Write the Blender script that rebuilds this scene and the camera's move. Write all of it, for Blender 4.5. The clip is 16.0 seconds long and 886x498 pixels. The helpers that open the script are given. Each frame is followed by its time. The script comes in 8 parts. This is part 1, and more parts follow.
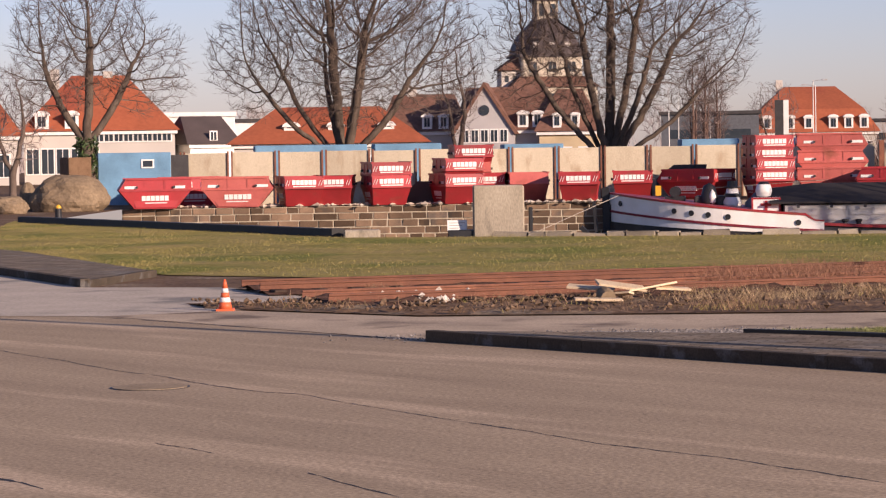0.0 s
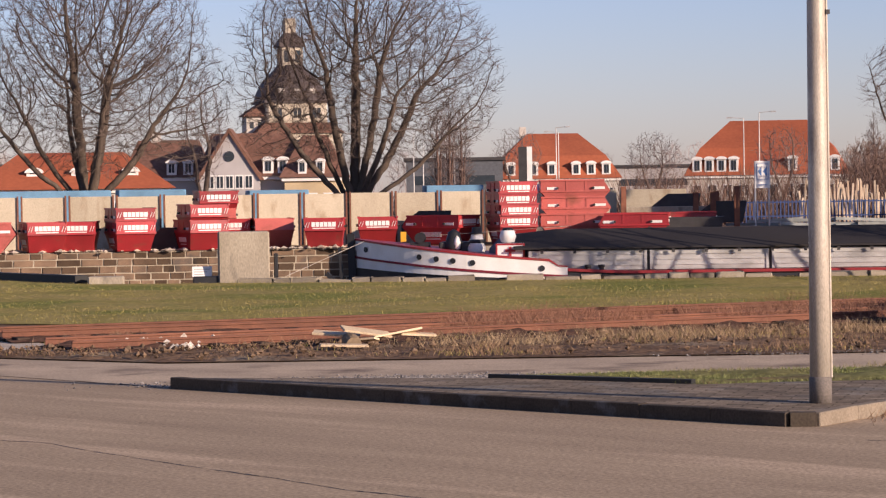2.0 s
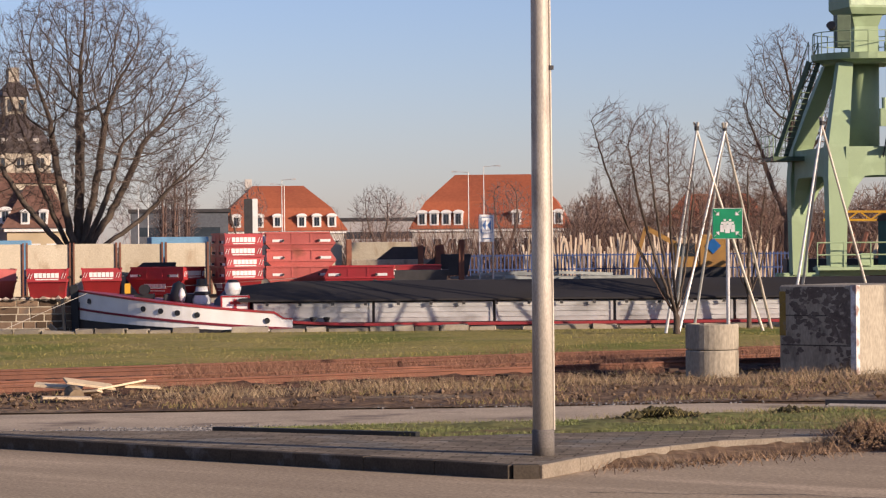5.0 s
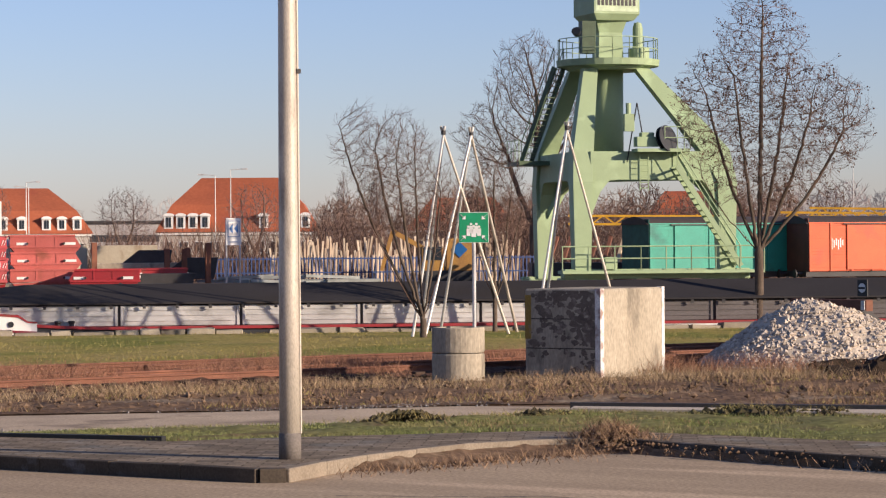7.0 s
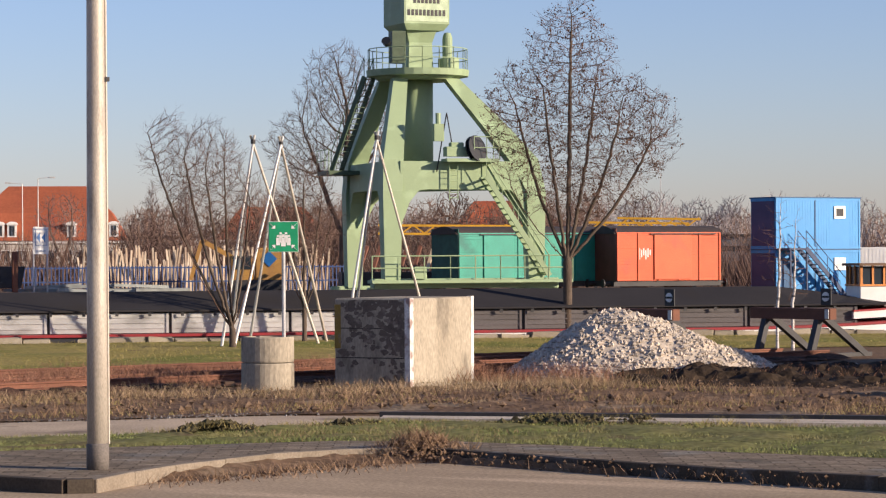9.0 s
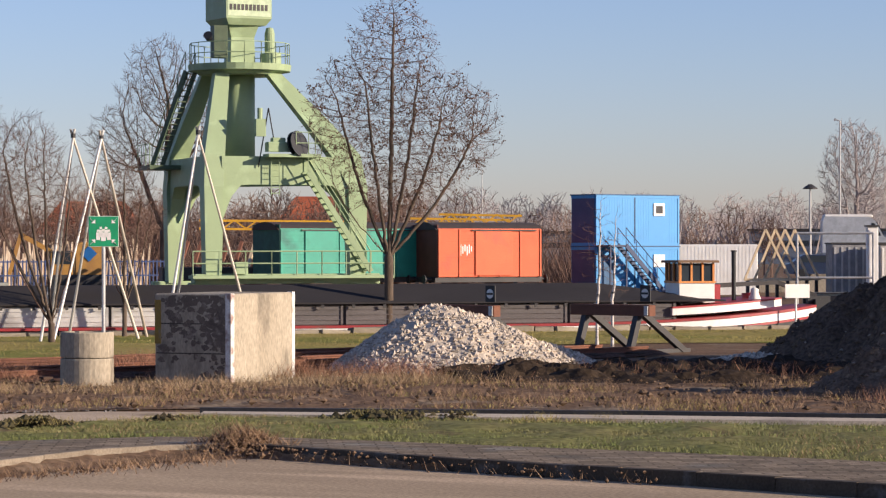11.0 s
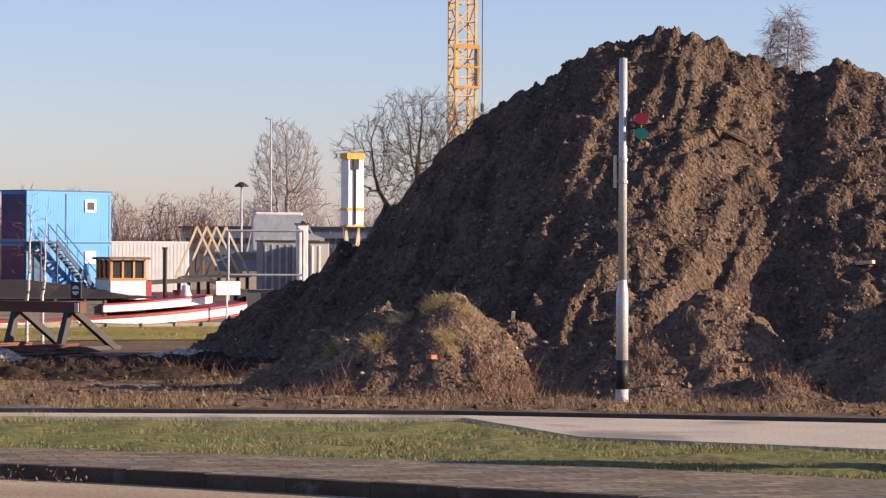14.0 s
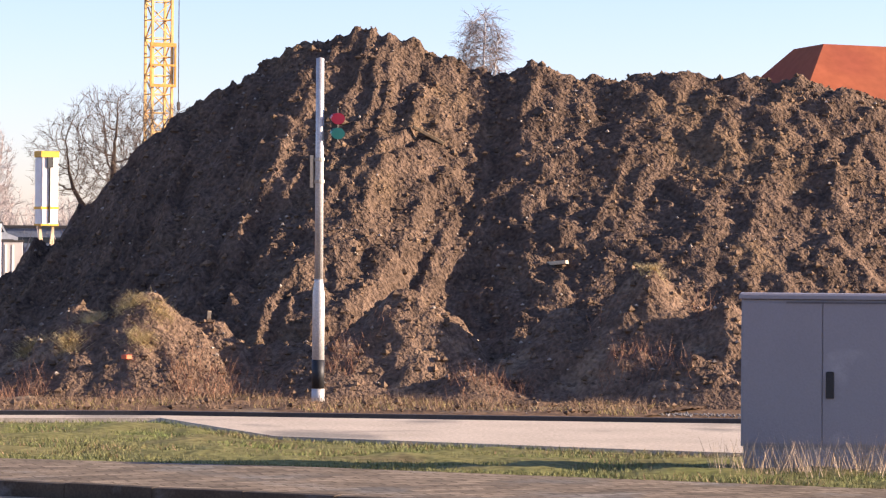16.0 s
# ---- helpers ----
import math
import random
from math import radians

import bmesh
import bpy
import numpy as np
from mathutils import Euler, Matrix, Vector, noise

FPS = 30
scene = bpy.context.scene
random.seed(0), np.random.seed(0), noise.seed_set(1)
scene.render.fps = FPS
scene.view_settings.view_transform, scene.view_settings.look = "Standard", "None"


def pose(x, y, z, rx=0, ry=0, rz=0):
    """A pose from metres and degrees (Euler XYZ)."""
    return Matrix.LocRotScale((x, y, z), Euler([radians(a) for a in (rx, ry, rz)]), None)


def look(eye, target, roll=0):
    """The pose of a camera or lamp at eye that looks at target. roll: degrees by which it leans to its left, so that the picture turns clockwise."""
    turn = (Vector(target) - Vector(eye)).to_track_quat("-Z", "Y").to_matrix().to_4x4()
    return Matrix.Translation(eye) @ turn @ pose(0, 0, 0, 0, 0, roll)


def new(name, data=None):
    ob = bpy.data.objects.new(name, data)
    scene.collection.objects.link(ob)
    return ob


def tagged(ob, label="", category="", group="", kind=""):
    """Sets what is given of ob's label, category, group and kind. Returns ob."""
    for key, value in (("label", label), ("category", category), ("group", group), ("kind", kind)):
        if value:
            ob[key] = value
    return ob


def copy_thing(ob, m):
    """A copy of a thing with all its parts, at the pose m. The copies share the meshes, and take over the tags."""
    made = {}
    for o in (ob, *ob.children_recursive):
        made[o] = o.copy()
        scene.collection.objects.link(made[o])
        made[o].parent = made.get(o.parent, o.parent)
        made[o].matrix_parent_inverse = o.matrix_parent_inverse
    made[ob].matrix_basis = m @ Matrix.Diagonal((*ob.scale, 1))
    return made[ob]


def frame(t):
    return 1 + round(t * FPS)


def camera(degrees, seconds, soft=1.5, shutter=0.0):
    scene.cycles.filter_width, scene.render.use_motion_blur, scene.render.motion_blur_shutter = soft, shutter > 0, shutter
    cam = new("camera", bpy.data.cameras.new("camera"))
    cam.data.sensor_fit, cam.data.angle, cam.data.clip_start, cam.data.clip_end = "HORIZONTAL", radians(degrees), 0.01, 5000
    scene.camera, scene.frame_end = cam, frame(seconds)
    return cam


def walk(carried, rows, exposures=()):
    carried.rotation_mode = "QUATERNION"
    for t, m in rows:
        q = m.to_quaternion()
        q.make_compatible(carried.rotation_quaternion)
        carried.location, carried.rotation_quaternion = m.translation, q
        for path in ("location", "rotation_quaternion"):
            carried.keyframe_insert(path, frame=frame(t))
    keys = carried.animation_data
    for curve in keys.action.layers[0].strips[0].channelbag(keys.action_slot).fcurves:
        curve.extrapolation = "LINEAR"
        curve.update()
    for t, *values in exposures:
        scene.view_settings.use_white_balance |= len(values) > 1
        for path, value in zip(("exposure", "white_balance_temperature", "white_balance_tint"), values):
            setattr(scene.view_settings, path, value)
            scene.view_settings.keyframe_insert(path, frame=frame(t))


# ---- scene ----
import collections

# ---- camera ----
EYE = 2.6
cam = camera(18.37, 16.0, soft=1.25)
ROWS = [
    (0.0, 0.000, -2.052, -0.883),
    (0.2, 1.011, -1.993, -0.847),
    (0.5, 2.585, -1.918, -0.810),
    (0.6, 3.202, -1.899, -0.858),
    (0.9, 4.327, -1.903, -0.846),
    (1.0, 4.677, -1.881, -0.835),
    (1.5, 5.415, -1.794, -0.956),
    (2.0, 5.336, -1.167, -0.851),
    (2.5, 5.527, -0.662, -0.894),
    (3.0, 6.399, -0.250, -0.765),
    (3.5, 7.507, -0.047, -0.736),
    (4.0, 8.686, -0.050, -0.645),
    (4.2, 9.190, -0.082, -0.618),
    (6.3, 14.391, -0.082, -0.492),
    (6.5, 14.994, -0.081, -0.525),
    (7.0, 16.374, -0.103, -0.405),
    (7.5, 17.440, -0.059, -0.403),
    (8.0, 18.386, -0.028, -0.362),
    (8.5, 19.320, 0.099, -0.326),
    (9.0, 20.353, 0.070, -0.311),
    (9.2, 20.642, 0.080, -0.317),
    (11.3, 24.975, -0.052, -0.074),
    (11.5, 25.629, -0.065, -0.091),
    (12.0, 27.149, -0.125, -0.037),
    (12.5, 28.631, -0.088, 0.074),
    (12.7, 29.632, -0.090, 0.108),
    (13.0, 30.984, -0.081, 0.142),
    (13.5, 33.669, -0.037, 0.242),
    (14.0, 35.931, -0.076, 0.243),
    (14.5, 37.317, -0.069, 0.244),
    (15.0, 39.242, -0.022, 0.371),
    (15.5, 40.770, -0.038, 0.357),
    (16.0, 42.272, -0.050, 0.394)
]
walk(cam, [(t, pose(0, 0, EYE, 0, 0, -yaw) @ pose(0, 0, 0, 90 + pitch) @ pose(0, 0, 0, 0, 0, roll)) for t, yaw, pitch, roll in ROWS],
     exposures=[(0.0, 0.45, 6700, 26), (1.5, 0.45, 6600, 24), (4.0, 0.44, 6540, 19), (7.0, 0.55, 6460, 16), (9.0, 0.58, 6430, 15), (12.5, 0.63, 6400, 15), (13.5, 0.8, 6650, 17), (14.5, 1.02, 6780, 18), (16.0, 1.52, 6880, 20)])

# ---- light: low winter sun behind the camera's right shoulder, clear pale sky ----
SUN_AZ, SUN_EL = 132.5, 15.8
world = bpy.data.worlds.new("sky")
scene.world = world
world.use_nodes = True
wn = world.node_tree
sky = wn.nodes.new("ShaderNodeTexSky")
sky.sky_type = "NISHITA"
sky.sun_disc = False
sky.sun_elevation, sky.sun_rotation = radians(SUN_EL), radians(SUN_AZ)
sky.air_density, sky.dust_density, sky.ozone_density = 0.95, 0.4, 4.4
wn.nodes["Background"].inputs["Strength"].default_value = 0.1
haze = wn.nodes.new("ShaderNodeMix")
haze.data_type, haze.blend_type = "RGBA", "MULTIPLY"
haze.inputs[0].default_value, haze.inputs[7].default_value = 1.0, (1.12, 0.95, 1.03, 1)
wn.links.new(sky.outputs[0], haze.inputs[6])
wn.links.new(haze.outputs[2], wn.nodes["Background"].inputs["Color"])
sun = new("sun", bpy.data.lights.new("sun", "SUN"))
sun.data.energy, sun.data.angle, sun.data.color = 5.0, radians(0.55), (1.0, 0.86, 0.67)
sx, sy = math.sin(radians(SUN_AZ)), math.cos(radians(SUN_AZ))
sun.matrix_world = look((0, 0, 60), (-sx * math.cos(radians(SUN_EL)), -sy * math.cos(radians(SUN_EL)), 60 - math.sin(radians(SUN_EL))))


# ---- materials ----
def mat(name, col, rough=0.7, metal=0.0, col2=None, scale=3.0, mix=0.5, fine=40.0, grain=0.25, bump=0.2, dist=0.01,
        stain=None, stain_scale=0.8, stain_at=0.55, stretch=(1, 1, 1), spec=None, per_object=0.0, per_island=0.0, turn=None):
    """Painted, mineral or organic surface: broad mottling, fine grain, stains with a shape, fine relief."""
    m = bpy.data.materials.new(name)
    m.use_nodes = True
    n, l = m.node_tree.nodes, m.node_tree.links
    b = n["Principled BSDF"]
    b.inputs["Roughness"].default_value, b.inputs["Metallic"].default_value = rough, metal
    b.inputs["Specular IOR Level"].default_value = spec if spec is not None else 0.4 if rough < 0.85 else 0.06
    geo = n.new("ShaderNodeNewGeometry")
    mp = n.new("ShaderNodeMapping")
    mp.inputs["Scale"].default_value = stretch
    if turn is not None:
        mp.vector_type = "TEXTURE"
        mp.inputs["Rotation"].default_value = (0, 0, radians(turn))
    l.new(geo.outputs["Position"], mp.inputs["Vector"])

    def noise_at(s, detail=5.0, plain=False):
        t = n.new("ShaderNodeTexNoise")
        t.inputs["Scale"].default_value, t.inputs["Detail"].default_value = s, detail
        l.new(geo.outputs["Position"] if plain else mp.outputs[0], t.inputs["Vector"])
        return t

    def blend(a, c, f, kind="MIX"):
        x = n.new("ShaderNodeMix")
        x.data_type, x.blend_type = "RGBA", kind
        for sock, val in ((x.inputs[6], a), (x.inputs[7], c), (x.inputs[0], f)):
            if isinstance(val, (tuple, list, float)):
                sock.default_value = val if isinstance(val, float) else (*val[:3], 1)
            else:
                l.new(val, sock)
        return x.outputs[2]

    def ramp(src, a, c):
        r = n.new("ShaderNodeMapRange")
        r.inputs[1].default_value, r.inputs[2].default_value = a, c
        l.new(src, r.inputs[0])
        return r.outputs[0]

    c2 = col2 or tuple(v * 0.65 for v in col)
    out = blend(col, c2, ramp(noise_at(scale).outputs[0], 0.5 - 0.22 * mix - 0.05, 0.5 + 0.35 - 0.1 * mix))
    if stain:
        out = blend(out, stain, ramp(noise_at(stain_scale, 7.0).outputs[0], stain_at, stain_at + 0.12))
    f = noise_at(fine, 3.0, turn is not None)
    g = ramp(f.outputs[0], 0.25, 0.75)
    gm = n.new("ShaderNodeMapRange")
    gm.inputs[3].default_value, gm.inputs[4].default_value = 1 - grain, 1 + grain
    l.new(g, gm.inputs[0])
    cb = n.new("ShaderNodeCombineColor")
    for i in range(3):
        l.new(gm.outputs[0], cb.inputs[i])
    out = blend(out, cb.outputs[0], 1.0, "MULTIPLY")
    for amount, source in ((per_object, "object"), (per_island, "island")):
        if amount:
            if source == "object":
                src = n.new("ShaderNodeObjectInfo").outputs["Random"]
            else:
                src = geo.outputs["Random Per Island"]
            vm = n.new("ShaderNodeMapRange")
            vm.inputs[3].default_value, vm.inputs[4].default_value = 1 - amount, 1 + amount
            l.new(src, vm.inputs[0])
            cc = n.new("ShaderNodeCombineColor")
            for i in range(3):
                l.new(vm.outputs[0], cc.inputs[i])
            out = blend(out, cc.outputs[0], 1.0, "MULTIPLY")
    l.new(out, b.inputs["Base Color"])
    if bump:
        bp = n.new("ShaderNodeBump")
        bp.inputs["Strength"].default_value, bp.inputs["Distance"].default_value = bump, dist
        l.new(f.outputs[0], bp.inputs["Height"])
        l.new(bp.outputs[0], b.inputs["Normal"])
    return m


ASPHALT = mat("asphalt", (0.42, 0.315, 0.205), 0.95, col2=(0.30, 0.222, 0.146), scale=1.1, mix=0.7, fine=22, grain=0.34, bump=0.5, stain=(0.50, 0.37, 0.245), stain_scale=0.9, stain_at=0.53, stretch=(7, 1.0, 1), turn=131)
DUSTY = mat("dusty_asphalt", (0.52, 0.4, 0.275), 0.95, col2=(0.33, 0.255, 0.18), scale=0.6, fine=25, grain=0.25, bump=0.4, stain=(0.2, 0.15, 0.11), stain_scale=0.7)
TAR_SHADE = mat("tar_shade_line", (0.035, 0.03, 0.028), 0.8, scale=4)
PAVER = mat("brick_pavers", (0.24, 0.19, 0.137), 0.9, col2=(0.155, 0.124, 0.09), scale=1.2, fine=12, grain=0.3, stretch=(1, 1, 1), stain=(0.2, 0.18, 0.15))
nt = PAVER.node_tree  # narrow pavers with dark joints
bk_ = nt.nodes.new("ShaderNodeTexBrick")
bk_.inputs["Color1"].default_value, bk_.inputs["Color2"].default_value, bk_.inputs["Mortar"].default_value = (1.3, 1.27, 1.22, 1), (0.72, 0.71, 0.7, 1), (0.5, 0.47, 0.43, 1)
bk_.inputs["Scale"].default_value, bk_.inputs["Brick Width"].default_value, bk_.inputs["Row Height"].default_value, bk_.inputs["Mortar Size"].default_value = 1.0, 0.4, 0.2, 0.012
mp_ = nt.nodes.new("ShaderNodeMapping")
mp_.inputs["Rotation"].default_value = (0, 0, radians(20))
nt.links.new(nt.nodes["Geometry"].outputs["Position"], mp_.inputs["Vector"])
nt.links.new(mp_.outputs[0], bk_.inputs["Vector"])
mx_ = nt.nodes.new("ShaderNodeMix")
mx_.data_type, mx_.blend_type = "RGBA", "MULTIPLY"
mx_.inputs[0].default_value = 1.0
old = nt.nodes["Principled BSDF"].inputs["Base Color"].links[0].from_socket
nt.links.new(old, mx_.inputs[6])
nt.links.new(bk_.outputs["Color"], mx_.inputs[7])
nt.links.new(mx_.outputs[2], nt.nodes["Principled BSDF"].inputs["Base Color"])
# one kerb concrete in two tones: darkened for shaded runs, lightened for the sunlit corner
KERB_SHADED = mat("shaded_kerb", (0.085, 0.067, 0.05), 0.9, col2=(0.055, 0.044, 0.034), scale=2.5, per_object=0.08, stain=(0.12, 0.11, 0.1), stain_scale=3)
KERB_SUNLIT = mat("sunlit_kerb", (0.24, 0.195, 0.145), 0.9, col2=(0.17, 0.138, 0.103), scale=2.0, stain=(0.14, 0.11, 0.08), stain_scale=2.5, per_object=0.1)
CONCRETE = mat("weathered_concrete", (0.38, 0.325, 0.245), 0.9, col2=(0.27, 0.225, 0.165), scale=1.3, fine=25, stain=(0.2, 0.17, 0.13), stain_scale=1.8, stretch=(1, 1, 0.4), per_object=0.06)
SLAB = mat("concrete_slab", (0.54, 0.45, 0.345), 0.9, col2=(0.43, 0.36, 0.275), scale=0.8, fine=20, stain=(0.26, 0.23, 0.19), stain_scale=0.5)
GRASS_SOIL = mat("winter_turf", (0.24, 0.205, 0.05), 0.95, col2=(0.33, 0.25, 0.095), scale=0.45, mix=0.9, fine=8, grain=0.4, bump=0.6, dist=0.03, stain=(0.17, 0.175, 0.04), stain_scale=0.2, stain_at=0.5)
VERGE_SOIL = mat("worn_verge_turf", (0.15, 0.155, 0.05), 0.95, col2=(0.19, 0.16, 0.07), scale=0.7, mix=0.9, fine=8, grain=0.45, bump=0.6, dist=0.03, stain=(0.14, 0.1, 0.055), stain_scale=0.9, stain_at=0.6)
VERGEGRASS = mat("fresh_grass_blade", (0.135, 0.17, 0.045), 0.8, col2=(0.21, 0.17, 0.075), scale=0.6, mix=0.7, per_island=0.25, bump=0)
GRASS = mat("grass_blade", (0.23, 0.205, 0.045), 0.8, col2=(0.32, 0.24, 0.09), scale=0.5, mix=0.9, per_island=0.15, bump=0)
STRAW = mat("dry_weed", (0.25, 0.155, 0.088), 0.8, col2=(0.16, 0.097, 0.056), scale=0.9, per_island=0.45, bump=0)
RUSSET = mat("russet_weed", (0.27, 0.13, 0.075), 0.8, col2=(0.17, 0.085, 0.05), scale=0.9, per_island=0.4, bump=0)
DIRT = mat("bare_soil", (0.205, 0.13, 0.08), 0.95, col2=(0.115, 0.073, 0.046), scale=0.9, mix=0.8, fine=9, grain=0.45, bump=0.8, dist=0.04, stain=(0.24, 0.18, 0.12), stain_scale=0.5)
MOUND = mat("excavated_soil", (0.165, 0.11, 0.077), 0.95, col2=(0.075, 0.051, 0.037), scale=1.6, mix=0.9, fine=11, grain=0.55, bump=1.0, dist=0.12, stain=(0.16, 0.105, 0.065), stain_scale=0.5, stain_at=0.56)
FOOTSOIL = mat("reddish_stony_soil", (0.2, 0.132, 0.09), 0.95, col2=(0.1, 0.066, 0.046), scale=1.9, mix=0.9, fine=13, grain=0.5, bump=1.0, dist=0.09, stain=(0.25, 0.17, 0.11), stain_scale=0.8, stain_at=0.56)
CLOD = mat("soil_clod", (0.19, 0.126, 0.08), 0.95, col2=(0.1, 0.066, 0.044), scale=3, per_island=0.4, bump=0.5)
GRAVEL = mat("crushed_stone", (0.55, 0.455, 0.355), 0.9, col2=(0.36, 0.31, 0.25), scale=4, per_island=0.35, bump=0.3)
GREYGRAVEL = mat("grey_gravel", (0.23, 0.21, 0.19), 0.9, col2=(0.14, 0.125, 0.115), scale=2, fine=18, grain=0.5, bump=0.8, per_island=0.4)
RUST = mat("rusty_steel", (0.2, 0.08, 0.045), 0.8, col2=(0.12, 0.048, 0.03), scale=2.5, per_object=0.15, metal=0.1)
STONE = mat("quay_sandstone", (0.19, 0.125, 0.08), 0.9, col2=(0.10, 0.068, 0.047), scale=1.1, per_object=0.55, stain=(0.09, 0.07, 0.055), stain_scale=0.9)
MORTAR = mat("mortar", (0.45, 0.38, 0.28), 0.95, scale=2)
DARKEDGE = mat("tarred_timber", (0.02, 0.019, 0.018), 0.7, scale=3)
WATER = mat("harbour_water", (0.02, 0.025, 0.025), 0.08, scale=1, bump=0.15, fine=4, dist=0.03)
RED = mat("red_skip_paint", (0.36, 0.026, 0.03), 0.5, col2=(0.28, 0.026, 0.026), scale=1.5, stain=(0.22, 0.05, 0.035), stain_scale=1.3, stain_at=0.6, per_object=0.22, spec=0.5)
REDPALE = mat("faded_red_paint", (0.46, 0.11, 0.09), 0.7, col2=(0.38, 0.085, 0.068), scale=1.2, stain=(0.25, 0.07, 0.045), stain_at=0.58, per_object=0.15)
WHITE = mat("white_paint", (0.78, 0.75, 0.7), 0.5, col2=(0.68, 0.64, 0.58), scale=2, grain=0.06, bump=0.05)
BLACK = mat("black_paint", (0.02, 0.02, 0.022), 0.55, scale=3)
DARKSTEEL = mat("dark_steel", (0.055, 0.05, 0.048), 0.6, scale=2, metal=0.2)
TARP = mat("dark_roofing_felt", (0.036, 0.033, 0.034), 0.95, col2=(0.046, 0.042, 0.042), scale=0.7, stain=(0.04, 0.035, 0.032), stain_scale=0.4)
ZINC = mat("galvanised_sheet", (0.54, 0.52, 0.485), 0.5, metal=0.2, col2=(0.38, 0.365, 0.345), scale=0.9, stain=(0.29, 0.275, 0.255), stain_scale=0.6, stretch=(1, 1, 2.5), grain=0.12)
STEEL = mat("galvanised_post", (0.47, 0.41, 0.33), 0.55, metal=0.25, col2=(0.38, 0.33, 0.27), scale=1.5, stretch=(3, 3, 0.6), stain=(0.3, 0.25, 0.2), stain_scale=2)
PALESTEEL = mat("pale_steel", (0.55, 0.53, 0.5), 0.45, metal=0.3, scale=2)
GREEN = mat("pale_green_crane_paint", (0.30, 0.38, 0.21), 0.6, col2=(0.26, 0.33, 0.18), scale=0.8, stain=(0.36, 0.46, 0.26), stain_scale=0.7, grain=0.1)
TEAL = mat("teal_wagon_paint", (0.025, 0.30, 0.21), 0.55, col2=(0.02, 0.23, 0.165), scale=1.2, stain=(0.02, 0.17, 0.13))
ORANGE = mat("orange_wagon_paint", (0.72, 0.13, 0.045), 0.6, col2=(0.62, 0.11, 0.04), scale=1.2, stain=(0.5, 0.1, 0.05))
BROWNWAGON = mat("brown_wagon_paint", (0.14, 0.045, 0.03), 0.7, scale=1.5)
BLUE = mat("blue_container_paint", (0.03, 0.26, 0.56), 0.5, col2=(0.025, 0.22, 0.5), scale=0.8, grain=0.08)
BLUEPALE = mat("pale_blue_paint", (0.14, 0.29, 0.42), 0.6, scale=1)
BLUEDARK = mat("blue_fence_paint", (0.03, 0.06, 0.17), 0.5, scale=2)
YELLOW = mat("yellow_paint", (0.72, 0.38, 0.03), 0.5, scale=1.5)
TILE = mat("red_roof_tiles", (0.36, 0.105, 0.052), 0.85, col2=(0.28, 0.085, 0.045), scale=0.25, fine=2.5, grain=0.12, stain=(0.28, 0.075, 0.045), stain_scale=0.12, bump=0)
TILEBROWN = mat("brown_roof_tiles", (0.20, 0.105, 0.075), 0.85, scale=0.3, fine=2.5, bump=0)
SLATE = mat("slate_roof", (0.08, 0.06, 0.055), 0.7, scale=0.4, bump=0)
PLASTER = mat("pale_plaster", (0.52, 0.47, 0.41), 0.9, col2=(0.45, 0.41, 0.36), scale=0.3, grain=0.08, bump=0)
OCHRE = mat("ochre_plaster", (0.58, 0.45, 0.28), 0.9, scale=0.3, grain=0.08, bump=0)
GREYPLASTER = mat("grey_plaster", (0.45, 0.42, 0.4), 0.9, scale=0.3, grain=0.08, bump=0)
PANE = mat("window_glass", (0.035, 0.045, 0.055), 0.12, scale=1, bump=0, grain=0)
BARK = mat("grey_bark", (0.13, 0.098, 0.075), 0.9, col2=(0.065, 0.048, 0.037), scale=3, stretch=(1, 1, 0.3), bump=0.6, dist=0.03)
TWIG = mat("bare_twigs", (0.15, 0.11, 0.088), 0.9, col2=(0.10, 0.075, 0.06), scale=2, bump=0)
REDTWIG = mat("reddish_twigs", (0.17, 0.105, 0.08), 0.9, scale=2, bump=0)
# paler wood and twig tones with the haze of distance mixed into the colour
FARWOOD = mat("haze_tinted_wood", (0.36, 0.305, 0.285), 0.95, col2=(0.28, 0.235, 0.22), scale=0.05, bump=0)
HAZETWIG = mat("haze_tinted_twigs", (0.22, 0.165, 0.145), 0.9, col2=(0.16, 0.12, 0.108), scale=0.3, bump=0)
BIRCH = mat("birch_bark", (0.6, 0.55, 0.5), 0.8, stain=(0.06, 0.05, 0.05), stain_scale=6, stretch=(0.3, 0.3, 1.5))
IVY = mat("ivy_leaves", (0.05, 0.08, 0.025), 0.5, per_island=0.4, bump=0)
WOOD = mat("raw_timber", (0.62, 0.48, 0.31), 0.75, col2=(0.5, 0.37, 0.23), scale=3, per_object=0.15)
BOULDER = mat("sandstone_boulder", (0.24, 0.175, 0.11), 0.95, col2=(0.16, 0.115, 0.075), scale=0.9, fine=8, bump=0.6, dist=0.05)
CONE = mat("orange_plastic", (0.75, 0.14, 0.05), 0.5, scale=4, grain=0.06)
SIGNBLUE = mat("blue_sign_sheet", (0.02, 0.13, 0.36), 0.35, grain=0.03, bump=0)
SIGNGREEN = mat("green_sign_sheet", (0.015, 0.30, 0.13), 0.35, grain=0.03, bump=0)
CABINET = mat("grey_cabinet_plastic", (0.25, 0.235, 0.25), 0.6, col2=(0.23, 0.215, 0.23), scale=1.2, grain=0.05, stain=(0.33, 0.31, 0.32), stain_scale=1.6, stain_at=0.62)
REDLENS = mat("red_lens", (0.5, 0.02, 0.05), 0.3, grain=0, bump=0)
GREENLENS = mat("green_lens", (0.02, 0.22, 0.17), 0.3, grain=0, bump=0)
REDBRICK = mat("red_brick_house", (0.36, 0.085, 0.05), 0.85, scale=0.5, bump=0)


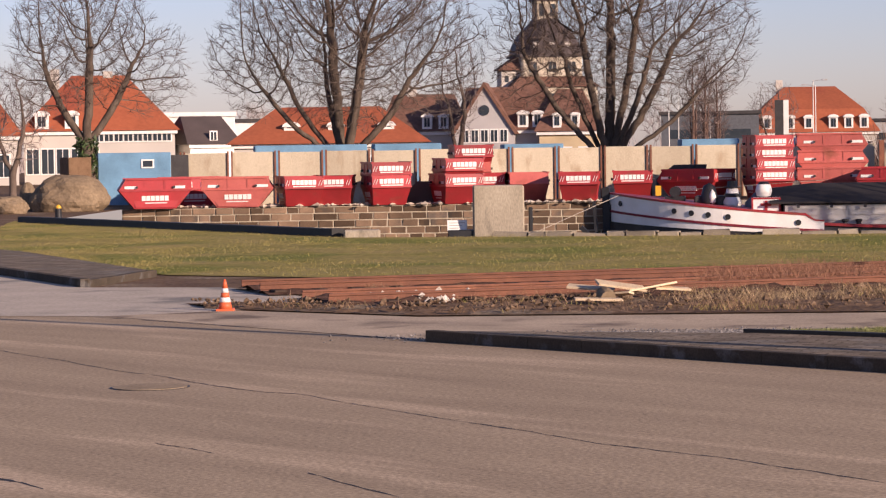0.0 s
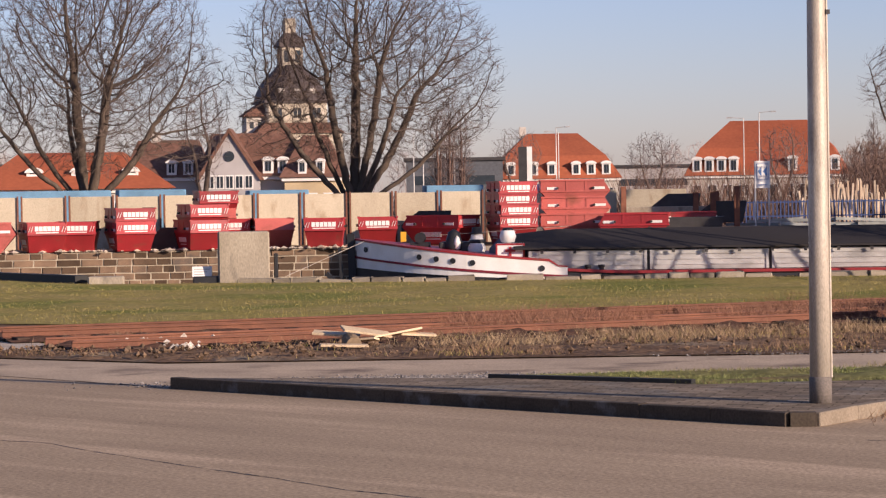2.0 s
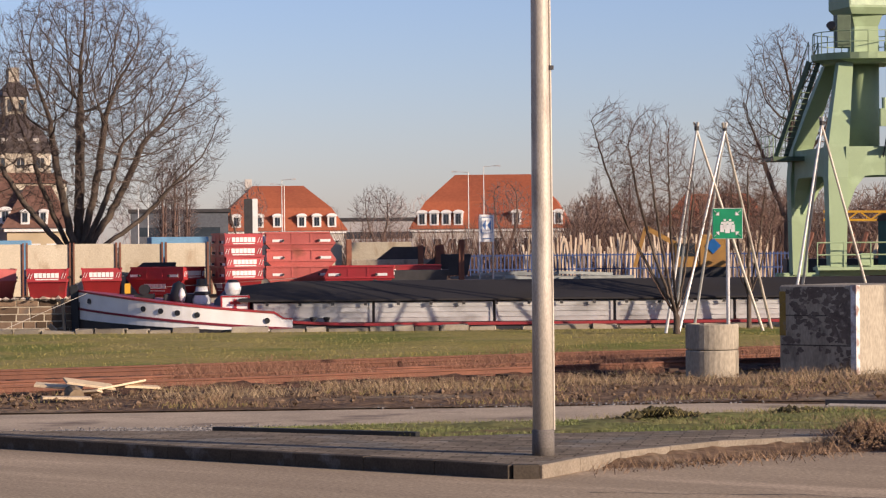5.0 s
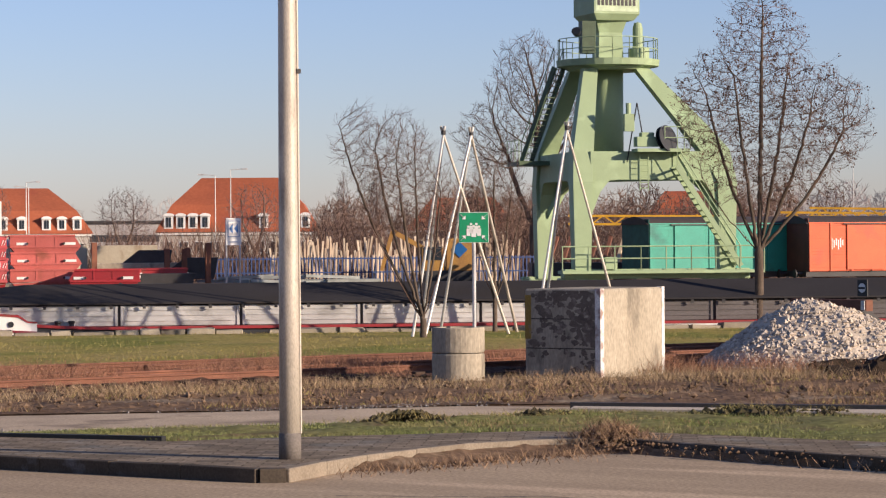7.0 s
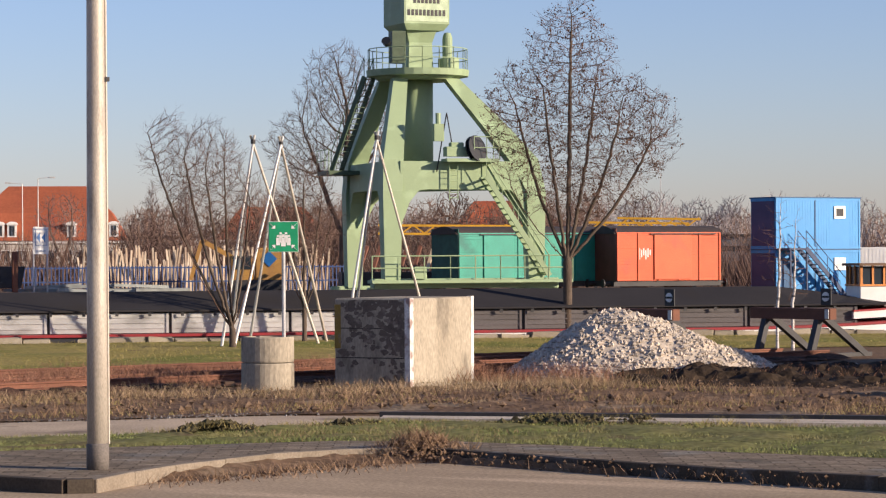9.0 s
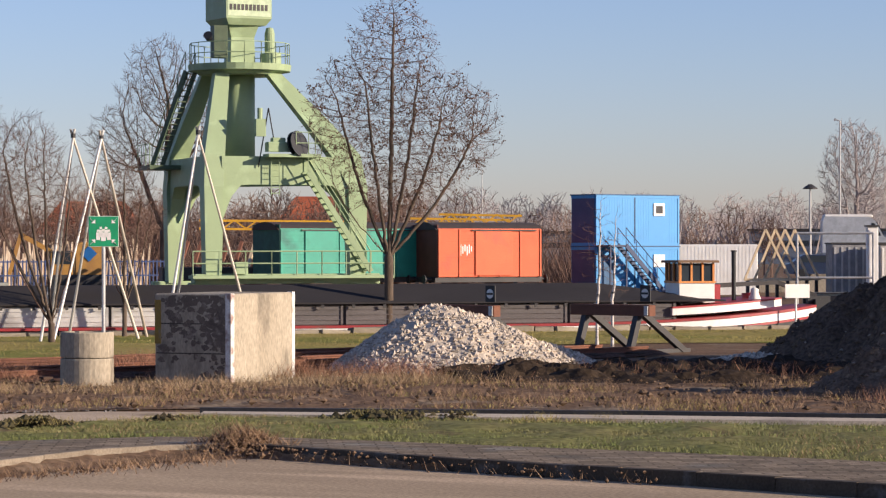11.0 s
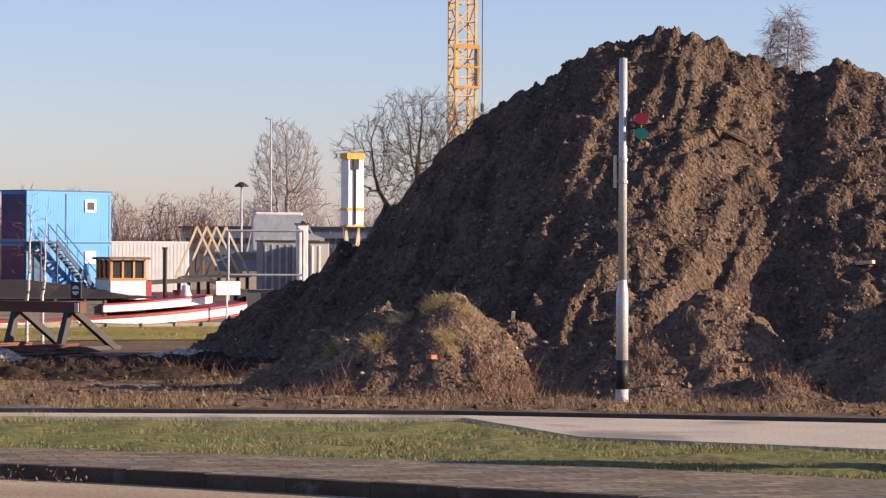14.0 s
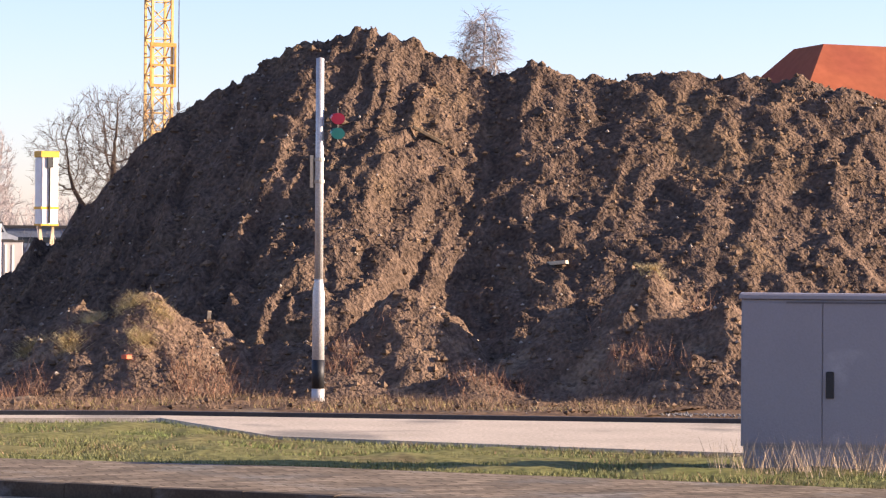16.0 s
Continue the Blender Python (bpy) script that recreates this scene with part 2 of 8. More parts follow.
# ---- mesh helpers ----
class Mesh:
    """Collects faces of one part."""

    def __init__(self):
        self.v, self.f = [], []

    def add(self, verts, faces):
        k = len(self.v)
        self.v.extend(tuple(p) for p in verts)
        self.f.extend([tuple(i + k for i in f) for f in faces])
        return self

    def box(self, x0, x1, y0, y1, z0, z1, m=None, c=0.0):
        """A block; c chamfers its upright and top edges."""
        if c:
            ring = lambda i, z: [(x0 + i, y0 + c, z), (x0 + c, y0 + i, z), (x1 - c, y0 + i, z), (x1 - i, y0 + c, z),
                                 (x1 - i, y1 - c, z), (x1 - c, y1 - i, z), (x0 + c, y1 - i, z), (x0 + i, y1 - c, z)]
            return self.loft([ring(0, z0), ring(0, z1 - c), ring(c * 0.9, z1)], m)
        p = [(x, y, z) for z in (z0, z1) for y in (y0, y1) for x in (x0, x1)]
        if m is not None:
            p = [m @ Vector(q) for q in p]
        return self.add(p, [(0, 2, 3, 1), (4, 5, 7, 6), (0, 1, 5, 4), (2, 6, 7, 3), (0, 4, 6, 2), (1, 3, 7, 5)])

    def loft(self, rings, m=None, caps=True, close=True):
        n = len(rings[0])
        p = [q for r in rings for q in r]
        if m is not None:
            p = [m @ Vector(q) for q in p]
        f = []
        for k in range(len(rings) - 1):
            for i in range(n if close else n - 1):
                j = (i + 1) % n
                f.append((k * n + i, k * n + j, k * n + n + j, k * n + n + i))
        if caps:
            f += [tuple(range(n - 1, -1, -1)), tuple(range((len(rings) - 1) * n, len(rings) * n))]
        return self.add(p, f)

    def tube(self, a, b, r0, r1=None, n=8):
        a, b = Vector(a), Vector(b)
        r1 = r0 if r1 is None else r1
        d = (b - a).normalized()
        s = d.cross(Vector((0, 0, 1)) if abs(d.z) < 0.9 else Vector((1, 0, 0))).normalized()
        u = s.cross(d)
        ring = lambda c, r: [c + (s * math.cos(t) + u * math.sin(t)) * r for t in (2 * math.pi * i / n for i in range(n))]
        return self.loft([ring(a, r0), ring(b, r1)])

    def beam(self, a, b, w, h=None):
        """A square-section bar from a to b."""
        a, b = Vector(a), Vector(b)
        h = h or w
        d = (b - a).normalized()
        s = d.cross(Vector((0, 0, 1)) if abs(d.z) < 0.95 else Vector((0, 1, 0))).normalized() * w / 2
        u = s.cross(d).normalized() * h / 2
        return self.loft([[c - s - u, c + s - u, c + s + u, c - s + u] for c in (a, b)])

    def lathe(self, prof, n=20, m=None):
        rings = [[(r * math.cos(2 * math.pi * i / n), r * math.sin(2 * math.pi * i / n), z) for i in range(n)] for r, z in prof]
        return self.loft(rings, m)

    def prism(self, poly, z0, z1, m=None):
        return self.loft([[(x, y, z0) for x, y in poly], [(x, y, z1) for x, y in poly]], m)

    def profile(self, poly, a, b, m=None):
        """An outline in x and z, drawn out along y from a to b."""
        return self.loft([[(x, a, z) for x, z in poly], [(x, b, z) for x, z in poly]], m)

    def rock(self, c, r, rnd, squash=0.7):
        """A small uneven lump with eight faces."""
        j = lambda: r * rnd.uniform(0.65, 1.25)
        x, y, z = c
        a = rnd.uniform(0, 3.14)
        ca, sa = math.cos(a), math.sin(a)
        pts = [(j(), 0, 0), (0, j(), 0), (-j(), 0, 0), (0, -j(), 0), (0, 0, j() * squash), (0, 0, -j() * squash)]
        pts = [(x + p[0] * ca - p[1] * sa, y + p[0] * sa + p[1] * ca, z + p[2]) for p in pts]
        return self.add(pts, [(0, 1, 4), (1, 2, 4), (2, 3, 4), (3, 0, 4), (1, 0, 5), (2, 1, 5), (3, 2, 5), (0, 3, 5)])

    def data(self, name, material, smooth=False):
        me = bpy.data.meshes.new(name)
        me.from_pydata(self.v, [], self.f)
        if material:
            me.materials.append(material)
        if smooth:
            me.polygons.foreach_set("use_smooth", [True] * len(me.polygons))
        me.update()
        return me


def tidy(me):
    bm = bmesh.new()
    bm.from_mesh(me)
    bmesh.ops.recalc_face_normals(bm, faces=bm.faces)
    bm.to_mesh(me)
    bm.free()
    return me


def part(name, mesh, material, parent, label="", smooth=False, fix=True):
    me = mesh.data(name, material, smooth)
    if fix and len(me.polygons) < 3000:
        tidy(me)
    ob = new(name, me)
    ob.parent = parent
    if label:
        ob["label"] = label
    return ob


def piece(name, me, parent, m):
    ob = new(name, me)
    ob.parent = parent
    ob.matrix_basis = m
    return ob


def thing(name, label, category, m=None, group="", kind=""):
    ob = tagged(new(name), label, category, group, kind)
    ob.empty_display_size = 0.2
    if m is not None:
        ob.matrix_basis = m
    return ob


def solid(name, mesh, material, label, category, m=None, group="", kind="", smooth=False, fix=True):
    """A thing that is a single mesh."""
    ob = part(name, mesh, material, None, "", smooth, fix)
    tagged(ob, label, category, group, kind)
    if m is not None:
        ob.matrix_basis = m
    return ob


def polar(az, d):
    """Plan point at a bearing (degrees from the y axis, clockwise) and distance from the origin."""
    return d * math.sin(radians(az)), d * math.cos(radians(az))


def along(line, s):
    """The point at the fraction s of a polyline's length."""
    seg = [math.dist(line[i], line[i + 1]) for i in range(len(line) - 1)]
    t = s * sum(seg)
    for i, g in enumerate(seg):
        if t <= g or i == len(seg) - 1:
            k = t / g
            return tuple(line[i][j] + (line[i + 1][j] - line[i][j]) * k for j in range(2))
        t -= g


def band(front, back, nu, nv, z, rough=0.0, size=0.7):
    """A strip of ground between two lines, uneven inside and flush at its edges."""
    me = Mesh()
    pts = []
    for i in range(nu + 1):
        a, b = along(front, i / nu), along(back, i / nu)
        for j in range(nv + 1):
            s = j / nv
            x, y = a[0] + (b[0] - a[0]) * s, a[1] + (b[1] - a[1]) * s
            k = min(1.0, 4 * s * (1 - s) * 2)
            pts.append((x, y, z + rough * k * (0.5 + noise.fractal((x * size, y * size, 3.1), 0.8, 2.1, 4))))
    me.add(pts, [(i * (nv + 1) + j, (i + 1) * (nv + 1) + j, (i + 1) * (nv + 1) + j + 1, i * (nv + 1) + j + 1) for i in range(nu) for j in range(nv)])
    return me


def blades(me, x, y, z, h, w, rnd, lean=0.35):
    a, d = rnd.uniform(0, 6.28), rnd.uniform(0, 6.28)
    dx, dy = math.cos(a) * w / 2, math.sin(a) * w / 2
    me.add([(x - dx, y - dy, z), (x + dx, y + dy, z), (x + math.cos(d) * h * lean, y + math.sin(d) * h * lean, z + h)], [(0, 1, 2)])


def inside(poly, x, y):
    hit = False
    for i in range(len(poly)):
        (x0, y0), (x1, y1) = poly[i - 1], poly[i]
        if (y0 > y) != (y1 > y) and x < (x1 - x0) * (y - y0) / (y1 - y0) + x0:
            hit = not hit
    return hit


# ---- ground ----
BASIN = [(-16.3, 108.3), (-2.8, 83.2), (6.6, 80.3), (46.5, 74.3), (50.5, 73.7), (56.0, 100.0), (68.0, 118.5), (8.0, 133.5), (-15.5, 132.5)]
KERB_LINE = [(-0.2, 37.3), (6.5, 29.3), (6.75, 29.25), (7.8, 30.6), (9.6, 32.1), (10.8, 32.5), (11.6, 32.4), (12.3, 31.0), (13.1, 28.9), (14.6, 26.2), (16.8, 21.5), (20.5, 13.0)]
PAVE_BACK = [(0.2, 37.4), (4.1, 36.1), (6.45, 34.15), (7.6, 34.3), (11.2, 34.2), (12.6, 33.4), (15.9, 29.0), (19.45, 23.6), (25.1, 12.3)]
from mathutils.geometry import tessellate_polygon

S = 3000.0
outer = [(-S, -S), (S, -S), (S, S), (-S, S)]
hole = BASIN
tris = tessellate_polygon([[Vector((x, y, 0)) for x, y in outer], [Vector((x, y, 0)) for x, y in hole]])
g = Mesh().add([(x, y, 0) for x, y in outer + hole], [tuple(t) for t in tris])
solid("ground", g, DIRT, "bare brown winter soil of a harbour quarter", "ground", kind="structure")


def flat(name, poly, z, material, label, category):
    me = Mesh()
    t = tessellate_polygon([[Vector((x, y, 0)) for x, y in poly]])
    me.add([(x, y, z) for x, y in poly], [tuple(q) for q in t])
    ob = solid(name, me, material, label, category, kind="structure")
    for p in ob.data.polygons:
        if p.normal.z < 0:
            p.flip()
    return ob


flat("road", [(-60, -40), (70, -40), (40, 5)] + KERB_LINE[::-1] + [(-5.5, 44.3), (-45, 62)], 0.006, ASPHALT, "worn brownish asphalt road with cracks and patches", "road")
DRIVE = [(-24, 50), (-13, 66), (-9.9, 60.9), (-7.15, 54.1), (-4.2, 53.2), (-1.3, 46.6), (-5.5, 44.2)]
flat("driveway", DRIVE, 0.012, SLAB, "pale concrete slab driveway crossing the tracks", "driveway")
flat("lane", [(-5.5, 44.3), (-0.2, 37.4), (0.2, 37.5), (4.1, 36.2), (7.4, 36.6), (10.8, 36.6), (13.2, 38.0), (14.2, 41.0), (12.7, 41.9), (9.0, 41.9), (-0.4, 42.8), (-4.0, 45.8)], 0.009, DUSTY,
     "dusty asphalt lane along the tracks", "lane")
SLAB_EDGE = [(13.25, 38.45), (18.15, 34.85), (23.15, 31.4), (22.1, 27.5), (24.2, 22.95), (28.8, 14.2)]
SLAB_BACK = [(35.9, 17.95), (27.9, 26.65), (23.35, 31.95), (18.8, 35.45), (13.5, 39.0)]
solid("concrete_platform", Mesh().prism(SLAB_EDGE + SLAB_BACK, 0.0, 0.15), SLAB, "pale raised concrete slab with a chamfered corner", "platform", kind="structure")
# a dark steel rail along the back of the slab
r = Mesh()
for a, b in zip([(13.55, 39.3, 0.13), (18.85, 35.7, 0.14), (23.45, 32.15, 0.14), (28.1, 26.85, 0.14)], [(18.85, 35.7, 0.14), (23.45, 32.15, 0.14), (28.1, 26.85, 0.14), (36.1, 18.25, 0.14)]):
    r.beam(a, b, 0.1, 0.12)
solid("edge_rail", r, DARKSTEEL, "dark steel rail along the back of the concrete slab", "rail", kind="structure")

pave = solid("pavement", Mesh().prism(KERB_LINE + PAVE_BACK[::-1], 0.0, 0.135), PAVER, "grey-brown brick-paved footway behind a kerb", "pavement", kind="structure")
left_pave = solid("pavement_far", Mesh().prism([(-7.1, 54.2), (-6.2, 58.6), (-11.0, 71.8), (-18, 87), (-21, 87), (-9.8, 60.7)], 0.0, 0.13), PAVER, "cobbled footway ending at the driveway", "pavement", kind="structure")


def kerbs(line, parent, height, width, rnd):
    """A row of metre-long kerb stones."""
    total = sum(math.dist(line[i], line[i + 1]) for i in range(len(line) - 1))
    n = max(1, round(total / 1.0))
    shapes = []
    for k in range(3):
        me = Mesh().box(-0.4995, 0.4995, -width / 2, width / 2, 0, height + 0.002 * k, c=0.008)
        shapes.append(tidy(me.data("kerb_stone", KERB_SHADED)))
    shapes.append(tidy(Mesh().box(-0.4995, 0.4995, -width / 2, width / 2, 0, height, c=0.012).data("kerb_stone", KERB_SUNLIT)))
    for i in range(n):
        a, b = along(line, i / n), along(line, (i + 1) / n)
        ang = math.degrees(math.atan2(b[1] - a[1], b[0] - a[0]))
        # stones of the sunlit corner take the lighter tone
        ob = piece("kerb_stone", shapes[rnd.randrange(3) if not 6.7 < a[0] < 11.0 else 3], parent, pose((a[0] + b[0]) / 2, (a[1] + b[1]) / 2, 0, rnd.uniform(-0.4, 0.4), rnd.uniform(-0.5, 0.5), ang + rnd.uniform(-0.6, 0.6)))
        ob.matrix_basis = ob.matrix_basis @ Matrix.Diagonal((math.dist(a, b), 1, 1, 1))


rnd = random.Random(4)
kerbs(KERB_LINE[:2], pave, 0.16, 0.16, rnd)
kerbs([(6.5, 29.3), (6.78, 29.26)], pave, 0.16, 0.16, rnd)
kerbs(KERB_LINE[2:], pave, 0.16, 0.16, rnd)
kerbs([(-7.1, 54.2), (-9.8, 60.7), (-21, 87)], left_pave, 0.17, 0.2, rnd)
kerbs([(-7.1, 54.2), (-6.2, 58.6)], left_pave, 0.15, 0.15, rnd)

eb = Mesh()
for a, b in (((4.0, 36.3), (6.4, 34.45)),):
    eb.beam((*a, 0.1), (*b, 0.1), 0.12, 0.16)
solid("verge_edging", eb, DARKEDGE, "dark timber edging between pavers and verge", "edging", kind="structure")
# turf, dry verge, track bed
STRIP_FRONT = [(4.4, 36.1), (6.5, 34.25), (7.65, 34.4), (11.25, 34.3), (12.7, 33.45), (16.0, 29.05), (19.55, 23.65), (25.2, 12.35)]
STRIP_BACK = [(4.5, 36.7), (7.3, 37.1), (10.6, 37.0), (13.15, 38.3), (18.05, 34.7), (23.0, 31.2), (22.0, 27.5), (24.1, 22.9), (28.7, 14.1)]
solid("grass_verge", band(STRIP_FRONT, STRIP_BACK, 200, 18, 0.1, 0.06, 1.1), VERGE_SOIL, "narrow verge of worn green turf with bare soil showing", "grass", kind="structure", smooth=True, fix=False)
FIELD_FRONT = [(-14, 76), (-11.0, 72), (-6.0, 59.0), (0.0, 55.0), (9.0, 58.0), (16.7, 60.5), (22, 61.5), (30, 65.5), (36, 65), (47, 60)]
FIELD_BACK = [(-17.3, 111), (-16.4, 108), (-3.0, 83.0), (6.6, 80.1), (46.5, 74.1), (55, 72.8)]
solid("lawn", band(FIELD_FRONT, FIELD_BACK, 200, 40, 0.02, 0.05, 0.25), GRASS_SOIL, "wide flat lawn of dull winter grass", "grass", kind="structure", smooth=True, fix=False)
VERGE_FRONT = [(-4.0, 46.0), (-0.4, 43.0), (9.0, 42.1), (12.7, 42.1), (14.4, 41.7), (20.1, 37.9), (25, 34.2), (30, 28.7)]
VERGE_BACK = [(-4.5, 47.6), (0.0, 46.2), (9, 49.3), (14, 50.6), (19, 49.5), (26, 47), (31, 41), (38, 32)]
solid("dry_verge", band(VERGE_FRONT, VERGE_BACK, 380, 70, 0.02, 0.045, 2.4), DIRT, "churned bare soil with dry weeds", "soil", kind="structure", smooth=True, fix=False)


def track_y(k, x):
    return (47.6 + 0.365 * x) if k == 0 else (52.2 + 0.31 * x)


for k in (0, 1):
    tr = thing("railway_track", "disused rusty railway track sunk in soil", "railway track", kind="structure", group="railway tracks")
    x0, x1 = (-2.2, -3.6)[k], (31.2, 28.0)[k]
    slope = (0.365, 0.31)[k]
    d = Vector((1, slope, 0)).normalized()
    nrm = Vector((-d.y, d.x, 0))
    bed = Mesh()
    L = (x1 - x0) / d.x
    a = Vector((x0, track_y(k, x0), 0))
    fl = [tuple((a + nrm * -1.5)[:2]), tuple((a + d * L + nrm * -1.5)[:2])]
    bl = [tuple((a + nrm * 1.5)[:2]), tuple((a + d * L + nrm * 1.5)[:2])]
    part("track_bed", band(fl, bl, 120, 10, 0.03, 0.1, 1.2), mat("rusty_ballast", (0.13, 0.07, 0.045), 0.95, col2=(0.075, 0.043, 0.03), scale=1.5, fine=10, grain=0.5, bump=0.8, dist=0.04), tr, smooth=True)
    for s in (-0.75, 0.75):
        rail = Mesh()
        base = [(-0.065, 0.05), (0.065, 0.05), (0.065, 0.07), (0.012, 0.085), (0.012, 0.155), (0.036, 0.165), (0.036, 0.2), (-0.036, 0.2), (-0.036, 0.165), (-0.012, 0.155), (-0.012, 0.085), (-0.065, 0.07)]
        p, q = a + nrm * s, a + d * L + nrm * s
        rail.loft([[tuple(c + nrm * u + Vector((0, 0, w + 0.02))) for u, w in base] for c in (p, q)])
        part("rail", rail, RUST, tr)
    rnd = random.Random(7 + k)
    sl = tidy(Mesh().box(-1.25, 1.25, -0.12, 0.12, 0.0, 0.1, c=0.015).data("sleeper", mat("old_sleeper", (0.09, 0.06, 0.045), 0.9)))
    for i in range(int(L / 0.75)):
        c = a + d * (0.3 + i * 0.75)
        piece("sleeper", sl, tr, pose(c.x, c.y, 0.0, 0, 0, math.degrees(math.atan2(nrm.y, nrm.x)) + rnd.uniform(-2, 2)))

# ---- harbour basin: water, near quay stones, far stone wall ----
wv = [(x, y, -1.6) for x, y in BASIN]
solid("water", Mesh().add(wv, [tuple(range(len(wv)))]), WATER, "dark still harbour water", "water", kind="structure")


def stone_wall(name, a, b, z0, z1, course, length, depth, label, rnd, skip=0.0):
    """A wall of roughly squared blocks with recessed mortar between them."""
    w = thing(name, label, "wall", kind="structure")
    L = math.dist(a, b)
    ang = math.degrees(math.atan2(b[1] - a[1], b[0] - a[0]))
    base = pose(a[0], a[1], 0, 0, 0, ang)
    part("mortar", Mesh().box(0, L, 0.03, depth, z0, z1 - 0.03, base), MORTAR, w)
    shapes = []
    for k in range(5):
        me = Mesh().box(-0.5, 0.5, 0, depth * 0.9, 0, 1, c=0.03)
        me.v = [(x + rnd.uniform(-.02, .02), y + rnd.uniform(-.02, .02), z + rnd.uniform(-.03, .03)) for x, y, z in me.v]
        shapes.append(tidy(me.data("stone", STONE)))
    z = z0
    while z < z1 - 0.05:
        h = min(course * rnd.uniform(0.9, 1.1), z1 - z)
        x = -rnd.uniform(0, length * 0.5)
        while x < L:
            l = length * rnd.uniform(0.6, 1.4)
            if rnd.random() >= skip:
                x0, x1 = max(0, x), min(L, x + l)
                if x1 - x0 > 0.1:
                    m = base @ pose((x0 + x1) / 2, rnd.uniform(-0.03, 0.01), z) @ Matrix.Diagonal((x1 - x0 - 0.06, 1, h - 0.055, 1))
                    piece("stone", shapes[rnd.randrange(5)], w, m)
            x += l
        z += h
    return w


rnd = random.Random(11)
stone_wall("wall_far_quay", (-15.5, 132.5), (8.0, 133.5), -1.7, 0.02, 0.34, 0.85, 0.9, "old brown sandstone quay wall with pale joints", rnd)
far = Mesh().box(0, math.dist((8, 133.5), (68, 118.5)), -0.9, 0, -1.7, 0.02, pose(8, 133.5, 0, 0, 0, math.degrees(math.atan2(-15, 60))))
solid("wall_far_bank", far, CONCRETE, "plain concrete quay wall of the far bank", "wall", kind="structure")
solid("wall_near_quay", Mesh().prism([(-2.8, 83.2), (6.6, 80.3), (46.5, 74.3), (50.5, 73.7), (50.5, 73.2), (46.5, 73.8), (6.6, 79.8), (-2.9, 82.7)], -1.7, -0.02), CONCRETE, "concrete quay wall below the coping", "wall", kind="structure")
cop = thing("quay_coping", "row of rough grey coping stones along the quay edge", "coping", kind="structure")
shapes = []
for k in range(5):
    me = Mesh().box(-0.5, 0.5, -0.28, 0.28, -0.05, 0.13 + rnd.uniform(0, 0.05), c=0.03)
    me.v = [(x + rnd.uniform(-.03, .03), y + rnd.uniform(-.04, .04), z + rnd.uniform(-.03, .03)) for x, y, z in me.v]
    shapes.append(tidy(me.data("coping_stone", mat("coping_granite", (0.33, 0.28, 0.21), 0.9, col2=(0.2, 0.165, 0.125), scale=1.4, per_object=0.3) if k == 0 else shapes[0].materials[0])))
line = [(1.5, 81.9), (6.6, 80.3), (46.5, 74.3), (50.4, 73.7)]
x = 0.0
total = sum(math.dist(line[i], line[i + 1]) for i in range(len(line) - 1))
while x < total - 1:
    l = rnd.uniform(0.55, 1.3)
    a, b = along(line, x / total), along(line, min(1, (x + l) / total))
    if rnd.random() > 0.07:
        piece("coping_stone", shapes[rnd.randrange(5)], cop, pose((a[0] + b[0]) / 2, (a[1] + b[1]) / 2, rnd.uniform(-0.06, 0.03), 0, 0, math.degrees(math.atan2(b[1] - a[1], b[0] - a[0])) + rnd.uniform(-3, 3)) @ Matrix.Diagonal((l * 0.95, 1, 1, 1)))
    x += l
# tarred edge beam at the basin's left end, with a stone stub
e = Mesh()
e.beam((-16.6, 108.4, 0.06), (-3.2, 83.9, 0.06), 0.45, 0.4)
solid("edge_beam", e, DARKEDGE, "long black tarred timber edge beam along the basin end", "beam", kind="structure")
solid("stone_slab", Mesh().box(-3.0, -1.9, 82.9, 83.7, 0.0, 0.24, c=0.05), CONCRETE, "low pale stone slab on the quay edge", "stone")
right_wall = stone_wall("wall_basin_end", polar(31.55, 103), polar(36.0, 99), -0.9, 0.95, 0.36, 0.8, 0.7, "brown sandstone wall at the basin's end", rnd)


# ---- excavated soil heap ----
def heap_crest(u):
    us = (-1.5, 1.5, 2.6, 4.7, 6.0, 7.2, 8.8, 9.9, 11.3, 12.3, 13.3, 14.15, 15.0, 15.6, 16.4, 17.9, 19.6, 21.5, 22.4, 24, 30, 40, 50)
    hs = (0, 0, 0.65, 1.85, 2.85, 3.95, 5.45, 6.1, 6.75, 7.1, 7.25, 7.0, 6.5, 6.35, 6.55, 6.35, 6.4, 6.4, 6.3, 5.9, 5.8, 5.0, 0)
    return float(np.interp(u, us, hs))


HEAPS = [(37.0, 47.6, 1.15, 0.9), (39.4, 47.6, 1.0, 0.9), (44.2, 47.4, 1.1, 1.0), (36.1, 48.1, 1.8, 1.45), (34.9, 48.3, 1.65, 1.45), (33.5, 48.3, 1.03, 1.1), (37.2, 48.3, 1.34, 1.2), (41.5, 47.9, 2.01, 1.35), (40.2, 47.3, 1.13, 1.2), (38.6, 48.1, 0.93, 1.2), (43.7, 48.3, 1.03, 1.3), (45.0, 47.7, 1.6, 1.4), (46.7, 47.5, 2.21, 1.5), (48.0, 46.9, 1.75, 1.5), (49.5, 47.7, 1.65, 2.0), (42.9, 46.1, 0.62, 0.9)]
HEAP_XY = [(*polar(az, d), h, rr) for az, d, h, rr in HEAPS]
UX, UY = 0.71, -0.704


def billow(x, y, z, f):
    return abs(noise.noise((x * f, y * f, z)))


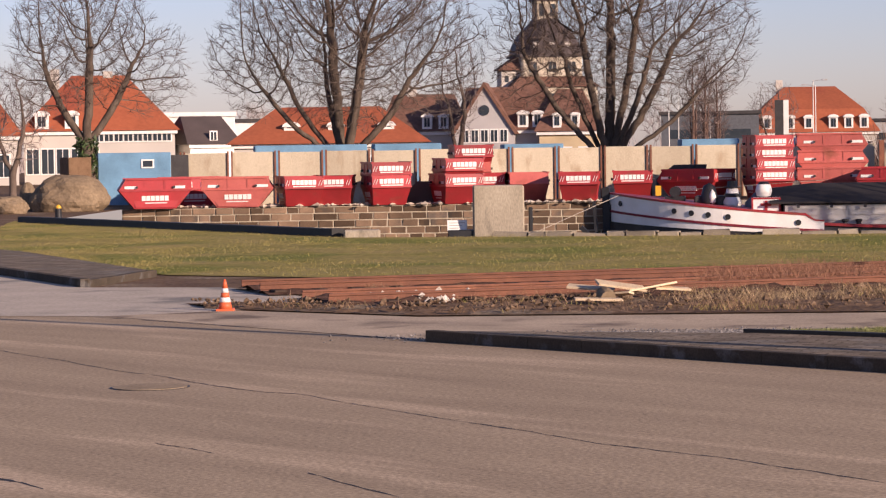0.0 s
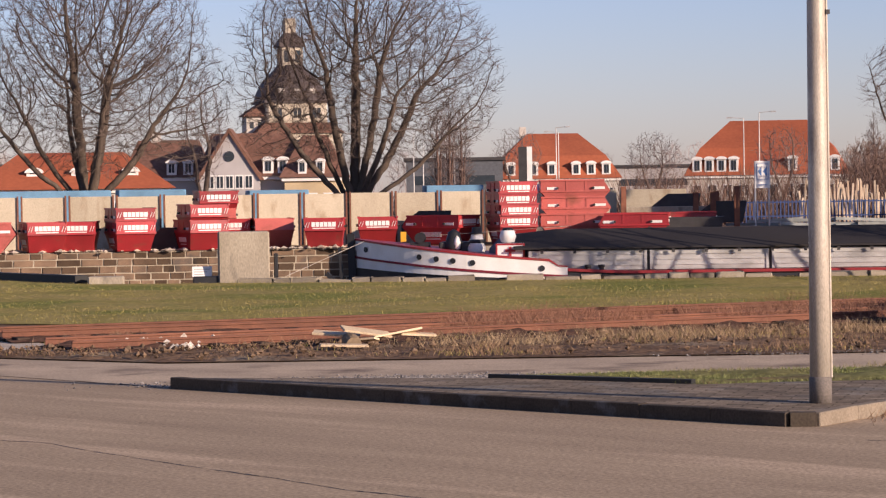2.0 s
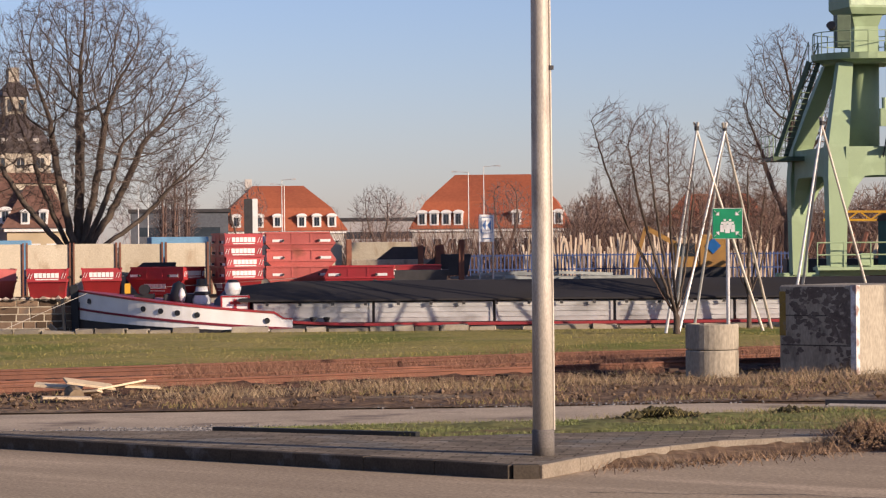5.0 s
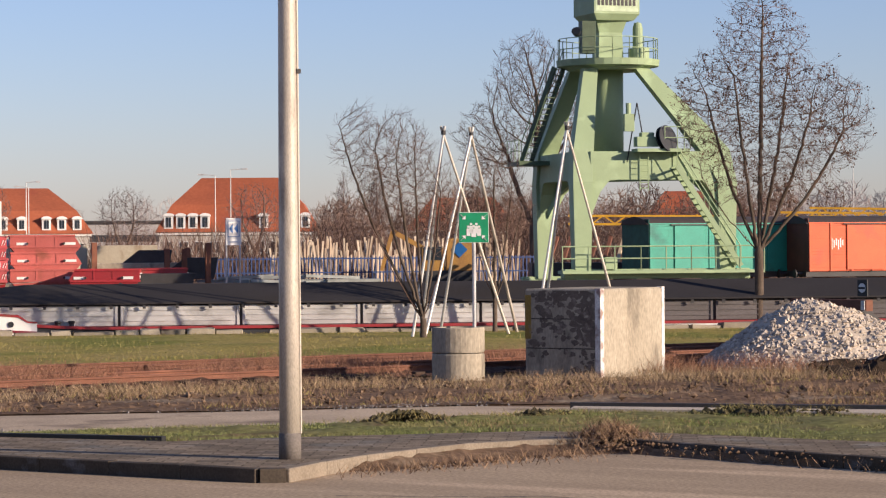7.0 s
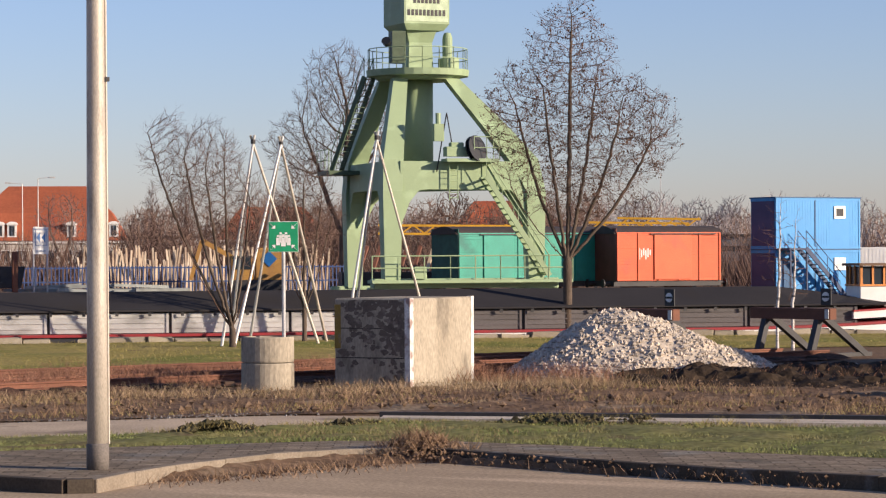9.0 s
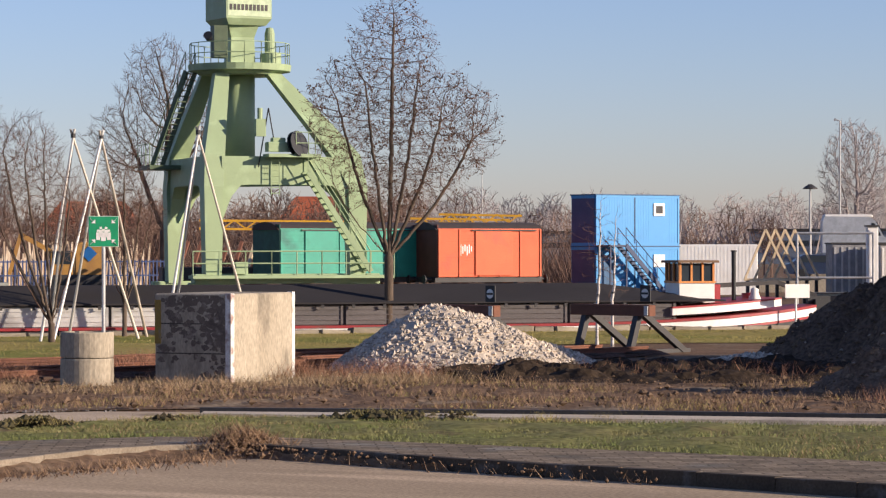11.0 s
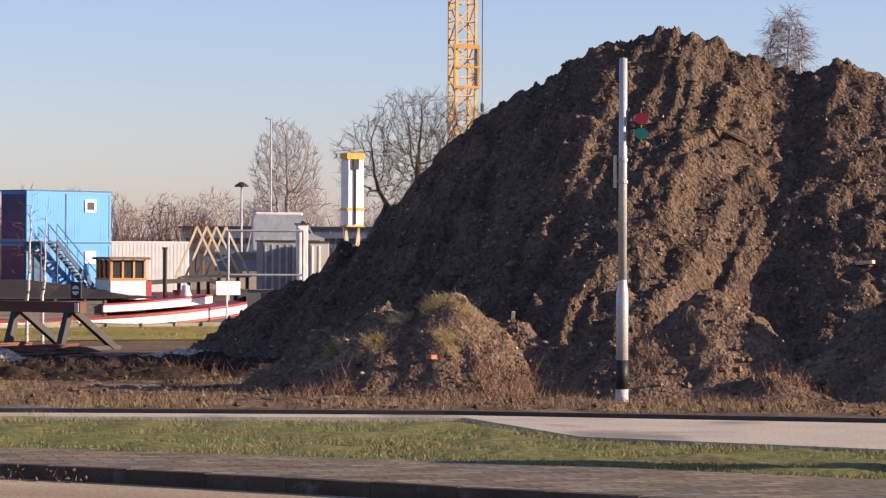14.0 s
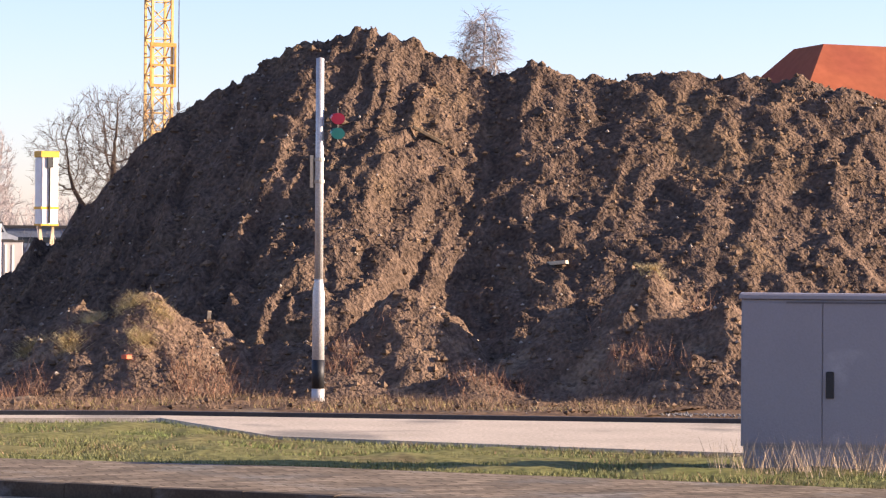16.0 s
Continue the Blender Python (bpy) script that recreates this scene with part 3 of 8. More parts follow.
def heap_height(x, y):
    u = (x - 30) * UX + (y - 54.5) * UY
    v = (x - 30) * UY + (y - 54.5) * -UX
    hc = heap_crest(u)
    lobe = 1 - 0.11 * math.exp(-((u - 14.4) / 1.5) ** 2) + 0.06 * math.exp(-((u - 10.6) / 2.0) ** 2) + 0.06 * math.exp(-((u - 19.2) / 2.5) ** 2)
    w = (0.5 + 1.26 * hc) * lobe if v > 0 else (0.6 + 1.3 * hc)
    s = max(0.0, 1 - abs(v) / w)
    z = hc * (s ** 1.08)
    if z > 0.02 and v > -2.5:
        k = min(1.0, hc / 2) * min(1, z * 1.5)
        slide = u + 0.38 * v + 0.5 * noise.noise((u * 0.5, v * 0.5, 3.3))
        rib = 0.5 - abs(noise.noise((slide * 0.95, v * 0.16, 5.0))) * 1.6
        rill = 0.4 - abs(noise.noise((slide * 2.6, v * 0.4, 15.0))) * 1.3
        run = 0.25 + 0.75 / (1 + math.exp((u - 14.3) * 1.6))
        z += k * (0.44 * run * rib + 0.26 * run * rill + 0.2 * noise.fractal((u * 0.5, v * 0.5, 11.0), 0.9, 2.0, 2))
    for hx, hy, hh, hr in HEAP_XY:
        q = ((x - hx) ** 2 + (y - hy) ** 2) / hr ** 2
        if q < 4:
            z = max(z, 1.14 * hh * max(0.0, 1 - 0.58 * math.sqrt(q + 0.05)) * (1 + 0.2 * noise.noise((x * 0.9, y * 0.9, 2))) - 0.06)
    if z > 0.02 and v > -2.5:
        wx, wy = x + 0.12 * noise.noise((x * 3, y * 3, 1.0)), y + 0.12 * noise.noise((x * 3, y * 3, 7.0))
        z += min(1, z * 1.5) * (0.26 * billow(wx, wy, z * 0.6, 1.5) + 0.15 * billow(wx, wy, z, 3.5) + 0.06 * billow(wx, wy, z, 6.5) - 0.1)
    return z - 0.05


me = Mesh()
us = [-3 + 0.07 * i for i in range(500)] + [32 + 0.3 * i for i in range(40)]
vs = [-10.5 + 0.4 * i for i in range(23)] + [-1.3 + 0.07 * i for i in range(240)]
for u in us:
    for v in vs:
        x, y = 30 + u * UX + v * UY, 54.5 + u * UY - v * UX
        me.v.append((x, y, heap_height(x, y)))
nv = len(vs)
cut = next(j for j, v in enumerate(vs) if v > 10.6)
quad = lambda i, j, n: (i * n + j, i * n + n + j, i * n + n + j + 1, i * n + j + 1)
foot = Mesh()
foot.v = [me.v[i * nv + j] for i in range(len(us)) for j in range(cut, nv)]
foot.f = [quad(i, j, nv - cut) for i in range(len(us) - 1) for j in range(nv - cut - 1)]
me.f = [quad(i, j, nv) for i in range(len(us) - 1) for j in range(cut)]
solid("soil_heap", me, MOUND, "huge heap of dark excavated soil with gullied slopes", "soil heap", smooth=True, fix=False)
solid("soil_mounds", foot, FOOTSOIL, "low mounds of redder stony soil along the foot of the heap", "soil", kind="stuff", smooth=True, fix=False)
rnd = random.Random(21)
me, pale = Mesh(), Mesh()
for i in range(26000):
    u, v = rnd.uniform(-1, 33), rnd.uniform(-1.5, 15)
    x, y = 30 + u * UX + v * UY, 54.5 + u * UY - v * UX
    z = heap_height(x, y)
    if z > 0.1:
        me.rock((x, y, z), 0.02 + 0.075 * rnd.random() ** 4, rnd, 0.85)
        if i % 22 == 0:
            pale.rock((x, y, z + 0.02), rnd.uniform(0.02, 0.055), rnd, 0.8)
solid("soil_clods", me, CLOD, "loose clods and stones on the soil heap", "clods", kind="stuff", fix=False)
solid("heap_stones", pale, mat("pale_heap_stone", (0.38, 0.31, 0.24), 0.9, per_island=0.4, bump=0), "small pale stones scattered over the soil heap", "stones", kind="stuff", fix=False)

# dark ground sheet that paints the shadow band beside the heap
solid("wet_soil", band([(21.5, 47.3), (24, 45.6), (28, 43.5), (31, 41.2)], [(23.0, 52.0), (26.0, 52.6), (29.5, 53.5), (32.5, 53.0)], 70, 40, 0.03, 0.22, 1.2), mat("shadow_dark_soil", (0.045, 0.031, 0.021), 0.95, col2=(0.028, 0.02, 0.014), scale=2.2, fine=8, grain=0.4, bump=0.8, dist=0.04), "dark ground patch painted as shadow beside the heap", "soil", kind="structure", fix=False)

# ---- crushed stone pile ----
PILE = (23.7, 53.6)


def pile_height(x, y):
    dx, dy = (x - PILE[0]) * 0.92 + (y - PILE[1]) * -0.39, (x - PILE[0]) * 0.39 + (y - PILE[1]) * 0.92
    q = math.hypot((dx - 0.1) / (3.7 if dx > 0 else 2.4), dy / 2.3)
    z = 1.5 * max(0.0, 1 - q) ** 0.93
    return min(z, 1.36) + 0.1 * noise.fractal((x * 1.1, y * 1.1, 7), 0.8, 2, 4) * min(1, z * 2) - 0.03


me = Mesh()
n = 90
for i in range(n + 1):
    for j in range(n + 1):
        x, y = PILE[0] - 3.6 + 8 * i / n, PILE[1] - 4 + 8 * j / n
        me.v.append((x, y, pile_height(x, y)))
me.f = [(i * (n + 1) + j, (i + 1) * (n + 1) + j, (i + 1) * (n + 1) + j + 1, i * (n + 1) + j + 1) for i in range(n) for j in range(n)]
heap = solid("gravel_pile", me, GRAVEL, "pile of pale crushed stone beside the track", "gravel pile", fix=False)
me = Mesh()
rnd = random.Random(22)
for i in range(10000):
    x, y = PILE[0] + rnd.uniform(-3.2, 4.2), PILE[1] + rnd.uniform(-3.6, 3.6)
    z = pile_height(x, y)
    if z > 0.0:
        me.rock((x, y, z), rnd.uniform(0.03, 0.085), rnd, 0.8)
for i in range(700):
    x, y = polar(rnd.gauss(30.6, 0.55), rnd.gauss(60.5, 1.2))
    me.rock((x, y, 0.25 * math.exp(-((x - 30.8) ** 2 + (y - 52.1) ** 2) / 1.2)), rnd.uniform(0.03, 0.09), rnd, 0.8)
part("gravel_cover", me, GRAVEL, heap, "single crushed stones", fix=False)["kind"] = "stuff"


# ---- bare trees ----
def limb(me, pts, radii, n):
    k = len(me.v)
    for i, p in enumerate(pts):
        d = (pts[min(i + 1, len(pts) - 1)] - pts[max(i - 1, 0)]).normalized()
        s = d.cross(Vector((0.31, 0.92, 0.1))).normalized()
        u = d.cross(s)
        for a in range(n):
            t = 2 * math.pi * a / n
            me.v.append(tuple(p + (s * math.cos(t) + u * math.sin(t)) * radii[i]))
    for i in range(len(pts) - 1):
        for a in range(n):
            b = (a + 1) % n
            me.f.append((k + i * n + a, k + i * n + b, k + i * n + n + b, k + i * n + n + a))


def colonise(blobs, stems, fork, attractors, step, rnd, up=0.1, depth=0.9, seedn=1):
    """Branch nodes that grow from the stems into the free space of a crown made of rounded lobes."""
    rng = np.random.default_rng(seedn)
    vol = np.array([b[2] * b[2] * b[3] for b in blobs])
    pts = []
    for (cx, cz, rx, rz), share in zip(blobs, vol / vol.sum()):
        q = rng.normal(size=(int(attractors * share) + 1, 3))
        q /= np.linalg.norm(q, axis=1)[:, None]
        q *= (rng.random(len(q)) ** 0.4)[:, None]
        pts.append(q * (rx, rx * depth, rz) + (cx, 0, cz))
    A = np.concatenate(pts)
    A = A[A[:, 2] > fork * 0.7]
    nodes, parent = [np.zeros(3)], [-1]
    n0 = max(2, int(fork / step))
    for k in range(1, n0 + 1):
        nodes.append(np.array((0.0, 0.0, fork * k / n0)))
        parent.append(k - 1)
    top = n0
    for sx_, sy_, sz_ in stems:
        a, b = np.array((0.0, 0.0, fork)), np.array((sx_, sy_, sz_))
        k = max(2, int(np.linalg.norm(b - a) / step))
        prev = top
        bow = np.array((sx_, sy_, 0)) * 0.1
        for i in range(1, k + 1):
            f = i / k
            nodes.append(a + (b - a) * f + bow * math.sin(f * math.pi) + rng.normal(size=3) * step * 0.07)
            parent.append(prev)
            prev = len(nodes) - 1
    P = np.array(nodes)
    near = np.zeros(len(A), int)
    dist = np.full(len(A), 1e9)

    def update(first):
        for c in range(0, len(A), 500):
            d = np.linalg.norm(A[c:c + 500, None, :] - P[None, first:, :], axis=2)
            m = d.argmin(axis=1)
            dm = d[np.arange(len(m)), m]
            better = dm < dist[c:c + 500]
            dist[c:c + 500][better] = dm[better]
            near[c:c + 500][better] = m[better] + first

    update(1)
    alive = np.ones(len(A), bool)
    made = set()
    for _ in range(70):
        alive &= dist > step * 1.25
        if not alive.any():
            break
        pull = np.zeros((len(P), 3))
        np.add.at(pull, near[alive], (A[alive] - P[near[alive]]) / dist[alive][:, None])
        first = len(P)
        fresh = []
        for n_ in np.unique(near[alive]):
            v = pull[n_]
            v = v / (np.linalg.norm(v) + 1e-6) + np.array((0, 0, up)) + rng.normal(size=3) * 0.12
            q = P[n_] + v / np.linalg.norm(v) * step
            key = (int(n_), *(np.round(q / step * 2).astype(int)))
            if key in made:
                continue
            made.add(key)
            fresh.append(q)
            parent.append(int(n_))
        if not fresh:
            break
        P = np.concatenate([P, np.array(fresh)])
        update(first)
    return P, parent


def tree(label, x, y, blobs, fork, r, seed, stems=(), attractors=1500, step=0.5, thin=0.011, twigs=4, twig_len=0.9, twig_r=0.008, up=0.1, droop=0.0, wood=BARK, twig=TWIG, group="", lean=0.0, clusters=0.0, depth=0.9):
    """A bare tree: trunk and limbs filling a lobed crown, fine twigs at their ends."""
    rnd = random.Random(seed)
    t = thing("tree", label, "tree", pose(x, y, 0, 0, 0, -math.degrees(math.atan2(x, y))), group=group)
    P, parent = colonise(blobs, stems, fork, attractors, step, rnd, up, depth, seed)
    kids = collections.defaultdict(list)
    for i, p in enumerate(parent):
        if p >= 0:
            kids[p].append(i)
    ends = np.zeros(len(P))
    for i in range(len(P) - 1, -1, -1):
        if not kids[i]:
            ends[i] = 1
        if parent[i] >= 0:
            ends[parent[i]] += ends[i]
    power = math.log(r / thin) / math.log(max(2, ends[0]))
    rad = thin * ends ** power
    V = [Vector(p) for p in P]
    for i, v in enumerate(V):
        v.x += lean * (v.z if v.z < fork else fork)
    trunk, crown = Mesh(), Mesh()
    todo = [(0, None)]
    while todo:
        i, start = todo.pop()
        chain, radii = ([], []) if start is None else ([V[start]], [min(rad[start], rad[i] * 1.25)])
        while True:
            chain.append(V[i])
            radii.append(rad[i] * (1.25 if i == 0 else 1.0))
            if not kids[i]:
                break
            k = sorted(kids[i], key=lambda q: -ends[q])
            for q in k[1:]:
                todo.append((q, i))
            i = k[0]
        if len(chain) > 1:
            big = radii[0] > 4.5 * thin
            limb(trunk if big else crown, chain, radii, 9 if radii[0] > 0.5 * r else 6 if big else 3)
    seeds = Mesh()
    for i in range(len(V)):
        if rad[i] > 3.2 * thin or V[i].z < fork:
            continue
        d0 = (V[i] - V[parent[i]]).normalized()
        for k in range(twigs if not kids[i] else max(1, twigs - 2)):
            d = (d0 * 1.2 + Vector((rnd.gauss(0, 0.5), rnd.gauss(0, 0.5), rnd.gauss(0.15, 0.4) - droop))).normalized()
            l = twig_len * rnd.uniform(0.45, 1.15)
            a = V[i].lerp(V[parent[i]], rnd.random() * 0.7)
            b = a + d * l * 0.5
            d = (d + Vector((rnd.gauss(0, 0.25), rnd.gauss(0, 0.25), rnd.gauss(0.1, 0.2) - droop * 1.5))).normalized()
            c = b + d * l * 0.5
            limb(crown, [a, b, c], [twig_r, twig_r * 0.8, twig_r * 0.4], 3)
            if twigs > 1:
                e = b + (d + Vector((rnd.gauss(0, 0.6), rnd.gauss(0, 0.6), rnd.gauss(0, 0.5) - droop))).normalized() * l * 0.45
                limb(crown, [b, e], [twig_r * 0.7, twig_r * 0.4], 3)
            if rnd.random() < clusters:
                for m in range(3):
                    seeds.rock(c + Vector((rnd.gauss(0, 0.05), rnd.gauss(0, 0.05), rnd.gauss(-0.04, 0.05))), rnd.uniform(0.012, 0.034), rnd, 1.2)
    part("trunk", trunk, wood, t, smooth=True, fix=False)
    part("crown", crown, twig, t, "fine bare winter twigs", fix=False)
    if clusters:
        part("seed_clusters", seeds, mat("dried_seeds", (0.13, 0.075, 0.05), 0.9, per_island=0.4, bump=0), t, "dried brown seed clusters", fix=False)["kind"] = "stuff"
    return t


t1 = tree("old bare tree with an ivy-clad leaning trunk", *polar(-7.3, 152), ((-0.2, 9.2, 3.9, 4.3), (3.4, 7.4, 2.5, 2.9), (-2.6, 7.0, 1.9, 2.4)), 3.2, 0.42, 3, ((-2.2, 0.4, 7.5), (0.3, -0.6, 8.6), (2.6, 0.5, 7.6)), 4200, 0.4, lean=-0.06, twigs=5, twig_len=0.8)
me = Mesh()
rnd = random.Random(5)
for i in range(900):
    a, h = rnd.uniform(0, 6.28), rnd.uniform(0, 3.6)
    q = Vector((math.cos(a) * 0.5 - 0.06 * h, math.sin(a) * 0.5, h))
    me.add([q + Vector((rnd.gauss(0, .1), rnd.gauss(0, .1), rnd.gauss(0, .1))) for k in range(3)], [(0, 1, 2)])
part("ivy", me, IVY, t1, "dark green ivy round the trunk", fix=False)
tree("large bare broadleaf tree forking low into leaning limbs", *polar(-2.05, 155), ((0.3, 10.6, 6.6, 7.0), (5.4, 8.2, 3.0, 4.0), (-4.8, 7.8, 3.0, 3.4)), 1.9, 0.62, 14, ((-3.4, 0.3, 7.2), (-0.6, -0.8, 9.6), (1.3, 1.0, 9.2), (3.8, -0.2, 6.6), (-4.6, -1.0, 6.4), (1.0, -3.0, 7.5), (-1.0, 3.0, 7.5)), 9000, 0.4, twigs=5, twig_len=0.8)
tree("large bare tree with upright limbs and a wide round crown", *polar(3.5, 155), ((0.2, 10.6, 6.2, 6.7), (4.6, 9.2, 4.0, 4.9), (5.6, 6.6, 2.4, 1.5), (-3.9, 7.6, 2.9, 3.6), (-4.4, 10.5, 2.4, 3.4)), 1.7, 0.66, 29, ((-4.8, -1.2, 8.2), (-2.6, 2.2, 8.0), (2.4, -2.8, 8.0), (-3.9, 0.2, 6.6), (-1.5, -0.9, 9.5), (0.2, 1.0, 10.5), (1.6, -0.8, 9.8), (3.6, 0.6, 8.2), (5.0, -0.3, 5.6)), 11000, 0.4, twigs=5, twig_len=0.8)
tree("bare tree standing behind the green crane", *polar(18.3, 185), ((-0.3, 12.3, 3.1, 4.6), (-2.9, 9.6, 2.6, 2.5), (2.2, 10.2, 2.8, 3.8)), 3.6, 0.4, 31, ((-1.8, 0.3, 8.5), (0.2, -0.5, 10.0), (1.6, 0.4, 8.8)), 4200, 0.42, thin=0.012, twigs=4, twig_r=0.01)
tree("bare broadleaf tree on the quay with dried seed clusters", *polar(22.95, 84), ((0.15, 7.5, 1.5, 3.0), (1.9, 6.3, 1.6, 1.7), (-1.3, 6.5, 1.3, 2.1), (0.3, 4.6, 1.8, 1.1)), 2.3, 0.14, 47, ((0.15, 0.0, 9.9), (-1.5, 0.4, 6.8), (-0.7, -0.7, 7.6), (0.9, 0.7, 7.8), (1.6, -0.5, 6.6), (2.6, 0.3, 6.0), (-1.7, -0.3, 4.6)), 4600, 0.19, thin=0.006, twigs=4, twig_len=0.45, twig_r=0.0042, up=0.15, twig=REDTWIG, clusters=0.2)
tree("small bare tree held by leaning stakes", *polar(15.95, 75.5), ((-0.8, 4.5, 1.15, 1.7), (-1.7, 5.3, 0.7, 1.2), (0.35, 3.6, 0.75, 1.4)), 0.5, 0.09, 52, ((-2.3, 0.1, 5.9), (-1.3, 0.3, 5.2), (-0.7, -0.4, 4.8), (-0.2, 0.3, 4.6), (0.5, -0.2, 4.0), (-1.5, -0.5, 3.6), (0.7, 0.3, 3.0)), 2400, 0.16, thin=0.005, twigs=4, twig_len=0.5, twig_r=0.0036, up=0.35, twig=REDTWIG)
tree("small bare tree held by leaning stakes", *polar(17.45, 80.5), ((0.05, 3.6, 0.95, 1.8),), 0.9, 0.07, 53, ((-0.5, 0.2, 4.2), (0.0, -0.3, 4.6), (0.5, 0.2, 4.1), (0.7, -0.1, 3.2), (-0.6, 0.0, 3.0)), 1700, 0.16, thin=0.005, twigs=4, twig_len=0.5, twig_r=0.004, up=0.35, twig=REDTWIG)
tree("dark bare tree beyond the soil heap", *polar(35.3, 165), ((0.4, 8.0, 3.8, 4.0), (-2.8, 7.6, 2.0, 2.5), (3.4, 7.6, 2.6, 3.6)), 3.0, 0.4, 61, ((-2.2, 0.3, 6.3), (0.3, -0.5, 7.5), (2.2, 0.4, 7.0)), 4200, 0.4, thin=0.012, twigs=5, twig_r=0.009)
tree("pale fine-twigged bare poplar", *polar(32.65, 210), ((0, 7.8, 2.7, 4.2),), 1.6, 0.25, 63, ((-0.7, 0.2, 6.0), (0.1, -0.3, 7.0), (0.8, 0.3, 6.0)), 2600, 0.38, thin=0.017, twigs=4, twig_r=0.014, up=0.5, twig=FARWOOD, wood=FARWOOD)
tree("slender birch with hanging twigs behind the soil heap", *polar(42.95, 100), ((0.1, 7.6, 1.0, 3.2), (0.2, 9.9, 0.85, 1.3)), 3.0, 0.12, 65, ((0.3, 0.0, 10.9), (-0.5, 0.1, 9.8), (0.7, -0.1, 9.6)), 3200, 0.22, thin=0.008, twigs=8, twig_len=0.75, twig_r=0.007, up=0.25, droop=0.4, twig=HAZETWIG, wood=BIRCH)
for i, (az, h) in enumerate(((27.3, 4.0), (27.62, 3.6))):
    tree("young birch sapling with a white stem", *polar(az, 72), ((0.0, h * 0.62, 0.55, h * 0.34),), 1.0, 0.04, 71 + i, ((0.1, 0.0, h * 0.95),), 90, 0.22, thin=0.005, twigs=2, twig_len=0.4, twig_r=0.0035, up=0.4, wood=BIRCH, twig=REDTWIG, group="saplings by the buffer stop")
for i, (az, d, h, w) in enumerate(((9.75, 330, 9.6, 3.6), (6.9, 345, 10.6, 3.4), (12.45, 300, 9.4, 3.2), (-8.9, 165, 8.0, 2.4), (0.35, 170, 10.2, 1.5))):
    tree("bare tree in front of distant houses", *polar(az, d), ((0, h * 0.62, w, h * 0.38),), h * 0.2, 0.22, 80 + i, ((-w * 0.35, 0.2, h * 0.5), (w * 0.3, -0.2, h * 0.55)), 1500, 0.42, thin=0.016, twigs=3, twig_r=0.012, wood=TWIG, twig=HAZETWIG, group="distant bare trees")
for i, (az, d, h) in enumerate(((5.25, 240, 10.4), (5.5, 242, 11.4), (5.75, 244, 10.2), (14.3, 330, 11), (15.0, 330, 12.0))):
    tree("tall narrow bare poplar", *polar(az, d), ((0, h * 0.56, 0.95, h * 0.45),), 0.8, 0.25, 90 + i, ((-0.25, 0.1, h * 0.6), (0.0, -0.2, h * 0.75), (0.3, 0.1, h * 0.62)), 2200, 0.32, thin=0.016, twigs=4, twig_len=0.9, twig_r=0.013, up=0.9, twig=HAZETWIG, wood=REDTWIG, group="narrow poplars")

# far wood along the horizon: many bare crowns, past counting
def far_crown(seed):
    """Limbs and twigs of one far tree ten metres high, as arrays."""
    rr = random.Random(seed)
    me = Mesh()
    P, parent = colonise(((0, 6.6, 3.0, 3.5),), ((-0.8, 0.3, 5.5), (0.7, -0.4, 6.0)), 1.6, 650, 0.62, rr, 0.25, 0.9, seed)
    for i in range(1, len(P)):
        a, b = Vector(P[parent[i]]), Vector(P[i])
        limb(me, [a, b], [0.16 if b.z < 3 else 0.05, 0.12 if b.z < 3 else 0.035], 3)
        for k in range(2 if b.z > 3 else 0):
            d = (b - a).normalized() + Vector((rr.gauss(0, 0.55), rr.gauss(0, 0.55), rr.gauss(0.15, 0.4)))
            limb(me, [b, b + d.normalized() * rr.uniform(0.6, 1.2)], [0.028, 0.012], 3)
    return np.array(me.v), np.array(me.f)


rnd = random.Random(99)
crowns = [far_crown(900 + k) for k in range(4)]
vs_, fs_, base_ = [], [], 0
for i in range(150):
    az = rnd.uniform(-11, 24) if i < 55 else rnd.uniform(22.5, 40) if i < 130 else rnd.uniform(40, 56)
    d = rnd.uniform(430, 640)
    h = rnd.uniform(0.75, 1.25) * (1.0 if az < 22 else 1.12) * d / 520
    x, y = polar(az, d)
    v, f = crowns[rnd.randrange(4)]
    a = rnd.uniform(0, 6.28)
    ca, sa = math.cos(a), math.sin(a)
    w_ = h * rnd.uniform(0.9, 1.3)
    vs_.append(np.stack([x + (v[:, 0] * ca - v[:, 1] * sa) * w_, y + (v[:, 0] * sa + v[:, 1] * ca) * w_, v[:, 2] * h], axis=1))
    fs_.append(f + base_)
    base_ += len(v)
me = Mesh()
me.v, me.f = np.concatenate(vs_).tolist(), np.concatenate(fs_).tolist()
solid("far_wood", me, FARWOOD, "belt of bare trees along the horizon, tinted for haze", "wood", kind="stuff", fix=False)
vs_, fs_, base_ = [], [], 0
for i in range(105):
    az = rnd.uniform(13.6, 24.5) if i < 86 else rnd.uniform(24, 31)
    x, y = polar(az, rnd.uniform(205, 265))
    v, f = crowns[rnd.randrange(4)]
    a, h = rnd.uniform(0, 6.28), rnd.uniform(0.5, 0.78) * (1.0 if az < 24.5 else 0.8)
    ca, sa = math.cos(a), math.sin(a)
    vs_.append(np.stack([x + (v[:, 0] * ca - v[:, 1] * sa) * h * 0.9, y + (v[:, 0] * sa + v[:, 1] * ca) * h * 0.9, v[:, 2] * h], axis=1))
    fs_.append(f + base_)
    base_ += len(v)
me = Mesh()
me.v, me.f = np.concatenate(vs_).tolist(), np.concatenate(fs_).tolist()
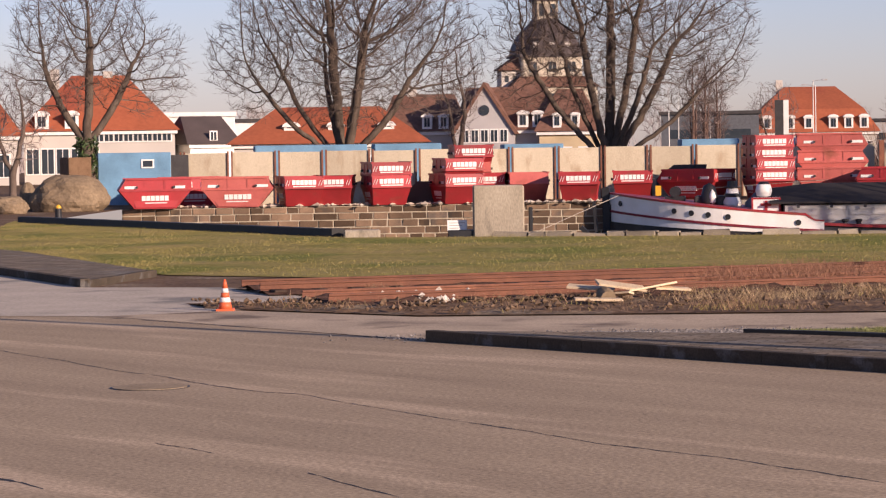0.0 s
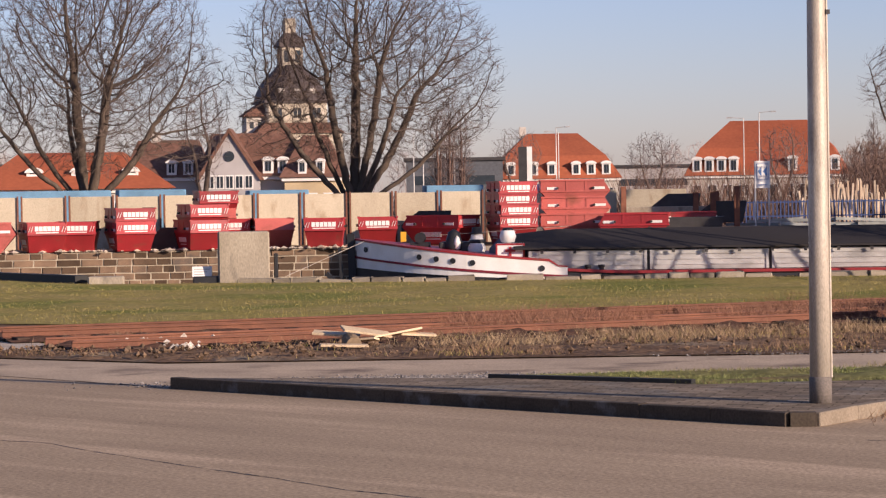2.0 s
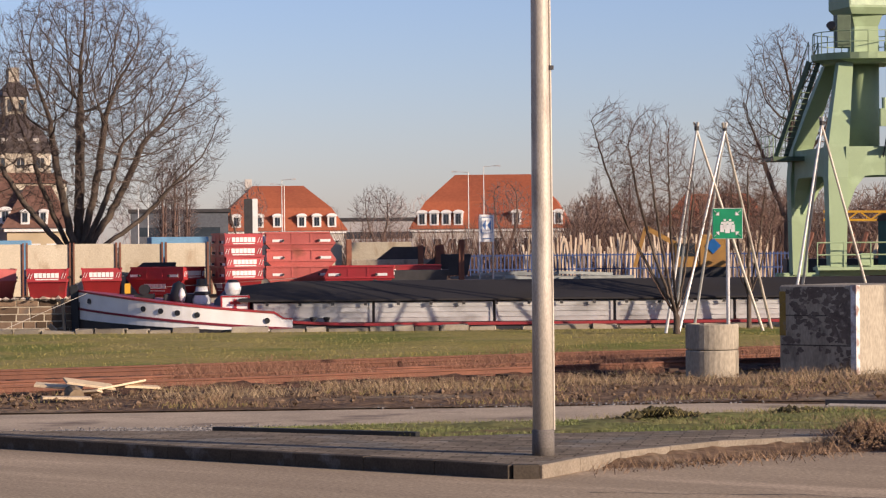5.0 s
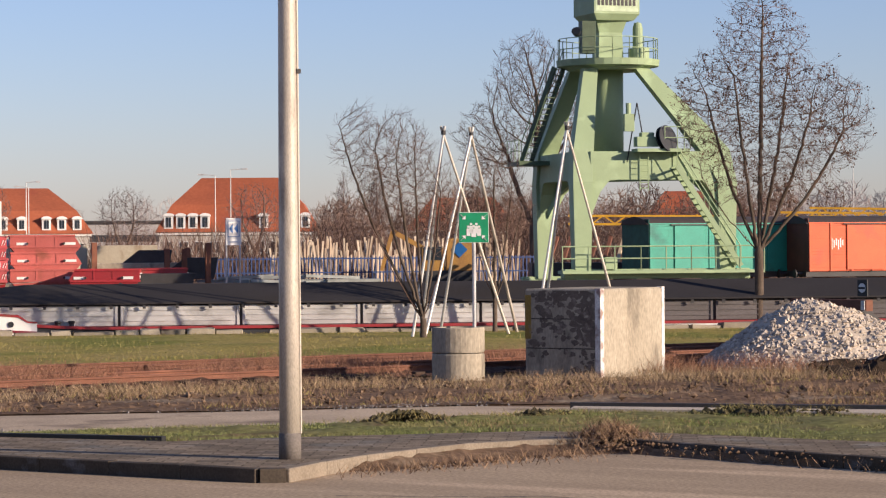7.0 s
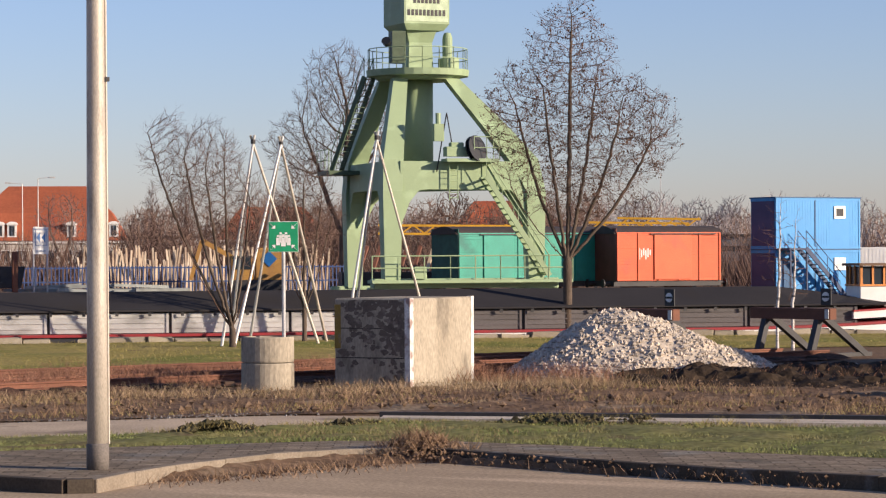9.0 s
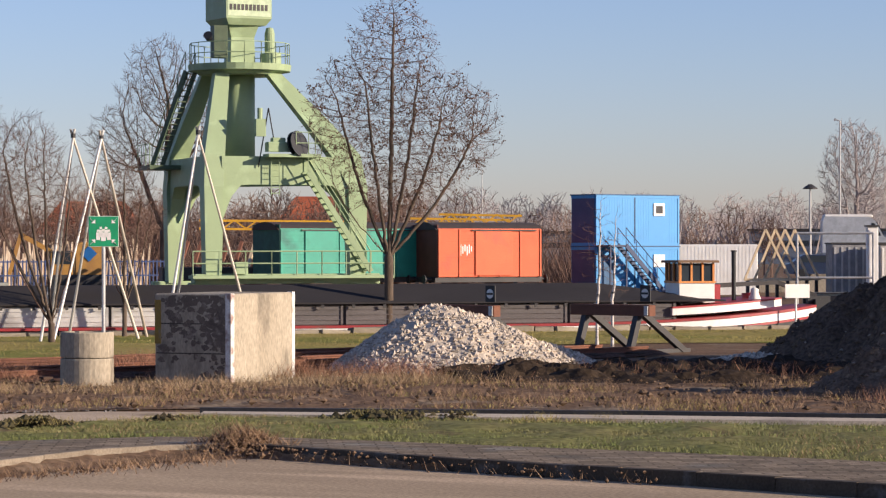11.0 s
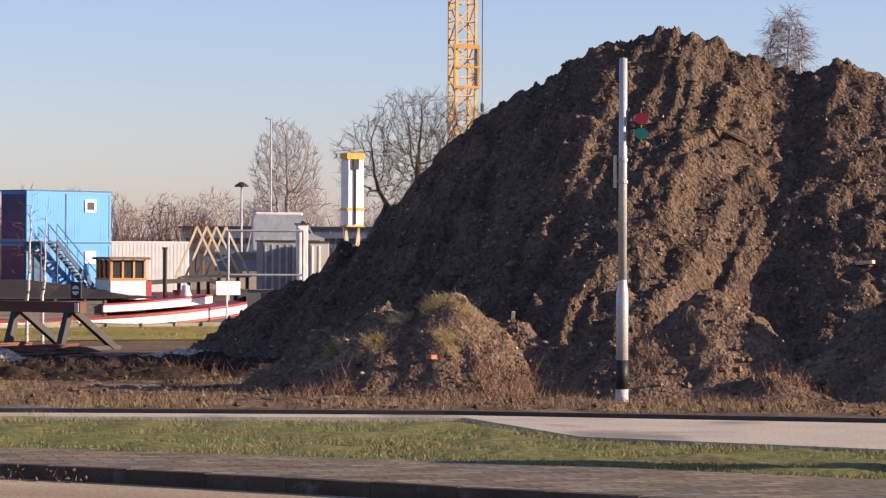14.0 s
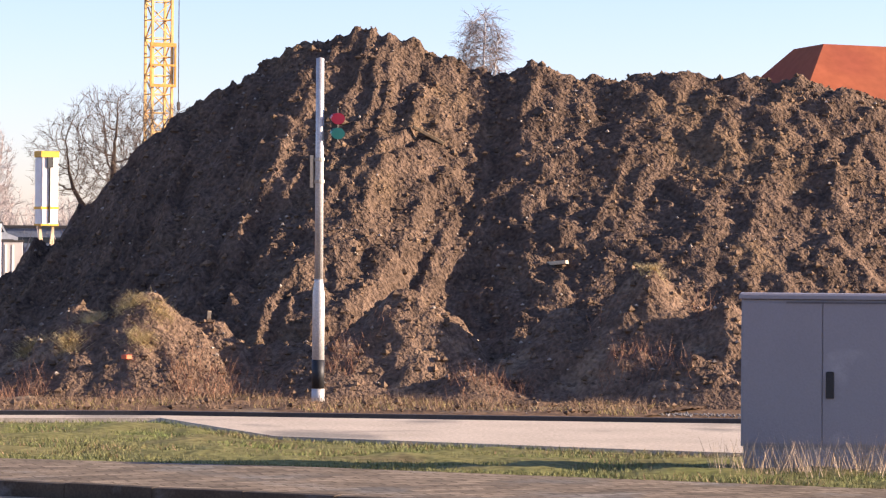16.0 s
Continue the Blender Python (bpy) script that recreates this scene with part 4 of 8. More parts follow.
solid("bank_thicket", me, mat("reddish_thicket", (0.2, 0.13, 0.1), 0.9, col2=(0.14, 0.09, 0.07), scale=0.2, bump=0), "reddish thicket of small bare trees on the far bank", "thicket", kind="stuff", fix=False)
# undergrowth below the far wood
me = Mesh()
for i in range(9000):
    az = rnd.uniform(-11, 56) if i < 4500 else rnd.uniform(20, 40)
    x, y = polar(az, rnd.uniform(420, 470))
    blades(me, x, y, 0, rnd.uniform(2, 5.5) * (1.6 if az > 20 else 1.0), rnd.uniform(0.15, 0.5), rnd, 0.4)
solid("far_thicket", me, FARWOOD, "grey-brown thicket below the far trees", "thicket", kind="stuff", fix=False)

# reddish shrubs on the far bank beyond the wagons
me = Mesh()
for i in range(15000):
    az = rnd.choice((rnd.uniform(14.5, 19.5), rnd.uniform(15.5, 24), rnd.uniform(9, 15), rnd.uniform(24, 30)))
    x, y = polar(az, rnd.uniform(200, 240))
    blades(me, x, y, 0, rnd.uniform(1.5, 5.0 if az < 24 else 4.0), rnd.uniform(0.04, 0.11), rnd, 0.5)
solid("shrubs", me, REDTWIG, "reddish bare shrubs on the far bank", "shrubs", kind="stuff", fix=False)


# ---- grass and weeds ----
def strew(front, back, count, h, w, rnd, z=0.05, keep=None):
    me = Mesh()
    # outline of the painted shadow band, kept almost free of plants
    shadow_area = [(21.5, 47.6), (24, 46), (28, 44), (31, 42), (33, 53), (29.5, 53.5), (26, 52.6), (23, 52)]
    for i in range(count):
        s, t = rnd.random(), rnd.random()
        a, b = along(front, s), along(back, s)
        x, y = a[0] + (b[0] - a[0]) * t, a[1] + (b[1] - a[1]) * t
        if (inside(shadow_area, x, y) and rnd.random() < 0.9) or (x < 4.0 and y < 49 and rnd.random() < 0.85):
            continue
        k = noise.fractal((x * 0.35, y * 0.35, 9.0), 0.8, 2, 3)
        if keep is not None and k < keep:
            continue
        blades(me, x, y, z, h * rnd.uniform(0.4, 1.3) * (1 + 0.5 * k), w, rnd, 0.7)
    return me


rnd = random.Random(301)
solid("verge_grass", strew(STRIP_FRONT, STRIP_BACK, 90000, 0.05, 0.012, rnd, 0.11), VERGEGRASS, "short green verge grass", "grass", kind="stuff", fix=False)
solid("verge_straw", strew(STRIP_FRONT, STRIP_BACK, 12000, 0.06, 0.012, rnd, 0.11, keep=0.05), STRAW, "dry straw patches in the verge grass", "grass", kind="stuff", fix=False)
solid("lawn_grass", strew(FIELD_FRONT, FIELD_BACK, 80000, 0.04, 0.014, rnd, 0.04), GRASS, "short dull lawn grass", "grass", kind="stuff", fix=False)
WEED_BACK = [(-2.0, 51), (2.0, 50.5), (9, 53), (15, 56), (20, 57), (26, 52), (33, 45), (40, 34)]
solid("dry_weeds", strew(VERGE_FRONT, WEED_BACK, 70000, 0.14, 0.01, rnd, 0.05, keep=0.0), STRAW, "dry straw-coloured weeds on the churned verge", "weeds", kind="stuff", fix=False)
solid("verge_turf", strew(VERGE_FRONT, WEED_BACK, 40000, 0.06, 0.012, rnd, 0.05, keep=0.1), GRASS, "low olive grass on the churned verge", "grass", kind="stuff", fix=False)
solid("russet_weeds", strew([(5, 49), (12, 51), (18, 50.5), (26, 46.5), (32, 40), (39, 30)], [(4, 53.5), (11, 55), (18, 57), (27, 50), (34, 43.5), (41, 33)], 42000, 0.32, 0.009, rnd, 0.05, keep=-0.15), RUSSET, "upright russet weed stalks beside the track", "weeds", kind="stuff", fix=False)
me = Mesh()
for i in range(2600):
    s, t = rnd.random(), rnd.random()
    a, b = along(VERGE_FRONT, s), along(VERGE_BACK, s)
    x, y = a[0] + (b[0] - a[0]) * t, a[1] + (b[1] - a[1]) * t
    me.rock((x, y, 0.1), 0.015 + 0.07 * rnd.random() ** 4, rnd, 0.7)
solid("verge_clods", me, CLOD, "clods and stones on the churned verge", "clods", kind="stuff", fix=False)
me = Mesh()
for i in range(5200):
    cx, cy, sd = ((17.3, 47.6, 0.7), (19.2, 48.0, 0.8), (14.6, 46.8, 0.9), (20.6, 47.4, 0.7), (5.2, 45.6, 0.8), (8.2, 46.4, 0.9), (11.5, 47.4, 0.8))[i % 7]
    x, y = rnd.gauss(cx, sd), rnd.gauss(cy, 0.35)
    blades(me, x, y, 0.05, rnd.uniform(0.08, 0.3), 0.009, rnd, 0.7)
solid("straw_clumps", me, mat("bleached_straw", (0.36, 0.26, 0.15), 0.8, col2=(0.26, 0.17, 0.09), per_island=0.35, bump=0), "bleached straw clumps on the churned soil", "weeds", kind="stuff", fix=False)
me = Mesh()
for i in range(9000):
    k = rnd.random()
    if k < 0.55:
        x, y = rnd.gauss(3.0, 1.3), rnd.gauss(38.0, 0.35)
    elif k < 0.7:
        x, y = rnd.gauss(10.8, 1.3), rnd.gauss(42.6, 0.35)
    else:
        x, y = along([(26, 35), (31, 28.4), (39, 18.5)], rnd.random())
        x, y = x + rnd.gauss(0.5, 0.2), y + rnd.gauss(0.5, 0.25)
    me.rock((x, y, 0.015), rnd.uniform(0.01, 0.032), rnd, 0.7)
solid("loose_gravel", me, GREYGRAVEL, "scattered grey gravel along the lane edges", "gravel", kind="stuff", fix=False)


# ---- street furniture near the road ----
def z_at(slope, d):
    return EYE + slope * d


lamp = thing("street_lamp", "tall tapered steel street lamp post on the kerb corner", "lamp post", pose(7.2, 30.82, 0.13) @ Matrix.Diagonal((0.95, 0.95, 1, 1)))
part("shaft", Mesh().lathe([(0.128, 0.0), (0.122, 2.0), (0.108, 5.6), (0.102, 8.5), (0.0, 8.5)], 24), STEEL, lamp, smooth=True)
part("base_sleeve", Mesh().lathe([(0.136, 0.0), (0.136, 0.29), (0.128, 0.305)], 24), mat("grey_sleeve", (0.17, 0.145, 0.125), 0.8), lamp, "grey painted base sleeve", smooth=True)
part("cable_duct", Mesh().tube((0.123, -0.055, 0.3), (0.1, -0.045, 8.4), 0.016, n=8), STEEL, lamp)
part("clamp", Mesh().box(0.1, 0.15, -0.08, -0.02, 4.45, 4.5), DARKSTEEL, lamp)

sig = thing("signal_pole", "galvanised pole with a red and green signal and black band", "signal pole", pose(*polar(39.68, 44.8), 0))
part("lower_tube", Mesh().lathe([(0.1, 0), (0.1, 1.82), (0.072, 2.02), (0.072, 2.05)], 20), PALESTEEL, sig, smooth=True)
part("upper_tube", Mesh().lathe([(0.070, 2.02), (0.066, 5.66), (0.0, 5.68)], 20), PALESTEEL, sig, smooth=True)
part("black_band", Mesh().lathe([(0.104, 0.27), (0.104, 0.74)], 20), BLACK, sig, "black painted band", smooth=True)
part("base_collar", Mesh().lathe([(0.106, 0.0), (0.106, 0.26)], 20), ZINC, sig, "dull grey zinc foot", smooth=True)
rv = pose(0, 0, 0, 0, 0, -39.7)
for z in (3.62, 3.98):
    part("clamp", Mesh().lathe([(0.078, z), (0.084, z + 0.01), (0.084, z + 0.05), (0.078, z + 0.06)], 16), STEEL, sig)
part("side_board", Mesh().box(-0.155, -0.10, -0.02, 0.02, 3.55, 4.08, rv, 0.006), WOOD, sig, "pale wooden side board")
part("bracket", Mesh().box(0.05, 0.22, -0.02, 0.02, 4.5, 4.54, rv), DARKSTEEL, sig)
head = part("signal_head", Mesh().box(0.19, 0.30, -0.06, 0.10, 4.3, 4.86, rv, 0.01), BLACK, sig, "black signal housing")
for z, mt in ((4.69, REDLENS), (4.45, GREENLENS)):
    hood = Mesh()
    hood.loft([[(0.25 + 0.085 * math.cos(t), -0.06, z + 0.075 * math.sin(t)) for t in (i * math.pi / 6 for i in range(12))],
               [(0.30 + 0.11 * math.cos(t), -0.17, z - 0.02 + 0.095 * math.sin(t)) for t in (i * math.pi / 6 for i in range(12))]], rv)
    part("hood", hood, mt, head, "tinted signal hood")

# grey switch cabinet
cabx = thing("switch_cabinet", "large grey plastic switch cabinet on a plinth in dry grass", "cabinet", pose(*polar(48.5, 31.0), 0, 0, 0, -49.5))
part("plinth", Mesh().box(0.03, 2.37, 0.02, 0.55, 0.0, 0.38), mat("plinth_concrete", (0.33, 0.31, 0.31), 0.9), cabx, "concrete plinth")
part("body", Mesh().box(0, 2.4, 0, 0.58, 0.38, 2.04, c=0.015), CABINET, cabx)
part("roof", Mesh().box(-0.03, 2.43, -0.04, 0.62, 2.04, 2.1, c=0.02), CABINET, cabx)
d1 = part("door", Mesh().box(0.02, 0.9, -0.018, 0.0, 0.41, 2.0, c=0.004), CABINET, cabx)
d2 = part("door", Mesh().box(0.91, 1.79, -0.018, 0.0, 0.41, 2.0, c=0.004), CABINET, cabx)
part("door", Mesh().box(1.80, 2.38, -0.018, 0.0, 0.41, 2.0, c=0.004), CABINET, cabx)
part("handle", Mesh().box(0.945, 1.035, -0.045, -0.018, 0.93, 1.23, c=0.01), BLACK, d2, "black swing handle")
part("seam", Mesh().box(0.5, 2.35, -0.03, -0.018, 1.99, 2.01), mat("dark_seam", (0.12, 0.11, 0.12), 0.7), d2)
rnd = random.Random(77)
me = Mesh()
for i in range(750):
    a = rnd.uniform(-0.3, 2.3)
    q = cabx.matrix_basis @ Vector((a, -0.15 - abs(rnd.gauss(0, 0.35)), 0.1))
    blades(me, q.x, q.y, 0.08, rnd.uniform(0.1, 0.5), 0.008, rnd, 0.45)
solid("tall_dry_grass", me, mat("bleached_grass", (0.5, 0.37, 0.24), 0.8, per_island=0.3, bump=0), "bleached dry grass stems round the cabinet", "grass", kind="stuff", fix=False)

# traffic cone
cone = thing("traffic_cone", "faded orange and white traffic cone on the driveway", "traffic cone", pose(-3.62, 45.3, 0.012))
part("base", Mesh().box(-0.15, 0.15, -0.15, 0.15, 0, 0.035, c=0.012), CONE, cone)
prof = lambda z: 0.115 - 0.095 * (z - 0.03) / 0.49
for i, (z0, z1) in enumerate(((0.03, 0.14), (0.14, 0.22), (0.22, 0.30), (0.30, 0.37), (0.37, 0.52))):
    part("sleeve" if i % 2 else "shell", Mesh().lathe([(prof(z0), z0), (prof(z1), z1)], 18), WHITE if i % 2 else CONE, cone, "white reflective sleeve" if i % 2 else "", smooth=True)

# concrete ring with the assembly point sign
ring_at = polar(16.68, 51.6)
ring = thing("concrete_ring", "weathered concrete shaft ring used as a sign base", "concrete ring", pose(*ring_at, 0))
for z in (0.0, 0.56):
    h = 0.55 if z == 0 else 0.48
    part("ring_section", Mesh().lathe([(0.0, z), (0.49, z), (0.498, z + 0.03), (0.498, z + h - 0.03), (0.485, z + h - 0.006), (0.42, z + h - 0.006), (0.40, z + h - 0.12), (0.0, z + h - 0.12)], 32), CONCRETE, ring)


def board(w, h, t=0.02):
    return Mesh().box(-w / 2, w / 2, -t / 2, t / 2, 0, h)


gs = thing("assembly_point_sign", "green assembly point sign on a steel post", "sign", pose(*polar(17.02, 51.7), 0.9, 0, 0, -17))
part("post", Mesh().tube((0, 0.03, 0), (0, 0.03, 2.3), 0.035, n=12), PALESTEEL, gs)
plate = part("plate", Mesh().box(-0.275, 0.275, -0.012, 0.004, 1.73, 2.29, c=0.003), SIGNGREEN, gs, "green sign plate")
part("border", Mesh().box(-0.283, 0.283, -0.006, 0.0, 1.722, 2.298), WHITE, plate)
for sx_, sz_ in ((-1, -1), (1, -1), (-1, 1), (1, 1)):
    ar = Mesh()
    cx, cz = sx_ * 0.19, 2.01 + sz_ * 0.19
    ar.beam((sx_ * 0.25, -0.016, 2.01 + sz_ * 0.25), (cx, -0.016, cz), 0.022, 0.006)
    ar.add([(cx - sx_ * 0.04, -0.018, cz - sz_ * 0.04), (cx + sx_ * 0.035, -0.018, cz - sz_ * 0.035), (cx - sx_ * 0.035, -0.018, cz + sz_ * 0.035)], [(0, 1, 2)])
    part("arrow", ar, WHITE, plate)
me = Mesh()
for k, (gx, gz, s) in enumerate(((-0.1, 1.9, 0.9), (0.1, 1.9, 0.9), (0, 1.88, 1.1), (-0.05, 1.95, 0.9), (0.05, 1.95, 0.9))):
    me.box(gx - 0.04 * s, gx + 0.04 * s, -0.018, -0.013, gz - 0.05, gz + 0.1 * s)
    me.box(gx - 0.022, gx + 0.022, -0.018, -0.013, gz + 0.115 * s, gz + 0.16 * s)
part("pictogram", me, WHITE, plate, "plain white group pictogram")

# large painted concrete block
CBM = pose(17.62, 49.35, 0, 0, 0, 40)
cb = thing("concrete_block", "big weathered concrete block with white painted edges beside the track", "concrete block", CBM)
body = Mesh().box(0, 2.5, 0, 1.7, 0, 1.72, c=0.035)
part("body", body, CONCRETE, cb)
part("edge_paint", Mesh().box(-0.008, 0.13, -0.008, 0.11, 0.02, 1.728), mat("flaking_white_paint", (0.72, 0.68, 0.62), 0.8, stain=(0.3, 0.2, 0.17), stain_scale=5, stain_at=0.5), cb, "flaking white edge paint")
part("edge_paint", Mesh().box(2.4, 2.508, -0.008, 0.1, 0.02, 1.728), mat("white_edge", (0.74, 0.7, 0.64), 0.8, stain=(0.4, 0.33, 0.26), stain_scale=5), cb, "flaking white edge paint")
# dark flakes: peeling paint, multiplied to put this face's shade into colour
flakes, rf = Mesh(), random.Random(8)
for i in range(260):
    fy, fz = (rf.uniform(0.12, 1.55), 1.72 - abs(rf.gauss(0, 0.55))) if i < 170 else (0.12 + abs(rf.gauss(0, 0.3)), rf.uniform(0.1, 1.6))
    n, fr = rf.randrange(5, 8), rf.uniform(0.02, 0.085)
    ring = [(-0.002 - 0.000015 * i, min(1.64, max(0.1, fy + fr * rf.uniform(0.5, 1.6) * math.cos(6.283 * k / n))), min(1.69, max(0.03, fz + fr * rf.uniform(0.5, 1.1) * math.sin(6.283 * k / n)))) for k in range(n)]
    flakes.add(ring, [tuple(range(n))[::-1]])
for fz in (0.56, 1.13):
    part("form_joint", Mesh().box(-0.004, 0.0, 0.12, 1.66, fz, fz + 0.022), mat("joint_shadow_dirt", (0.09, 0.075, 0.06), 0.95, scale=6), cb)
part("dark_paint", flakes, mat("peeling_paint_shade", (0.17, 0.135, 0.105), 0.9, col2=(0.1, 0.08, 0.065), scale=3, stain=(0.25, 0.2, 0.16), stain_scale=6, stain_at=0.55), cb, "dark peeling paint flakes that also deepen the face's shade", fix=False)["kind"] = "stuff"
part("yellow_paint", Mesh().box(-0.006, 0.0, 1.55, 1.69, 0.75, 1.6), mat("old_yellow_paint", (0.3, 0.19, 0.04), 0.8, stain=(0.2, 0.17, 0.13), stain_scale=4), cb, "faded yellow stripe")


# quay-side block
qb = solid("quay_block", Mesh().box(0.93, 2.47, 82.6, 84.0, 0, 1.53, c=0.04), CONCRETE, "square pale concrete block on the quay edge", "concrete block")
solid("steel_post", Mesh().box(2.62, 2.74, 83.2, 83.4, 0, 0.85, c=0.02), BLACK, "short black steel post beside the quay block", "post")
ib = thing("notice_board", "small tilted white notice board on a dark trough", "notice board", pose(*polar(0.18, 83.0), 0))
part("trough", Mesh().box(-0.1, 1.0, -0.3, 0.3, 0, 0.2, c=0.03), BLACK, ib, "dark trough")
part("board", Mesh().box(-0.12, 0.48, -0.03, 0.0, 0.18, 0.5, pose(0, 0, 0, -12, 0, 0), 0.004), WHITE, ib, "white board")
for k in range(3):
    part("text_line", Mesh().box(-0.06, 0.42 - 0.1 * k, -0.038, -0.031, 0.40 - k * 0.08, 0.425 - k * 0.08, pose(0, 0, 0, -12, 0, 0)), GREYPLASTER, ib)


# ---- buffer stops ----
def buffer_stop(m):
    b = thing("buffer_stop", "railway buffer stop with a rusty beam on dark raking legs", "buffer stop", m, group="buffer stops")
    part("beam", Mesh().box(-0.13, 0.13, -1.3, 1.3, 0.93, 1.2, c=0.02), RUST, b, "rusty brown buffer beam")
    for y in (-0.85, 0.85):
        part("post", Mesh().beam((0.0, y, 1.0), (-0.35, y, 0.0), 0.16), DARKSTEEL, b)
        part("strut", Mesh().beam((0.05, y, 1.05), (1.75, y, 0.0), 0.15), DARKSTEEL, b)
        part("foot_rail", Mesh().box(-0.9, 1.9, y - 0.05, y + 0.05, 0.0, 0.1), DARKSTEEL, b)
    s = part("signal_plate", Mesh().box(-0.03, 0.0, -1.25, -0.93, 1.28, 1.68), BLACK, b, "black stop plate with a white disc")
    face = pose(-0.035, -1.09, 1.48, 0, -90, 0)
    disc = Mesh().lathe([(0.0, 0.0), (0.115, 0.0), (0.115, 0.008), (0.0, 0.008)], 20, face)
    part("white_disc", disc, WHITE, s)
    part("bar", Mesh().box(-0.05, -0.045, -1.2, -0.98, 1.455, 1.505), BLACK, s)
    part("number_plate", Mesh().box(-0.15, -0.131, -1.27, -1.15, 0.95, 1.18), PALESTEEL, b, "small pale plate")
    return b


track_ang = math.degrees(math.atan2(0.35, 0.93))
bx, by = polar(27.62, 67.4)
bufb = buffer_stop(pose(bx, by, 0, 0, 0, track_ang))
bx, by = polar(24.42, 67.0)
copy_thing(bufb, pose(bx, by, 0, 0, 0, track_ang))

# ---- leaning tree stakes ----
def stake_frame(az, d, top, feet, label):
    t = thing("tree_stake", label, "tree stake", group="tree stakes")
    apex = Vector((*polar(az, d), top))
    for faz, fd in feet:
        f = Vector((*polar(faz, fd), 0))
        e = apex + (apex - f).normalized() * 0.25
        part("pole", Mesh().tube(f, e, 0.045, 0.035, 8), PALESTEEL if faz != feet[-1][0] else STEEL, t)
    part("cap", Mesh().lathe([(0.0, 0), (0.07, 0), (0.07, 0.12), (0.0, 0.16)], 10, Matrix.Translation(apex)), DARKSTEEL, t)


stake_frame(16.4, 76.5, 5.65, ((15.72, 76), (15.9, 78), (17.75, 77)), "tall frame of leaning poles with dark tips over a young tree")
stake_frame(16.98, 77, 5.65, ((15.98, 75.5), (16.3, 79), (17.92, 79)), "tall frame of leaning poles with dark tips over a young tree")
stake_frame(18.98, 80, 5.9, ((18.3, 79), (18.45, 81), (20.1, 80)), "tall frame of leaning pale poles behind the concrete block")
solid("white_sign", Mesh().box(-0.42, 0.42, -0.02, 0.02, 0.98, 1.42, c=0.005).tube((-0.03, 0.04, 0), (-0.03, 0.04, 1.4), 0.035), WHITE, "white notice sign on a post at the quay", "sign", pose(*polar(31.45, 88), 0, 0, 0, -8))

# ---- scrap wood, stones ----
rnd = random.Random(8)
for i, (x, y, z, l, w, yaw, tilt) in enumerate(((2.55, 45.1, 0.12, 1.0, 0.22, 5, 2), (2.5, 46.5, 0.24, 1.0, 0.3, -12, 5), (3.0, 46.3, 0.28, 1.1, 0.3, 18, 9), (3.5, 46.5, 0.22, 1.2, 0.34, 28, -7), (2.9, 45.9, 0.16, 0.7, 0.25, -30, -5), (3.9, 46.7, 0.2, 0.8, 0.22, 15, 4))):
    solid("timber_board", Mesh().box(-l * 0.4, l * 0.4, -w * 0.4, w * 0.4, -0.02, 0.015, c=0.005), WOOD, "pale broken timber board lying beside the track", "board", pose(x, y, z, tilt * 2, tilt, yaw), group="scrap boards")
solid("log", Mesh().lathe([(0.0, -0.2), (0.13, -0.2), (0.15, -0.05), (0.14, 0.1), (0.12, 0.2), (0.0, 0.2)], 14, pose(2.7, 45.6, 0.14, 0, 80, 100)), BOULDER, "short brown log among scrap boards", "log")
for i in range(9):
    me = Mesh().rock((0, 0, 0), rnd.uniform(0.1, 0.24), rnd, 0.7)
    solid("stone", me, GRAVEL, "pale rough stone lying by the track", "stone", pose(rnd.gauss(-0.45, 0.45), 47.0 + rnd.gauss(0, 0.35), 0.1), group="stones by the track")

# ---- road marks: manhole, cracks and a painted kerb shadow line ----
mh = thing("manhole_cover", "round iron manhole cover set in the asphalt", "manhole cover", pose(-3.30, 30.57, 0.008))
part("frame_ring", Mesh().prism([(0.45 * math.cos(k * 0.2244), 0.45 * math.sin(k * 0.2244)) for k in range(28)], 0.0, 0.004), DARKSTEEL, mh)
part("lid", Mesh().prism([(0.42 * math.cos(k * 0.2244), 0.42 * math.sin(k * 0.2244)) for k in range(28)], 0.004, 0.009), mat("worn_iron", (0.36, 0.27, 0.175), 0.95), mh)


def crack(pts, w, seed):
    rr = random.Random(seed)
    me = Mesh()
    n = int(sum(math.dist(pts[i], pts[i + 1]) for i in range(len(pts) - 1)) / 0.09)
    ring = []
    for i in range(n + 1):
        x, y = along(pts, i / n)
        y += 0.2 * noise.fractal((x * 1.1, 3.0 * seed, 0), 0.9, 2.1, 4)
        ww = w * 0.75 * rr.uniform(0.2, 1.3) * max(0.12, 0.7 + 0.9 * noise.noise((i * 0.13, seed, 0)))
        ring.append(((x, y - ww, 0.0085), (x, y + ww, 0.0085)))
    for a, b in zip(ring, ring[1:]):
        me.add([a[0], b[0], b[1], a[1]], [(0, 1, 2, 3)])
    return solid("road_crack", me, TAR_SHADE, "dark ragged line on the asphalt, cracks and kerb shadow", "crack", kind="structure", fix=False)


crack([(-6.64, 37.96), (-4.58, 34.23), (-2.80, 31.00), (-1.63, 29.36), (-0.27, 26.94), (0.43, 25.72), (1.35, 24.09), (2.39, 22.62), (3.36, 20.85)], 0.05, 1)
crack([(-1.12, 22.01), (-0.43, 20.63), (0.42, 18.90)], 0.05, 2)
crack([(-2.61, 24.57), (-2.01, 23.75)], 0.04, 3)
# no crack: this strip paints the shadow line along the dropped kerb
crack([(-5.6, 44.1), (-2.9, 40.9), (-0.3, 37.6)], 0.09, 4)
